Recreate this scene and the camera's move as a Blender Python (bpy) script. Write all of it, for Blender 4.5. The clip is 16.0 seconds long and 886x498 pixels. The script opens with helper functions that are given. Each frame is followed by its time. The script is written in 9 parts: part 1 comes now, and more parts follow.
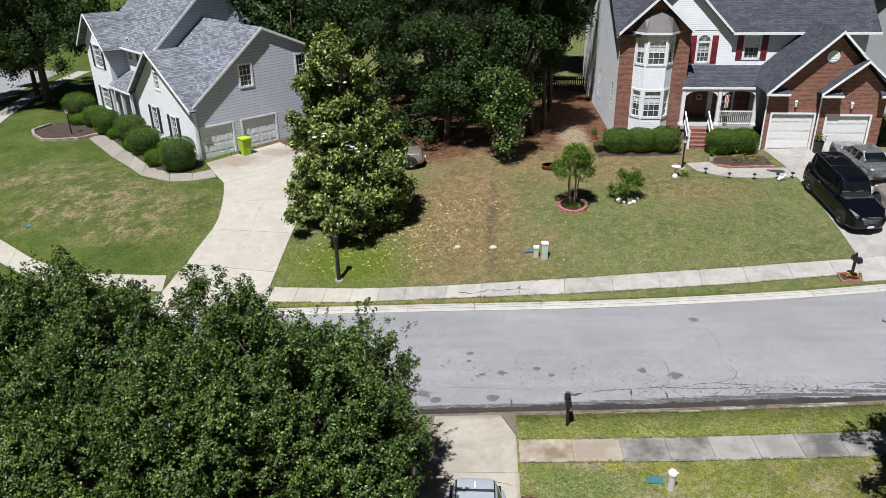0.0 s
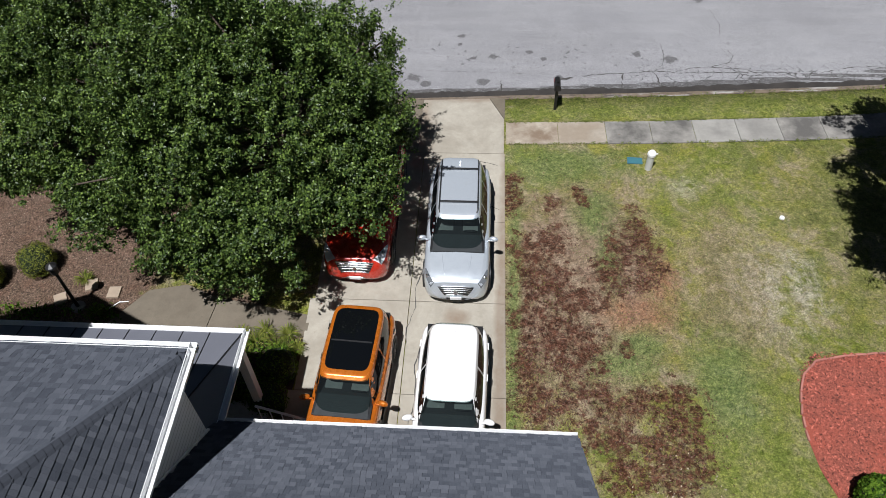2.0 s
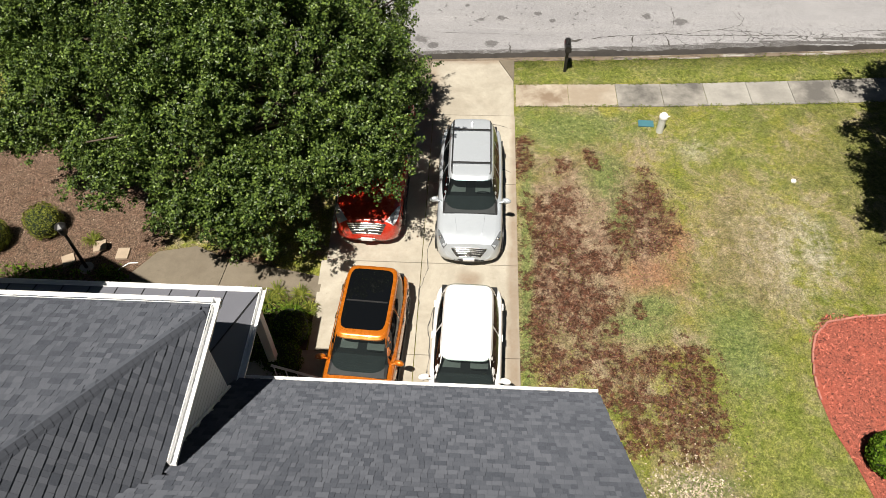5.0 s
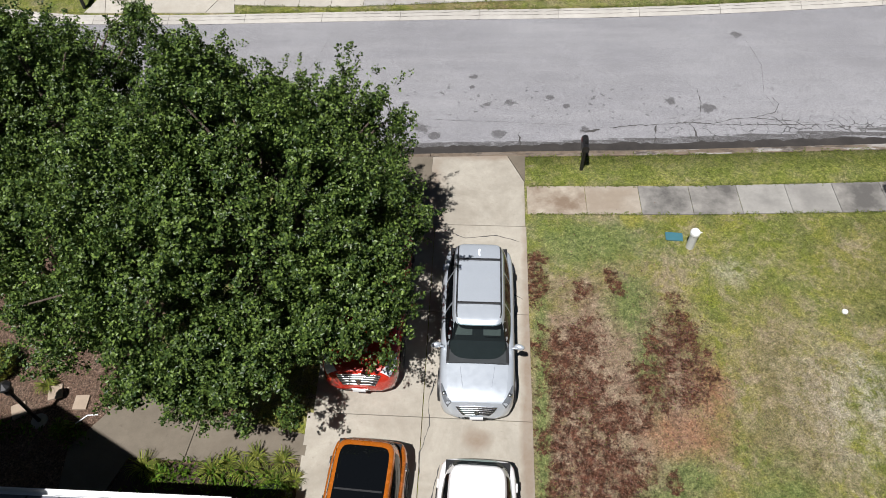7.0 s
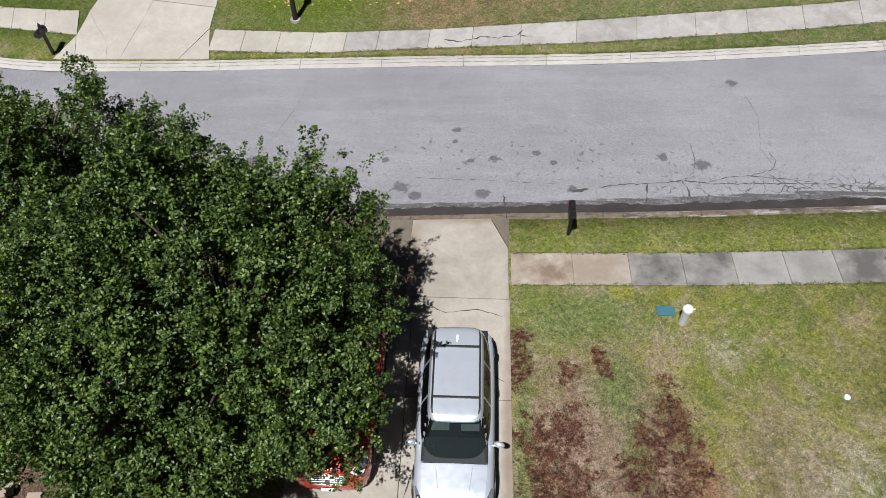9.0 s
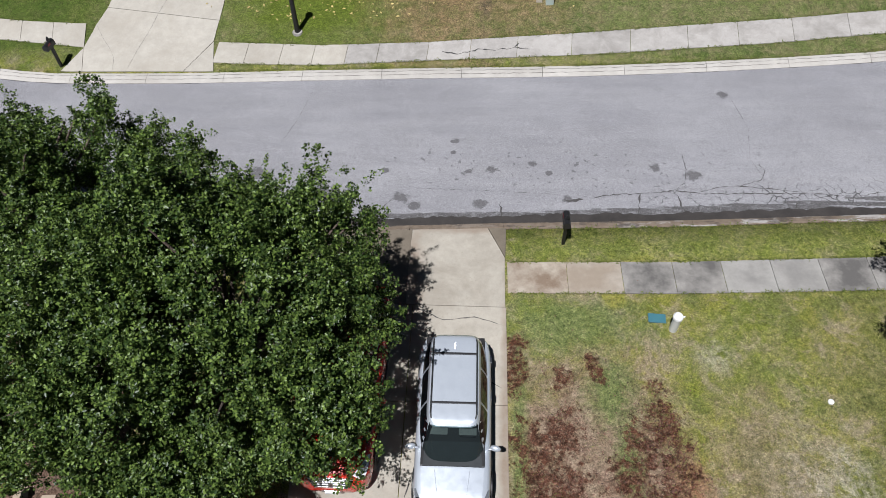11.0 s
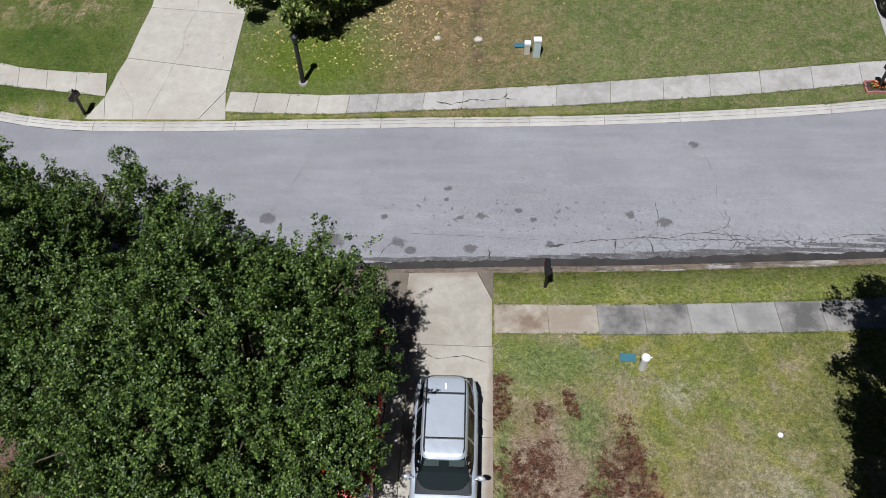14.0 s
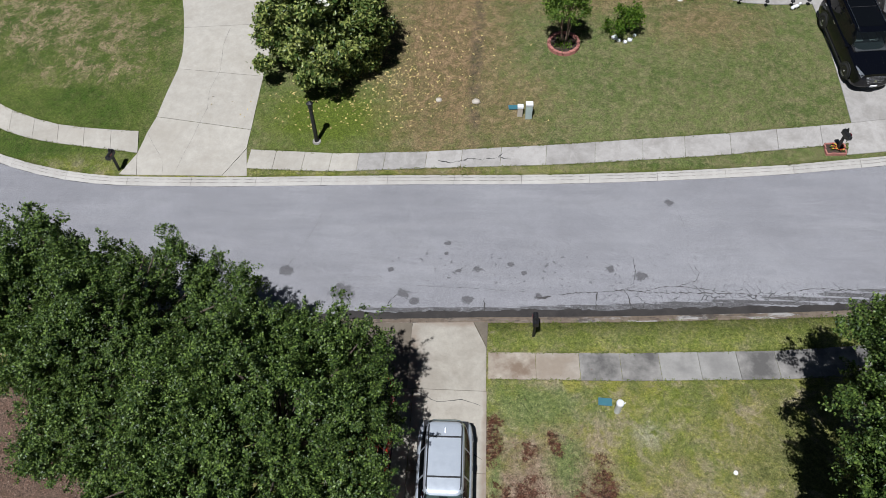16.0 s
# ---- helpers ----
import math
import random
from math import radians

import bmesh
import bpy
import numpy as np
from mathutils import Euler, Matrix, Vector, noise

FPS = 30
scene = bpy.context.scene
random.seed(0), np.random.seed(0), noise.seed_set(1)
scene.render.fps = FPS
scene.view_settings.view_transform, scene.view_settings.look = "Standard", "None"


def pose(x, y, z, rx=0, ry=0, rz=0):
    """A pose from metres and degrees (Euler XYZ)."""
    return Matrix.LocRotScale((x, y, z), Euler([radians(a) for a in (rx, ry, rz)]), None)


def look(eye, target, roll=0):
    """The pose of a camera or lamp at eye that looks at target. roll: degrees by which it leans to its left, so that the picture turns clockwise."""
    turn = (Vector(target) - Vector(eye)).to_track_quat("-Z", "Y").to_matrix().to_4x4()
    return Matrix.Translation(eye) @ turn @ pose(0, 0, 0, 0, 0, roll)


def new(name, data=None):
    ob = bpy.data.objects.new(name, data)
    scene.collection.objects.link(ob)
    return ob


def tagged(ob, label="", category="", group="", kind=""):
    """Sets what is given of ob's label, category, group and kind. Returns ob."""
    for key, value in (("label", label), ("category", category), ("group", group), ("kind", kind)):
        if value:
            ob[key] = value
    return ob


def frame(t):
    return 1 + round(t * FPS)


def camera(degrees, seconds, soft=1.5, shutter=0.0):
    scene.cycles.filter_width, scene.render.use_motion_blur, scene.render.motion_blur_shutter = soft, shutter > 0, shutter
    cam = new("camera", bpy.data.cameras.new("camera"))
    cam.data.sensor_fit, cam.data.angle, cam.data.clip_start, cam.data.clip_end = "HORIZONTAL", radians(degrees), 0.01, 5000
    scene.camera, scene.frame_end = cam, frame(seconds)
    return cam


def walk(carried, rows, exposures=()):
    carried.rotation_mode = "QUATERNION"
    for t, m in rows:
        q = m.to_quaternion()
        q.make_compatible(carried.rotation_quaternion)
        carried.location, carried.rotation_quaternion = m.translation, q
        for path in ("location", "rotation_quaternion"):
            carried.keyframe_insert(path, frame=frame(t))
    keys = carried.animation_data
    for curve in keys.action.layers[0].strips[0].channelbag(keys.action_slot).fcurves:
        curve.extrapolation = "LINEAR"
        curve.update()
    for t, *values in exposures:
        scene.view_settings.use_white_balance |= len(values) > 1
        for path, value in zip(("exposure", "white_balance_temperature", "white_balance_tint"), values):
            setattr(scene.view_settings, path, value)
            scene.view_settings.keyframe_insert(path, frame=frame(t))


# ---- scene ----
cam = camera(63.6, 16.0, 0.7)
PATH = [
    (0.0, (2.189, -2.558, 16.498), (1.476, 6.506, 12.334), -1.09),
    (0.5, (2.321, -2.458, 16.550), (1.614, 6.605, 12.383), -1.05),
    (1.0, (2.418, -2.421, 16.433), (1.710, 6.621, 12.221), -1.09),
    (1.5, (2.490, -2.577, 16.230), (1.832, 5.547, 10.437), -1.16),
    (1.8, (2.625, -2.666, 16.278), (1.993, 4.561, 9.394), -1.27),
    (2.0, (2.649, -2.674, 16.332), (2.037, 3.846, 8.774), -1.50),
    (2.1, (2.634, -2.759, 16.373), (2.053, 3.397, 8.514), -1.40),
    (2.3, (2.560, -2.785, 16.393), (2.060, 2.607, 7.986), -1.30),
    (2.5, (2.512, -2.688, 16.327), (2.099, 1.864, 7.433), -1.19),
    (3.0, (2.342, -2.748, 16.231), (2.118, -0.203, 6.563), -0.94),
    (3.5, (2.275, -2.881, 16.124), (2.088, -0.623, 6.384), -0.65),
    (4.0, (2.184, -2.839, 16.160), (1.874, 1.215, 7.024), -0.16),
    (4.3, (2.149, -2.705, 16.050), (1.763, 2.583, 7.571), -0.21),
    (4.5, (2.071, -2.887, 16.100), (1.637, 3.042, 8.060), -0.21),
    (4.7, (2.056, -2.954, 16.081), (1.597, 3.268, 8.267), -0.34),
    (6.8, (1.752, 0.961, 16.327), (1.263, 7.184, 8.514), -0.87),
    (7.0, (1.700, 1.713, 16.401), (1.210, 7.939, 8.591), -0.87),
    (7.5, (1.710, 3.315, 16.681), (1.221, 9.546, 8.875), -0.91),
    (8.0, (1.887, 3.901, 16.731), (1.397, 10.137, 8.929), -0.95),
    (8.5, (2.092, 4.085, 16.761), (1.604, 10.324, 8.961), -1.00),
    (11.0, (2.199, 3.871, 17.487), (1.718, 10.114, 9.691), -1.09),
    (11.5, (2.201, 3.743, 17.955), (1.720, 9.991, 10.162), -1.11),
    (12.0, (2.207, 3.663, 18.015), (1.725, 9.912, 10.223), -1.10),
    (12.5, (2.261, 3.680, 18.169), (1.780, 9.931, 10.378), -1.09),
    (13.0, (2.395, 3.683, 18.867), (1.915, 9.936, 11.078), -1.08),
    (13.5, (2.455, 3.653, 19.298), (1.976, 9.905, 11.508), -1.06),
    (14.0, (2.466, 3.556, 20.208), (1.990, 9.809, 12.419), -1.03),
    (14.5, (2.464, 3.471, 21.211), (1.991, 9.727, 13.424), -1.02),
    (15.0, (2.493, 3.372, 22.256), (2.019, 9.629, 14.470), -0.98),
    (15.5, (2.507, 3.234, 23.352), (2.031, 9.494, 15.569), -0.96),
    (16.0, (2.540, 3.160, 23.976), (2.057, 9.420, 16.194), -0.90),
]
EXPOSURES = ((0, 0.47, 6320, 10), (1.0, 0.51, 6320, 10), (1.5, 0.45, 6380, 10), (2.2, 0.19, 6300, 10), (2.6, 0.17, 6400, 10), (3.2, 0.52, 6500, 10), (3.5, 0.66, 6800, 10), (4.0, 0.92, 7300, 9),
             (4.5, 0.87, 7700, 8), (5.2, 0.65, 7200, 9), (7.0, 0.36, 6500, 11), (8.5, 0.27, 6380, 12), (11.0, 0.25, 6220, 12), (16.0, 0.11, 6080, 11))

walk(cam, [(t, look(eye, target, roll)) for t, eye, target, roll in PATH], EXPOSURES)

# ---- sky, sun ----
SUN_TO = Vector((-0.36, -0.91, 2.12)).normalized()
world = bpy.data.worlds.new("sky")
scene.world = world
world.use_nodes = True
_n = world.node_tree.nodes
_sky = _n.new("ShaderNodeTexSky")
_sky.sky_type, _sky.sun_disc = "NISHITA", False
_sky.sun_elevation = math.asin(SUN_TO.z)
_sky.sun_rotation = math.atan2(SUN_TO.x, SUN_TO.y)
_sky.air_density, _sky.dust_density, _sky.altitude = 0.8, 0.4, 200
_n["Background"].inputs["Strength"].default_value = 0.0155
world.node_tree.links.new(_sky.outputs[0], _n["Background"].inputs["Color"])
_sun = bpy.data.lights.new("sun", "SUN")
_sun.energy, _sun.angle, _sun.color = 5.0, radians(0.53), (1.0, 0.985, 0.985)
sun = new("sun", _sun)
sun.matrix_world = look((0, 0, 60), Vector((0, 0, 60)) - SUN_TO)

# ---- kerb lines and the rise of the ground ----
FAR_KERB = ([-60, -45, -34, -27, -20.96, -19.29, -17.7, -16.19, -14.75, -12.0, -9.3, -5.07, 0.2, 3.3, 6.4, 9.87, 13.48, 16.62, 20.97, 30, 45, 70],
            [60, 45, 35.0, 30.0, 26.9, 26.37, 25.97, 25.74, 25.61, 25.63, 25.68, 25.88, 26.1, 26.18, 26.30, 26.53, 26.86, 27.2, 27.86, 29.4, 33.0, 40])
NEAR_KERB = ([-60, -45, -34, -27, -20, -14, -8, -1.5, 3.0, 8.4, 15.0, 18.8, 30, 45, 70],
             [50, 36, 27.0, 22.6, 19.9, 18.9, 18.75, 18.98, 19.25, 19.5, 19.95, 20.28, 21.7, 24.9, 32])
RISE_S = [-8, 0, 0.45, 1.3, 2.5, 4.5, 7, 9, 13, 16, 25, 60]
RISE_Z = [0.0, 0.30, 0.42, 0.60, 0.85, 1.40, 2.00, 2.35, 2.75, 2.9, 3.05, 3.4]


def far_kerb(x):
    return float(np.interp(x, *FAR_KERB))


def near_kerb(x):
    return float(np.interp(x, *NEAR_KERB))


# ---- materials ----
MATS = {}


class Nodes:
    """Short hand for one material's node tree."""

    def __init__(self, name):
        self.m = bpy.data.materials.new(name)
        self.m.use_nodes = True
        self.t = self.m.node_tree
        self.p = self.t.nodes["Principled BSDF"]
        self.pos = self.t.nodes.new("ShaderNodeNewGeometry").outputs["Position"]
        MATS[name] = self.m

    def put(self, socket, value):
        if hasattr(value, "is_output"):
            self.t.links.new(value, socket)
        else:
            socket.default_value = value

    def noise(self, scale, detail=5.0, rough=0.6, stretch=None, distort=0.0, co=None):
        n = self.t.nodes.new("ShaderNodeTexNoise")
        n.inputs["Scale"].default_value, n.inputs["Detail"].default_value = scale, detail
        n.inputs["Roughness"].default_value, n.inputs["Distortion"].default_value = rough, distort
        src = co or self.pos
        if stretch:
            src = self.vec("MULTIPLY", src, stretch)
        self.t.links.new(src, n.inputs["Vector"])
        return n.outputs["Fac"]

    def vec(self, op, a, b):
        n = self.t.nodes.new("ShaderNodeVectorMath")
        n.operation = op
        self.put(n.inputs[0], a)
        self.put(n.inputs[1], b)
        return n.outputs["Value"] if op in ("LENGTH", "DOT_PRODUCT") else n.outputs["Vector"]

    def math(self, op, a, b=0.0):
        n = self.t.nodes.new("ShaderNodeMath")
        n.operation = op
        self.put(n.inputs[0], a)
        self.put(n.inputs[1], b)
        return n.outputs[0]

    def span(self, v, a, b, lo=0.0, hi=1.0):
        n = self.t.nodes.new("ShaderNodeMapRange")
        n.inputs[1].default_value, n.inputs[2].default_value = a, b
        n.inputs[3].default_value, n.inputs[4].default_value = lo, hi
        self.put(n.inputs[0], v)
        return n.outputs[0]

    def mix(self, f, a, b, how="MIX"):
        n = self.t.nodes.new("ShaderNodeMix")
        n.data_type, n.blend_type = "RGBA", how
        self.put(n.inputs[0], f)
        self.put(n.inputs[6], (*a, 1) if isinstance(a, tuple) else a)
        self.put(n.inputs[7], (*b, 1) if isinstance(b, tuple) else b)
        return n.outputs[2]

    def blob(self, cx, cy, rx, ry, wob, ragged=0.45, soft=0.25):
        """1 inside an uneven patch on the ground, 0 outside."""
        d = self.vec("SUBTRACT", self.pos, (cx, cy, 0))
        d = self.vec("MULTIPLY", d, (1 / rx, 1 / ry, 0))
        r = self.math("ADD", self.vec("LENGTH", d, (0, 0, 0)), self.span(wob, 0.25, 0.75, -ragged, ragged))
        return self.span(r, 1 + soft, 1 - soft)

    def rand(self, island=True):
        if island:
            return self.t.nodes.new("ShaderNodeNewGeometry").outputs["Random Per Island"]
        return self.t.nodes.new("ShaderNodeObjectInfo").outputs["Random"]

    def done(self, colour, rough=0.8, bump=None, strength=0.3, depth=0.01, metal=0.0, spec=0.5, coat=0.0):
        p = self.p.inputs
        self.put(p["Base Color"], (*colour, 1) if isinstance(colour, tuple) else colour)
        self.put(p["Roughness"], rough)
        p["Metallic"].default_value, p["Specular IOR Level"].default_value = metal, spec
        p["Coat Weight"].default_value, p["Coat Roughness"].default_value = coat, 0.04
        if bump is not None:
            b = self.t.nodes.new("ShaderNodeBump")
            b.inputs["Strength"].default_value, b.inputs["Distance"].default_value = strength, depth
            self.t.links.new(bump, b.inputs["Height"])
            self.t.links.new(b.outputs[0], p["Normal"])
        return self.m


def plain(name, c, rough=0.6, var=0.12, scale=3.0, fine=60.0, bump=0.1, depth=0.004, metal=0.0, spec=0.5, coat=0.0, rnd=0.0, island=True):
    """A surface of one colour with large and fine variation."""
    n = Nodes(name)
    big, small = n.noise(scale, 4), n.noise(fine, 3)
    lo, hi = tuple(x * (1 - var) for x in c), tuple(min(1, x * (1 + var)) for x in c)
    col = n.mix(n.span(big, 0.3, 0.7), lo, hi)
    col = n.mix(n.span(small, 0.3, 0.7, 0, 0.35), col, tuple(x * 0.75 for x in c))
    if rnd:
        col = n.mix(1.0, col, n.mix(n.rand(island), (1 - rnd,) * 3, (1 + rnd,) * 3), "MULTIPLY")
    return n.done(col, n.span(small, 0.3, 0.7, max(0, rough - 0.06), min(1, rough + 0.06)), small, bump, depth, metal, spec, coat)


NEEDLES = [(3.4, 13.9, .26, .9), (4.6, 13.5, .24, .36), (5.55, 13.8, .24, .36), (7.1, 13.35, .22, .16), (3.9, 11.4, .5, .6), (4.6, 11.9, .5, .5), (4.4, 10.4, .75, .8), (5.3, 9.7, .7, .5), (6.3, 10.6, .5, .6), (7.2, 12.2, .42, .7), (7.3, 11.0, .46, .7), (6.6, 11.8, .4, .6),
           (4.3, 9.1, .8, .5), (4.95, 8.2, .8, .95), (3.9, 7.8, .4, .8), (4.2, 6.4, .6, .5), (5.6, 6.8, .5, .3), (6.5, 8.2, .16, .22), (5.9, 5.8, .6, .8), (6.95, 6.5, .6, .4), (7.6, 6.1, .62, .95), (7.2, 5.0, .7, .8), (6.3, 4.7, .6, .5), (7.95, 5.4, .3, .8)]


def lawn_material():
    n = Nodes("lawn")
    huge, big, mid, fine = n.noise(0.10, 3), n.noise(0.45, 6, 0.7), n.noise(2.2, 8, 0.75), n.noise(20, 6, 0.8)
    tuft, coarse = n.noise(7.0, 6, 0.8), n.noise(0.9, 9, 0.75, distort=0.6)
    wob, ragg = n.noise(1.3, 7, 0.75), n.noise(2.1, 9, 0.8)
    blades = n.noise(55, 4, 0.8)

    def patches(spots, w, ragged, soft, f=None):
        for q in spots:
            b = n.blob(*q, w, ragged, soft)
            f = b if f is None else n.math("MAXIMUM", f, b)
        return f

    green = n.mix(n.span(big, 0.40, 0.60), (0.140, 0.166, 0.028), (0.258, 0.246, 0.062))
    green = n.mix(n.span(mid, 0.44, 0.60, 0, 0.65), green, (0.265, 0.228, 0.142))
    green = n.mix(n.span(coarse, 0.50, 0.60, 0, 0.75), green, (0.312, 0.252, 0.202))
    green = n.mix(n.span(n.noise(0.6, 6, 0.7), 0.52, 0.60, 0, 0.7), green, (0.110, 0.138, 0.036))
    # the far lawns are greener, with worn tan and brown ground
    far = n.span(n.vec("DOT_PRODUCT", n.pos, (0, 1, 0)), 26.0, 27.5)
    dull = n.mix(n.span(big, 0.36, 0.64), (0.080, 0.110, 0.034), (0.130, 0.150, 0.056))
    dull = n.mix(n.span(mid, 0.44, 0.62, 0, 0.8), dull, (0.190, 0.166, 0.098))
    left = n.span(n.vec("DOT_PRODUCT", n.pos, (1, 0, 0)), -12.5, -14.5)
    rich = n.mix(n.span(big, 0.36, 0.64), (0.044, 0.078, 0.014), (0.094, 0.122, 0.030))
    rich = n.mix(n.span(mid, 0.46, 0.66, 0, 0.5), rich, (0.115, 0.112, 0.048))
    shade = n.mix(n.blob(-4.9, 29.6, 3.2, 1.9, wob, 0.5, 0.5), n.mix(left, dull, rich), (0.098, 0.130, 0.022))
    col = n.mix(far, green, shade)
    worn = n.mix(n.span(mid, 0.35, 0.65), (0.145, 0.090, 0.053), (0.262, 0.182, 0.112))
    f = patches([(0.6, 34.5, 3.0, 7.4), (5, 42, 10, 4.5)], wob, 0.5, 0.5)
    f = n.math("MAXIMUM", f, n.math("MULTIPLY", patches([(13.5, 36.0, 2.5, 1.5), (9.5, 38.2, 4.0, 1.8), (-2.6, 35.0, 2.6, 3.2), (3.4, 30.4, 2.2, 2.4)], wob, 0.8, 0.6), 0.7))
    col = n.mix(n.math("MULTIPLY", f, n.span(mid, 0.30, 0.58, 0.35, 0.95)), col, worn)
    rut = n.math("MULTIPLY", n.blob(2.1, 33.2, 0.32, 4.6, wob, 0.6, 0.4), n.span(ragg, 0.42, 0.55))
    col = n.mix(n.math("MULTIPLY", rut, 0.8), col, (0.085, 0.070, 0.052))
    tan = patches([(-27.0, 40.4, 4.0, 1.8), (-22.0, 37.6, 4.2, 2.4), (-17.8, 35.0, 3.4, 1.9), (-19.0, 32.6, 2.4, 1.0), (-24.5, 35.6, 2.6, 1.6), (-16.4, 32.3, 1.5, 1.0), (-20.5, 35.2, 4.0, 1.6)], wob, 0.9, 0.6)
    tan = n.math("MULTIPLY", tan, n.span(coarse, 0.45, 0.55, 0.12, 1.0))
    col = n.mix(n.math("MULTIPLY", tan, n.span(n.noise(3.4, 10, 0.9, distort=0.4), 0.45, 0.53, 0.0, 0.95)), col, (0.275, 0.205, 0.148))
    pale = patches([(9.1, 6.7, .55, .5), (11.65, 10.8, .6, 1.4), (8.9, 7.7, .3, .3), (10.5, 10.4, 0.8, 1.7), (8.9, 14.3, .4, .5)], wob, 1.1, 0.5)
    col = n.mix(n.math("MULTIPLY", pale, n.span(n.noise(3.0, 9, 0.8), 0.43, 0.53, 0, 0.9)), col, (0.43, 0.395, 0.335))
    litter = n.mix(n.span(mid, 0.35, 0.65), (0.065, 0.032, 0.020), (0.165, 0.088, 0.056))
    wood_floor = patches([(0, 52, 22, 9.5), (-3, 44, 4.5, 3.5)], wob, 0.3, 0.2)
    col = n.mix(wood_floor, col, litter)
    col = n.mix(n.math("MULTIPLY", n.blob(7.4, 45.0, 0.9, 3.0, wob, 0.7, 0.4), 0.85), col, (0.30, 0.235, 0.175))
    # lush strip by the near kerb
    lush = patches([(13, 18.5, 9.5, 1.0), (9.5, 3.0, 1.5, 6.5), (4.6, 18.0, 1.6, 0.6)], wob, 0.35, 0.35)
    lush = n.math("MAXIMUM", lush, n.math("MULTIPLY", n.blob(9.6, 13.4, 1.6, 2.4, wob, 0.9, 0.5), 0.7))
    col = n.mix(n.math("MULTIPLY", lush, n.span(mid, 0.35, 0.6, 0.9, 0.5)), col, n.mix(n.span(tuft, 0.36, 0.64), (0.122, 0.163, 0.034), (0.200, 0.222, 0.060)))
    olive = n.math("MULTIPLY", n.blob(14.2, 13.0, 2.6, 4.0, wob, 0.6, 0.5), n.span(coarse, 0.40, 0.58, 0.85, 0.35))
    col = n.mix(olive, col, n.mix(n.span(tuft, 0.36, 0.64), (0.090, 0.105, 0.034), (0.170, 0.160, 0.072)))
    # bare and dead ground beside the near drive
    dead = n.mix(n.span(mid, 0.36, 0.64), (0.185, 0.122, 0.094), (0.310, 0.236, 0.186))
    f = patches([(5.3, 10.2, 2.4, 4.0), (7.4, 1.2, 1.15, 3.2)], wob, 0.4, 0.35)
    f = n.math("MAXIMUM", f, n.math("MULTIPLY", n.blob(9.6, 10.6, 1.3, 2.6, wob, 0.9, 0.5), 0.6))
    col = n.mix(n.math("MULTIPLY", f, n.span(big, 0.3, 0.6, 0.75, 1.0)), col, dead)
    grey = patches([(5.0, 15.3, 2.0, 0.75), (5.9, 13.2, .6, 1.0), (6.3, 11.4, .35, 1.5), (4.6, 15.0, 1.2, .7), (6.4, 7.7, .9, .5), (6.9, 8.3, .6, .6), (8.9, 7.2, 0.8, 1.2), (3.5, 9.5, 0.2, 6.5), (7.4, 3.4, .9, .35)], ragg, 0.8, 0.5)
    col = n.mix(n.math("MULTIPLY", grey, 0.85), col, n.mix(n.span(tuft, 0.36, 0.64), (0.096, 0.142, 0.046), (0.186, 0.214, 0.086)))
    clay = patches([(6.9, 9.4, 1.0, .6), (7.7, 10.6, .5, .8)], ragg, 0.6, 0.4)
    col = n.mix(n.math("MULTIPLY", clay, n.span(mid, 0.4, 0.6, 0.3, 0.9)), col, (0.285, 0.145, 0.090))
    needles = n.mix(n.span(tuft, 0.32, 0.68), (0.018, 0.007, 0.005), (0.115, 0.046, 0.030))
    needles = n.mix(n.span(n.noise(13, 7, 0.85), 0.50, 0.66, 0, 0.7), needles, (0.270, 0.165, 0.120))
    f = patches([(x, y, rx * 1.16, ry * 1.16) for x, y, rx, ry in NEEDLES], ragg, 1.45, 0.12)
    col = n.mix(n.math("MULTIPLY", f, n.span(n.noise(4.5, 8, 0.8), 0.41, 0.51, 0.15, 0.98)), col, needles)
    # brown bark bed before the near porch
    bed = patches([(-12.0, 11.6, 5.2, 4.6), (-6.0, 7.6, 3.8, 2.2)], wob, 0.14, 0.06)
    bark = n.mix(n.span(fine, 0.36, 0.64), (0.078, 0.051, 0.042), (0.200, 0.142, 0.116))
    col = n.mix(bed, col, n.mix(n.span(mid, 0.4, 0.65, 0, 0.6), bark, (0.125, 0.070, 0.052)))
    col = n.mix(1.0, col, n.mix(n.span(fine, 0.34, 0.66), (0.40, 0.41, 0.38), (1.58, 1.56, 1.52)), "MULTIPLY")
    col = n.mix(1.0, col, n.mix(n.span(blades, 0.36, 0.64), (0.46, 0.46, 0.46), (1.52, 1.52, 1.52)), "MULTIPLY")
    col = n.mix(1.0, col, n.mix(n.span(tuft, 0.36, 0.64), (0.66, 0.68, 0.62), (1.30, 1.28, 1.24)), "MULTIPLY")
    col = n.mix(n.span(huge, 0.3, 0.7, 0, 0.3), col, n.mix(1.0, col, (0.75, 0.8, 0.7), "MULTIPLY"))
    return n.done(col, 0.95, n.math("ADD", fine, mid), 0.9, 0.05, spec=0.1)


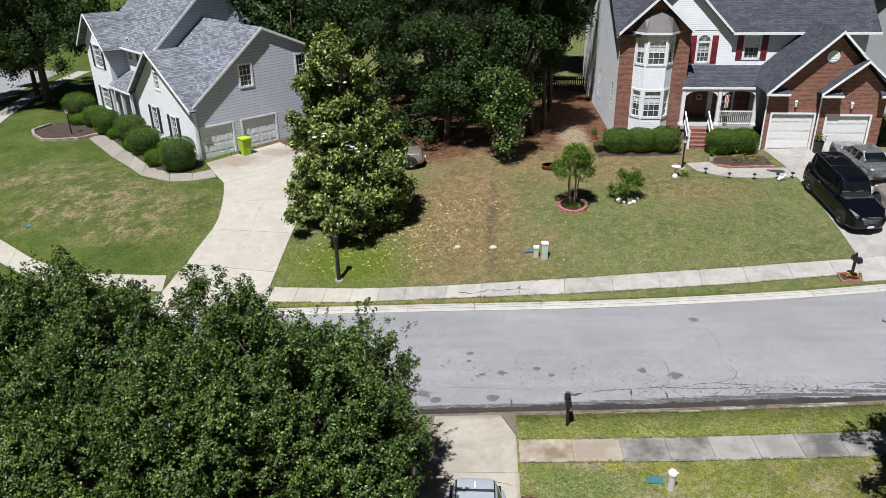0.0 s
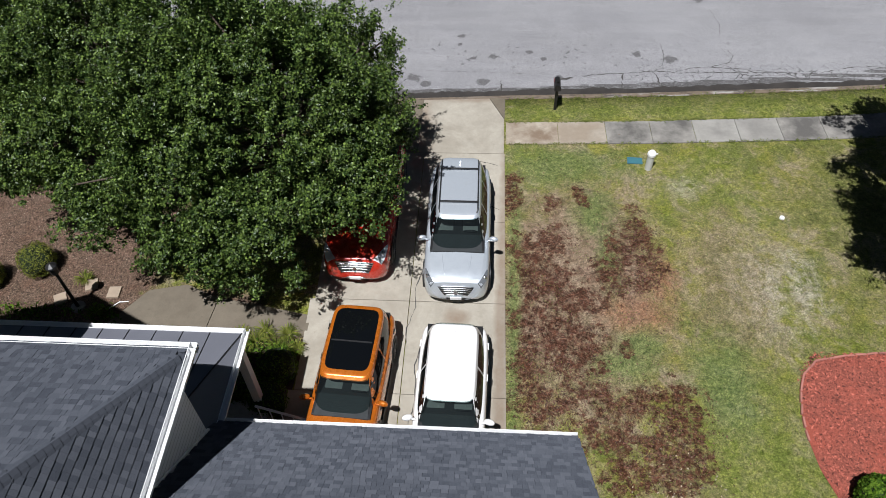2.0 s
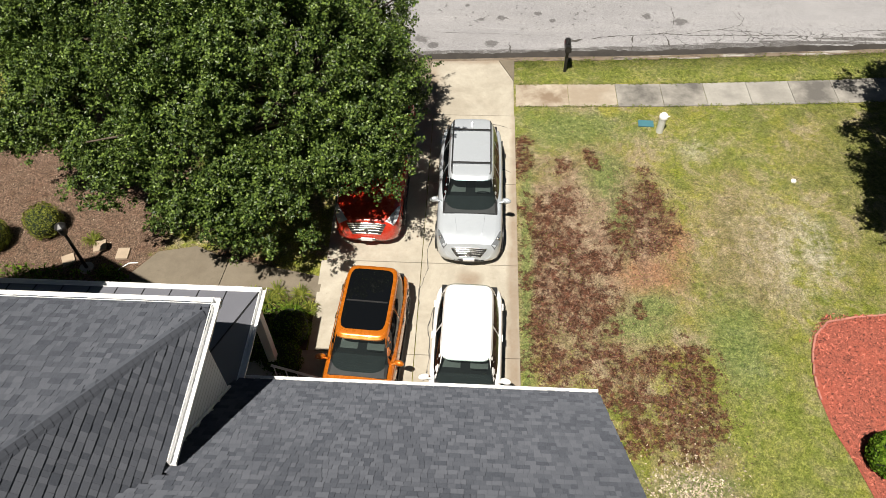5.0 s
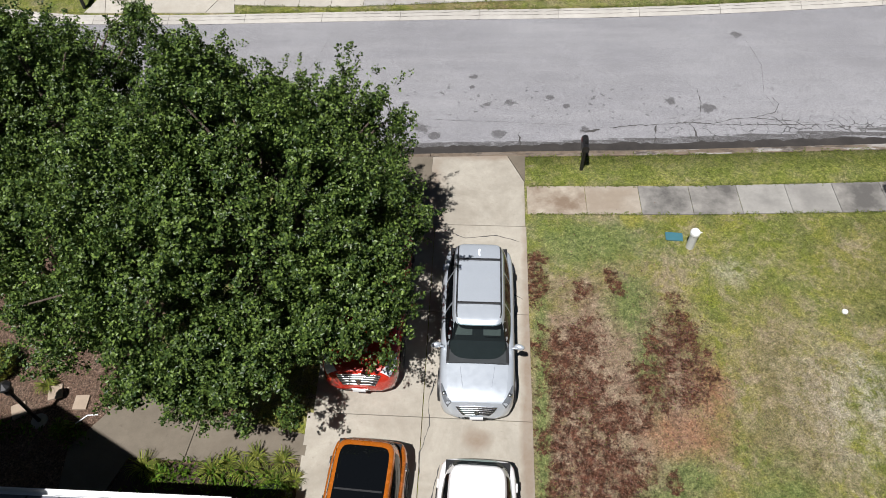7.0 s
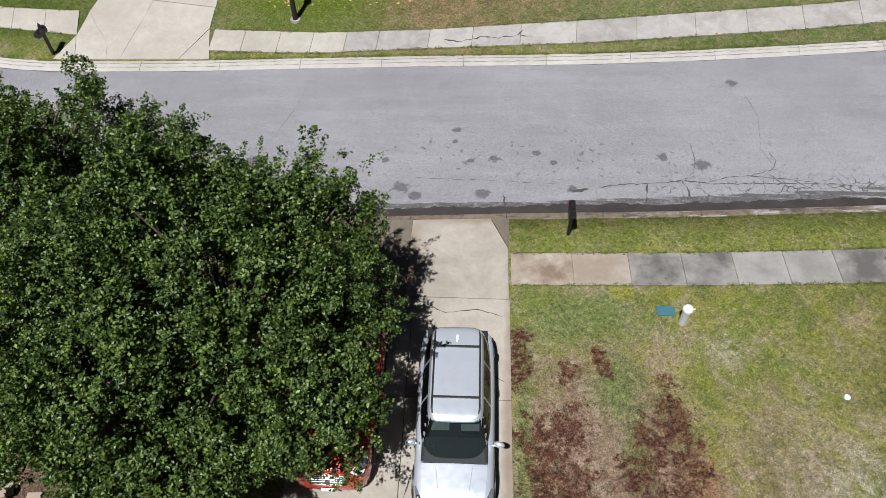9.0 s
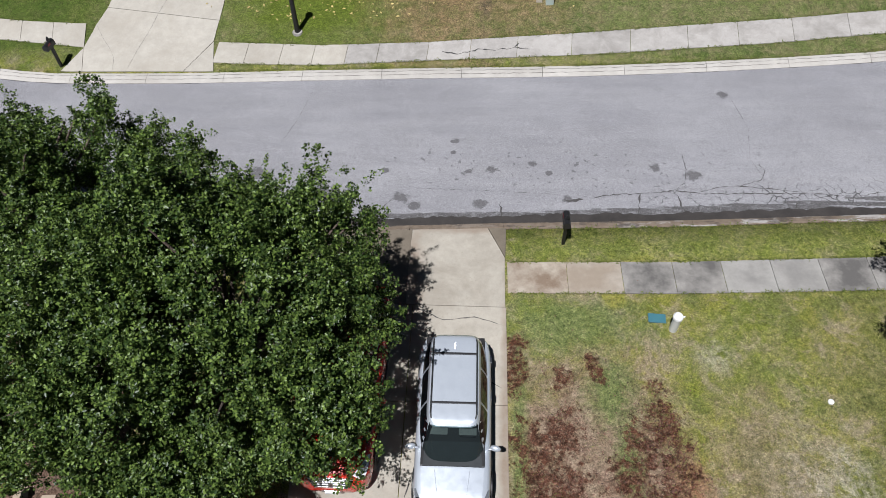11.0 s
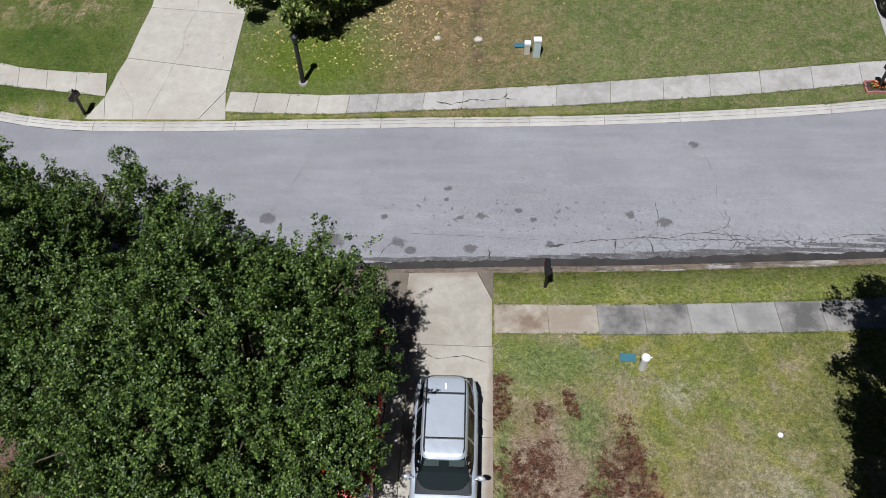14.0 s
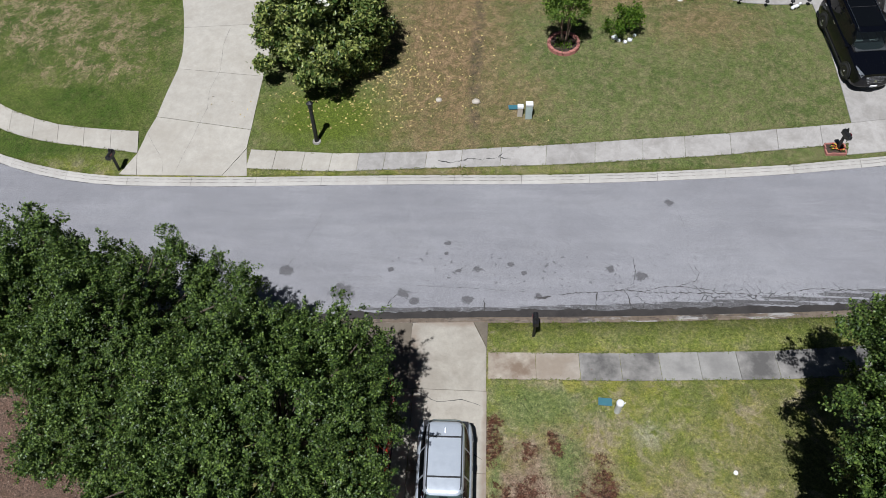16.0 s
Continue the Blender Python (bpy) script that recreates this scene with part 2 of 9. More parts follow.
def road_material():
    n = Nodes("asphalt")
    huge, big, fine, grit = n.noise(0.22, 4), n.noise(1.4, 6, 0.65), n.noise(45, 3, 0.7), n.noise(150, 2, 0.7)
    wob = n.noise(6, 4)
    col = n.mix(n.span(huge, 0.35, 0.65), (0.228, 0.227, 0.237), (0.278, 0.277, 0.287))
    col = n.mix(n.span(big, 0.4, 0.75, 0, 0.35), col, (0.212, 0.210, 0.212))
    streak = n.noise(0.5, 5, 0.6, (0.35, 3.2, 1))
    col = n.mix(n.span(streak, 0.5, 0.75, 0, 0.35), col, (0.185, 0.180, 0.186))
    oil = None
    for cx, cy, r in SPOTS:
        b = n.blob(cx, cy, r * 0.85, r * 0.7, wob, 0.6, 0.22)
        oil = b if oil is None else n.math("MAXIMUM", oil, b)
    specks = n.math("MULTIPLY", n.blob(4.5, 21.4, 8.5, 1.2, wob, 0.4, 0.5), n.span(n.noise(6.5, 2, 0.4), 0.66, 0.70))
    oil = n.math("MAXIMUM", oil, n.math("MULTIPLY", specks, 0.8))
    col = n.mix(n.math("MULTIPLY", oil, 0.85), col, (0.066, 0.063, 0.064))
    # broken edge by the near kerb: a net of cracks and a fringe of silt
    vo = n.t.nodes.new("ShaderNodeTexVoronoi")
    vo.feature = "DISTANCE_TO_EDGE"
    vo.inputs["Scale"].default_value = 1.9
    warp = n.t.nodes.new("ShaderNodeTexNoise")
    warp.inputs["Scale"].default_value, warp.inputs["Detail"].default_value = 2.2, 6
    n.t.links.new(n.pos, warp.inputs["Vector"])
    n.t.links.new(n.vec("ADD", n.pos, n.vec("MULTIPLY", warp.outputs["Color"], (0.55, 0.55, 0))), vo.inputs["Vector"])
    net = n.span(vo.outputs["Distance"], 0.040, 0.012)
    band = fringe = None
    for k in range(11):
        cx = 4.2 + 2.0 * k
        cy = near_kerb(cx)
        b = n.blob(cx + 5.6, cy + 0.8, 1.6, 0.6, wob, 0.9, 0.45)
        s = n.blob(cx - 4, cy - 0.04, 2.4, 0.10, n.noise(1.6, 7, 0.7), 0.45, 0.1)
        band = b if band is None else n.math("MAXIMUM", band, b)
        fringe = s if fringe is None else n.math("MAXIMUM", fringe, s)
    col = n.mix(n.math("MULTIPLY", n.math("MULTIPLY", net, band), n.span(big, 0.40, 0.54, 0.15, 1.0)), col, (0.034, 0.033, 0.033))
    col = n.mix(n.math("MULTIPLY", fringe, n.span(n.noise(3.2, 7, 0.75), 0.36, 0.5, 0.3, 0.92)), col, (0.050, 0.047, 0.045))
    grain = n.noise(22, 5, 0.85)
    col = n.mix(1.0, col, n.mix(n.span(grain, 0.34, 0.66), (0.62, 0.62, 0.62), (1.42, 1.42, 1.43)), "MULTIPLY")
    wear = n.noise(0.9, 7, 0.7, (0.25, 2.0, 1))
    col = n.mix(1.0, col, n.mix(n.span(wear, 0.36, 0.64), (0.92, 0.92, 0.93), (1.09, 1.09, 1.08)), "MULTIPLY")
    col = n.mix(n.span(grit, 0.35, 0.68, 0.0, 0.5), col, (0.115, 0.113, 0.115))
    col = n.mix(n.span(fine, 0.55, 0.72, 0.0, 0.5), col, (0.46, 0.455, 0.45))
    return n.done(col, 0.9, n.math("ADD", grit, fine), 0.6, 0.006, spec=0.3)


def concrete(name, c, stain, amount, joints_rnd=0.06, brown=None, patch=0.5):
    n = Nodes(name)
    huge, big, fine = n.noise(patch, 7, 0.72, distort=0.4), n.noise(2.5, 7, 0.75), n.noise(70, 3, 0.7)
    col = n.mix(n.span(big, 0.32, 0.68), tuple(x * 0.86 for x in c), tuple(x * 1.10 for x in c))
    col = n.mix(n.span(huge, 0.44, 0.66, 0, amount), col, stain)
    if brown:
        f = None
        for cx, cy, rx, ry in brown:
            b = n.blob(cx, cy, rx, ry, n.noise(1.8, 5), 0.4, 0.45)
            f = b if f is None else n.math("MAXIMUM", f, b)
        col = n.mix(n.math("MULTIPLY", f, n.span(big, 0.3, 0.65, 0.35, 0.8)), col, (0.19, 0.125, 0.080))
    col = n.mix(n.span(n.noise(8, 5, 0.7), 0.60, 0.70, 0, 0.5), col, stain)
    col = n.mix(n.span(fine, 0.3, 0.75, 0, 0.4), col, tuple(x * 0.62 for x in c))
    col = n.mix(1.0, col, n.mix(n.rand(False), (1 - joints_rnd,) * 3, (1 + joints_rnd,) * 3), "MULTIPLY")
    return n.done(col, 0.88, fine, 0.35, 0.004, spec=0.3)


def slab_stain(name, c, stain, amount=1.0):
    """A walk slab with a dark blotch on its middle and a paler rim."""
    n = Nodes(name)
    xyz = n.t.nodes.new("ShaderNodeSeparateXYZ")
    n.t.links.new(n.t.nodes.new("ShaderNodeTexCoord").outputs["Generated"], xyz.inputs[0])
    rim = n.math("MINIMUM", n.math("MINIMUM", xyz.outputs[0], n.math("SUBTRACT", 1.0, xyz.outputs[0])), n.math("MINIMUM", xyz.outputs[1], n.math("SUBTRACT", 1.0, xyz.outputs[1])))
    big, fine, own = n.noise(1.1, 6, 0.62), n.noise(60, 3, 0.7), n.rand(False)
    f = n.math("ADD", n.math("MULTIPLY", rim, 0.55), n.math("ADD", n.span(big, 0.3, 0.7, -0.30, 0.30), n.span(own, 0, 1, -0.14, 0.16)))
    col = n.mix(n.span(n.noise(5, 6, 0.7), 0.3, 0.7), tuple(x * 0.86 for x in c), tuple(x * 1.12 for x in c))
    col = n.mix(n.span(f, -0.08, 0.34, 0.0, amount), col, stain)
    col = n.mix(n.span(fine, 0.3, 0.75, 0, 0.35), col, tuple(x * 0.6 for x in c))
    return n.done(col, 0.9, fine, 0.35, 0.004, spec=0.3)


def kerb_stain(name):
    """Kerb brown with damp silt, worn pale in places."""
    n = Nodes(name)
    big, fine = n.noise(1.2, 8, 0.75, (0.6, 2.5, 1), 0.5), n.noise(60, 3, 0.7)
    col = n.mix(n.span(n.noise(4, 6, 0.7), 0.3, 0.7), (0.125, 0.092, 0.064), (0.235, 0.188, 0.140))
    pale = n.math("MULTIPLY", n.span(n.vec("DOT_PRODUCT", n.pos, (1, 0, 0)), 5.5, 9.0, 0.12, 1.0), n.span(big, 0.52, 0.57))
    col = n.mix(pale, col, (0.40, 0.385, 0.36))
    col = n.mix(n.span(n.noise(1.6, 7, 0.75, (0.7, 2.0, 1)), 0.53, 0.60, 0, 0.85), col, (0.060, 0.052, 0.046))
    col = n.mix(n.span(fine, 0.3, 0.75, 0, 0.35), col, (0.12, 0.10, 0.08))
    return n.done(col, 0.88, fine, 0.35, 0.004, spec=0.3)


def shingle_material(name, dark, light, rough=0.92, own=False):
    n = Nodes(name)
    r = n.rand(not own)
    grit, soft = n.noise(90, 4, 0.8), n.noise(0.8, 4)
    col = n.mix(r, dark, light)
    col = n.mix(n.span(soft, 0.35, 0.7, 0, 0.25), col, tuple(x * 0.8 for x in dark))
    col = n.mix(n.span(grit, 0.4, 0.75, 0.0, 0.4), col, tuple(x * 1.6 for x in light))
    col = n.mix(n.span(grit, 0.25, 0.45, 0.4, 0.0), col, tuple(x * 0.5 for x in dark))
    n.p.inputs["Diffuse Roughness"].default_value = 1.0
    return n.done(col, rough, grit, 0.5, 0.004, spec=0.06)


def far_shingle_material(name, dark, light):
    """Roof far off: rows of small tabs too small to pick apart."""
    n = Nodes(name)
    uv = n.t.nodes.new("ShaderNodeUVMap").outputs[0]
    br = n.t.nodes.new("ShaderNodeTexBrick")
    br.offset = 0.37
    for k, v in (("Scale", 1.0), ("Mortar Size", 0.012), ("Brick Width", 0.42), ("Row Height", 0.15), ("Bias", 0.0)):
        br.inputs[k].default_value = v
    br.inputs["Color1"].default_value, br.inputs["Color2"].default_value = (*dark, 1), (*light, 1)
    br.inputs["Mortar"].default_value = (*[x * 0.35 for x in dark], 1)
    n.t.links.new(uv, br.inputs["Vector"])
    soft, grit = n.noise(0.7, 4), n.noise(40, 2)
    col = n.mix(n.span(soft, 0.35, 0.7, 0, 0.3), br.outputs["Color"], tuple(x * 0.8 for x in dark))
    col = n.mix(n.span(grit, 0.4, 0.7, 0, 0.3), col, light)
    return n.done(col, 0.93, br.outputs["Fac"], 0.4, -0.01, spec=0.2)


def siding_material(name, c, pitch=0.125):
    n = Nodes(name)
    z = n.t.nodes.new("ShaderNodeSeparateXYZ")
    n.t.links.new(n.pos, z.inputs[0])
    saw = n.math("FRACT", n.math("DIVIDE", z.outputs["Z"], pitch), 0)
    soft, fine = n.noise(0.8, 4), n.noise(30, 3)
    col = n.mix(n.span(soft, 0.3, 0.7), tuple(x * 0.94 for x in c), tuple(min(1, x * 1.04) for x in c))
    # the shade under each lap, painted as a dark line along the board
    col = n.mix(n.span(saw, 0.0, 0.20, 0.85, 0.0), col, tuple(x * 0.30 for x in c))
    col = n.mix(n.span(fine, 0.4, 0.8, 0, 0.12), col, tuple(x * 0.7 for x in c))
    return n.done(col, 0.55, n.math("MULTIPLY", saw, -1.0), 0.8, 0.02, spec=0.4)


def brick_material(name):
    n = Nodes(name)
    uv = n.t.nodes.new("ShaderNodeUVMap").outputs[0]
    br = n.t.nodes.new("ShaderNodeTexBrick")
    for k, v in (("Scale", 1.0), ("Mortar Size", 0.011), ("Brick Width", 0.215), ("Row Height", 0.077), ("Bias", 0.0), ("Mortar Smooth", 0.2)):
        br.inputs[k].default_value = v
    br.inputs["Color1"].default_value, br.inputs["Color2"].default_value = (0.095, 0.034, 0.021, 1), (0.330, 0.118, 0.066, 1)
    br.inputs["Mortar"].default_value = (0.24, 0.185, 0.155, 1)
    n.t.links.new(uv, br.inputs["Vector"])
    soft, fine = n.noise(1.2, 4), n.noise(25, 4)
    col = n.mix(n.span(soft, 0.35, 0.7, 0, 0.35), br.outputs["Color"], (0.13, 0.045, 0.030))
    col = n.mix(n.span(fine, 0.35, 0.7, 0, 0.25), col, (0.29, 0.12, 0.075))
    return n.done(col, 0.85, n.math("SUBTRACT", fine, n.math("MULTIPLY", br.outputs["Fac"], 2.0)), 0.5, 0.01)


def leaf_material(name, dark, light, rough=0.45, trans=0.25, gloss=0.16):
    n = Nodes(name)
    r, soft = n.math("POWER", n.rand(), 1.7), n.noise(1.5, 3)
    col = n.mix(r, dark, light)
    col = n.mix(n.span(soft, 0.35, 0.65, 0, 0.4), col, tuple(x * 0.7 for x in dark))
    n.done(col, rough, None, spec=gloss)
    tr = n.t.nodes.new("ShaderNodeBsdfTranslucent")
    n.t.links.new(n.mix(1.0, col, (1.5, 1.7, 0.6), "MULTIPLY"), tr.inputs[0])
    mx = n.t.nodes.new("ShaderNodeMixShader")
    mx.inputs[0].default_value = trans
    n.t.links.new(n.p.outputs[0], mx.inputs[1])
    n.t.links.new(tr.outputs[0], mx.inputs[2])
    n.t.links.new(mx.outputs[0], n.t.nodes["Material Output"].inputs["Surface"])
    return n.m


def paint(name, c, rough=0.25, metal=0.0, coat=1.0, flake=0.06, dirt_amount=0.10, spec=0.5):
    n = Nodes(name)
    f, dirt = n.noise(400, 1), n.noise(5, 5)
    col = n.mix(n.span(f, 0.35, 0.65), tuple(x * (1 - flake) for x in c), tuple(min(1, x * (1 + flake)) for x in c))
    col = n.mix(n.span(dirt, 0.5, 0.8, 0, dirt_amount), col, (0.25, 0.22, 0.18))
    return n.done(col, n.span(dirt, 0.3, 0.8, rough, rough + 0.12), None, metal=metal, spec=spec, coat=coat)


SPOTS = [(-1.07, 21.22, 0.16), (2.56, 21.35, 0.2), (3.95, 21.64, 0.18), (1.79, 21.25, 0.13), (8.07, 21.54, 0.22), (10.94, 25.26, 0.22),
         (9.3, 21.27, 0.3), (0.05, 19.72, 0.22), (-0.41, 20.04, 0.30), (2.21, 19.85, 0.26), (1.22, 22.12, 0.12), (1.26, 22.67, 0.16),
         (4.49, 21.21, 0.15), (-2.99, 20.05, 0.55), (-5.5, 21.0, 0.34), (5.1, 20.1, 0.22)]
lawn_material()
road_material()
concrete("drive_concrete", (0.388, 0.358, 0.298), (0.245, 0.215, 0.17), 0.75, 0.03, brown=[(3.15, 9.0, 0.16, 8.0), (1.6, 18.75, 1.6, 0.22), (0.2, 16.5, 0.35, 1.6), (1.9, 9.0, 0.35, 0.25)])
concrete("far_concrete", (0.410, 0.384, 0.330), (0.305, 0.276, 0.226), 0.6, 0.04, brown=[(-15.2, 41.6, 2.2, 1.3), (-12.4, 43.2, 1.5, 1.0)])
concrete("walk_concrete", (0.370, 0.352, 0.324), (0.235, 0.220, 0.196), 0.85, 0.09, patch=1.1)
slab_stain("stained_walk", (0.275, 0.262, 0.238), (0.090, 0.086, 0.080))
slab_stain("beige_walk", (0.345, 0.305, 0.250), (0.235, 0.180, 0.125), 0.6)
slab_stain("pale_walk", (0.300, 0.290, 0.265), (0.185, 0.178, 0.165), 0.8)
slab_stain("rusty_walk", (0.400, 0.355, 0.285), (0.130, 0.075, 0.042), 0.8)
concrete("kerb_concrete", (0.445, 0.425, 0.385), (0.33, 0.305, 0.265), 0.5, 0.06)
kerb_stain("dirty_kerb")
plain("damp_silt", (0.030, 0.026, 0.023), 0.8, 0.4, 2.0, 40, 0.5)
# darker, browner concrete of the porch walk and some apron panels
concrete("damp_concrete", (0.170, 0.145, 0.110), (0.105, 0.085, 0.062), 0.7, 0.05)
concrete("path_concrete", (0.300, 0.272, 0.235), (0.205, 0.182, 0.152), 0.6, 0.06)
plain("crack", (0.060, 0.056, 0.054), 0.95)
plain("faint_crack", (0.235, 0.222, 0.198), 0.95)
shingle_material("near_shingle", (0.040, 0.0455, 0.057), (0.088, 0.0955, 0.113))
shingle_material("ridge_shingle", (0.041, 0.045, 0.055), (0.076, 0.082, 0.096), own=True)
far_shingle_material("grey_far_shingle", (0.080, 0.088, 0.106), (0.265, 0.282, 0.318))
far_shingle_material("dark_far_shingle", (0.040, 0.044, 0.055), (0.082, 0.088, 0.106))
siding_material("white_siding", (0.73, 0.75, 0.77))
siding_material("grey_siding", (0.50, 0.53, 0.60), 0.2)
brick_material("brick_wall")
plain("white_trim", (0.79, 0.80, 0.80), 0.45, 0.04)
plain("white_door", (0.74, 0.74, 0.72), 0.4, 0.04)
plain("grey_door", (0.74, 0.77, 0.82), 0.5, 0.05)
plain("porch_metal", (0.150, 0.156, 0.182), 0.5, 0.08, 0.8, spec=0.3)
plain("bay_metal", (0.105, 0.088, 0.086), 0.6, 0.2, 1.5, metal=0.1)
plain("dark_metal", (0.012, 0.012, 0.013), 0.45, 0.2)
plain("red_shutter", (0.19, 0.022, 0.030), 0.5, 0.1)
plain("dark_shutter", (0.025, 0.032, 0.042), 0.5, 0.1)
plain("step_brick", (0.23, 0.105, 0.080), 0.9, 0.2, 4)
plain("red_door", (0.170, 0.030, 0.034), 0.35, 0.1)
plain("dark_soil", (0.055, 0.036, 0.026), 0.95, 0.5, 3, 40, 0.8, 0.03)
_m = Nodes("red_mulch")
_a, _b, _c2 = _m.noise(15, 7, 0.85), _m.noise(1.1, 4), _m.noise(5, 6, 0.8)
_k = _m.mix(_m.span(_a, 0.34, 0.66), (0.090, 0.020, 0.014), (0.50, 0.140, 0.095))
_k = _m.mix(_m.span(_c2, 0.4, 0.7, 0, 0.6), _k, (0.20, 0.056, 0.036))
_m.done(_m.mix(_m.span(_b, 0.42, 0.7, 0, 0.45), _k, (0.42, 0.085, 0.050)), 0.95, _a, 1.0, 0.04)
plain("edging_brick", (0.36, 0.15, 0.12), 0.9, 0.15, 5, rnd=0.15, island=False)
plain("edging_stone", (0.30, 0.26, 0.22), 0.9, 0.2, 5, rnd=0.2, island=False)
plain("bark", (0.105, 0.080, 0.062), 0.95, 0.35, 6, 40, 1.0, 0.02)
plain("pale_bark", (0.24, 0.17, 0.125), 0.9, 0.25, 6, 40, 0.6, 0.01)
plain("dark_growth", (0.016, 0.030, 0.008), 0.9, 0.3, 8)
plain("lime_plastic", (0.36, 0.55, 0.012), 0.45, 0.05)
plain("teal_plastic", (0.045, 0.150, 0.185), 0.5, 0.08)
plain("box_green", (0.42, 0.50, 0.47), 0.5, 0.08)
plain("pvc", (0.55, 0.56, 0.53), 0.4, 0.05)
plain("paver", (0.34, 0.27, 0.20), 0.9, 0.15)
plain("pale_stone", (0.50, 0.45, 0.37), 0.9, 0.15)
plain("terracotta", (0.34, 0.10, 0.06), 0.8, 0.15)
plain("black_plastic", (0.016, 0.016, 0.017), 0.5, 0.2)
plain("tyre_rubber", (0.018, 0.018, 0.018), 0.85, 0.2)
plain("alloy", (0.52, 0.52, 0.53), 0.28, 0.05, metal=0.9)
plain("chrome", (0.80, 0.80, 0.81), 0.25, 0.03, metal=1.0)
plain("fence_wood", (0.035, 0.028, 0.024), 0.9, 0.3, 4)
plain("dry_leaf", (0.46, 0.36, 0.14), 0.8, 0.3, 4, rnd=0.4)
plain("fallen_pale", (0.36, 0.30, 0.225), 0.85, 0.3, 4, rnd=0.6)
plain("petal", (0.78, 0.76, 0.66), 0.6, 0.1)
plain("flower_red", (0.50, 0.06, 0.03), 0.6, 0.2, rnd=0.4)
plain("flower_yellow", (0.60, 0.42, 0.05), 0.6, 0.2, rnd=0.4)
leaf_material("pear_leaf", (0.020, 0.043, 0.010), (0.180, 0.262, 0.055), 0.38, 0.10, 0.28)
leaf_material("magnolia_leaf", (0.046, 0.088, 0.018), (0.400, 0.430, 0.120), 0.36, 0.08, 0.32)
leaf_material("wood_leaf", (0.014, 0.032, 0.008), (0.074, 0.122, 0.030), 0.5, 0.12)
leaf_material("pine_needle", (0.014, 0.024, 0.009), (0.050, 0.066, 0.026), 0.6, 0.12)
leaf_material("hedge_leaf", (0.030, 0.072, 0.006), (0.165, 0.265, 0.028), 0.55, 0.10, 0.1)
leaf_material("young_leaf", (0.050, 0.100, 0.012), (0.225, 0.325, 0.050), 0.5, 0.15)
leaf_material("golden_leaf", (0.090, 0.110, 0.016), (0.240, 0.250, 0.050), 0.45, 0.15)
leaf_material("grass_blade", (0.070, 0.095, 0.020), (0.190, 0.200, 0.060), 0.7, 0.3)
plain("mulch_chip", (0.30, 0.085, 0.058), 0.95, 0.4, 6, rnd=0.75)
plain("dead_leaf", (0.115, 0.058, 0.042), 0.95, 0.4, 6, rnd=0.7)
leaf_material("strap_leaf", (0.080, 0.105, 0.018), (0.290, 0.300, 0.065), 0.5, 0.25)
plain("seat_grey", (0.20, 0.20, 0.19), 0.9, 0.15)
plain("seat_pale", (0.55, 0.55, 0.54), 0.9, 0.1)
plain("dash_grey", (0.030, 0.034, 0.036), 0.8, 0.2, 4)
paint("silver_paint", (0.57, 0.62, 0.67), 0.32, 0.5)
paint("white_paint", (0.82, 0.82, 0.81), 0.25, 0.0)
paint("orange_paint", (0.56, 0.150, 0.012), 0.22, 0.4)
paint("red_paint", (0.50, 0.030, 0.014), 0.22, 0.1)
paint("black_paint", (0.0025, 0.003, 0.005), 0.05, 0.0, coat=0.0, dirt_amount=0.0, spec=0.4)
paint("grey_paint", (0.30, 0.31, 0.32), 0.22, 0.7)
paint("tan_paint", (0.40, 0.37, 0.32), 0.25, 0.6)
_g = Nodes("car_glass")
_g.done((0.0035, 0.0042, 0.005), 0.04, spec=0.45)
_g = Nodes("screen_glass")
_g.done((0.02, 0.025, 0.027), 0.03, spec=0.6)
_tr = _g.t.nodes.new("ShaderNodeBsdfTransparent")
_tr.inputs[0].default_value = (0.62, 0.72, 0.71, 1)
_mx = _g.t.nodes.new("ShaderNodeMixShader")
_mx.inputs[0].default_value = 0.30
_g.t.links.new(_tr.outputs[0], _mx.inputs[1])
_g.t.links.new(_g.p.outputs[0], _mx.inputs[2])
_g.t.links.new(_mx.outputs[0], _g.t.nodes["Material Output"].inputs["Surface"])
_g = Nodes("window_glass")
_g.done(_g.mix(_g.span(_g.noise(0.9, 3), 0.35, 0.65), (0.035, 0.042, 0.05), (0.10, 0.11, 0.12)), 0.06, spec=0.7)
_g = Nodes("lamp_glass")
_g.done((0.62, 0.64, 0.66), 0.12, spec=0.8, coat=0.6)
_g = Nodes("headlamp_glass")
_g.done((0.13, 0.14, 0.15), 0.08, spec=0.9, coat=0.8)
_g = Nodes("tail_glass")
_g.done((0.32, 0.012, 0.012), 0.12, spec=0.8, coat=0.6)

# ---- building blocks ----


def part(name, bm, material, parent=None, label="", smooth=False):
    """Links a bmesh as one mesh object, under a thing or a part of it."""
    me = bpy.data.meshes.new(name)
    bm.to_mesh(me)
    bm.free()
    for m in material if isinstance(material, (list, tuple)) else [material]:
        me.materials.append(MATS[m])
    if smooth:
        me.polygons.foreach_set("use_smooth", [True] * len(me.polygons))
    ob = new(name, me)
    ob.parent = parent
    if label:
        ob["label"] = label
    return ob


def mesh_from(name, verts, faces, material, parent=None, smooth=False):
    me = bpy.data.meshes.new(name)
    me.from_pydata(verts, [], faces)
    for m in material if isinstance(material, (list, tuple)) else [material]:
        me.materials.append(MATS[m])
    if smooth:
        me.polygons.foreach_set("use_smooth", [True] * len(me.polygons))
    ob = new(name, me)
    ob.parent = parent
    return ob


def thing(name, m, label, category, group=""):
    ob = new(name)
    ob.matrix_world = m
    ob.empty_display_size = 0.2
    return tagged(ob, label, category, group)


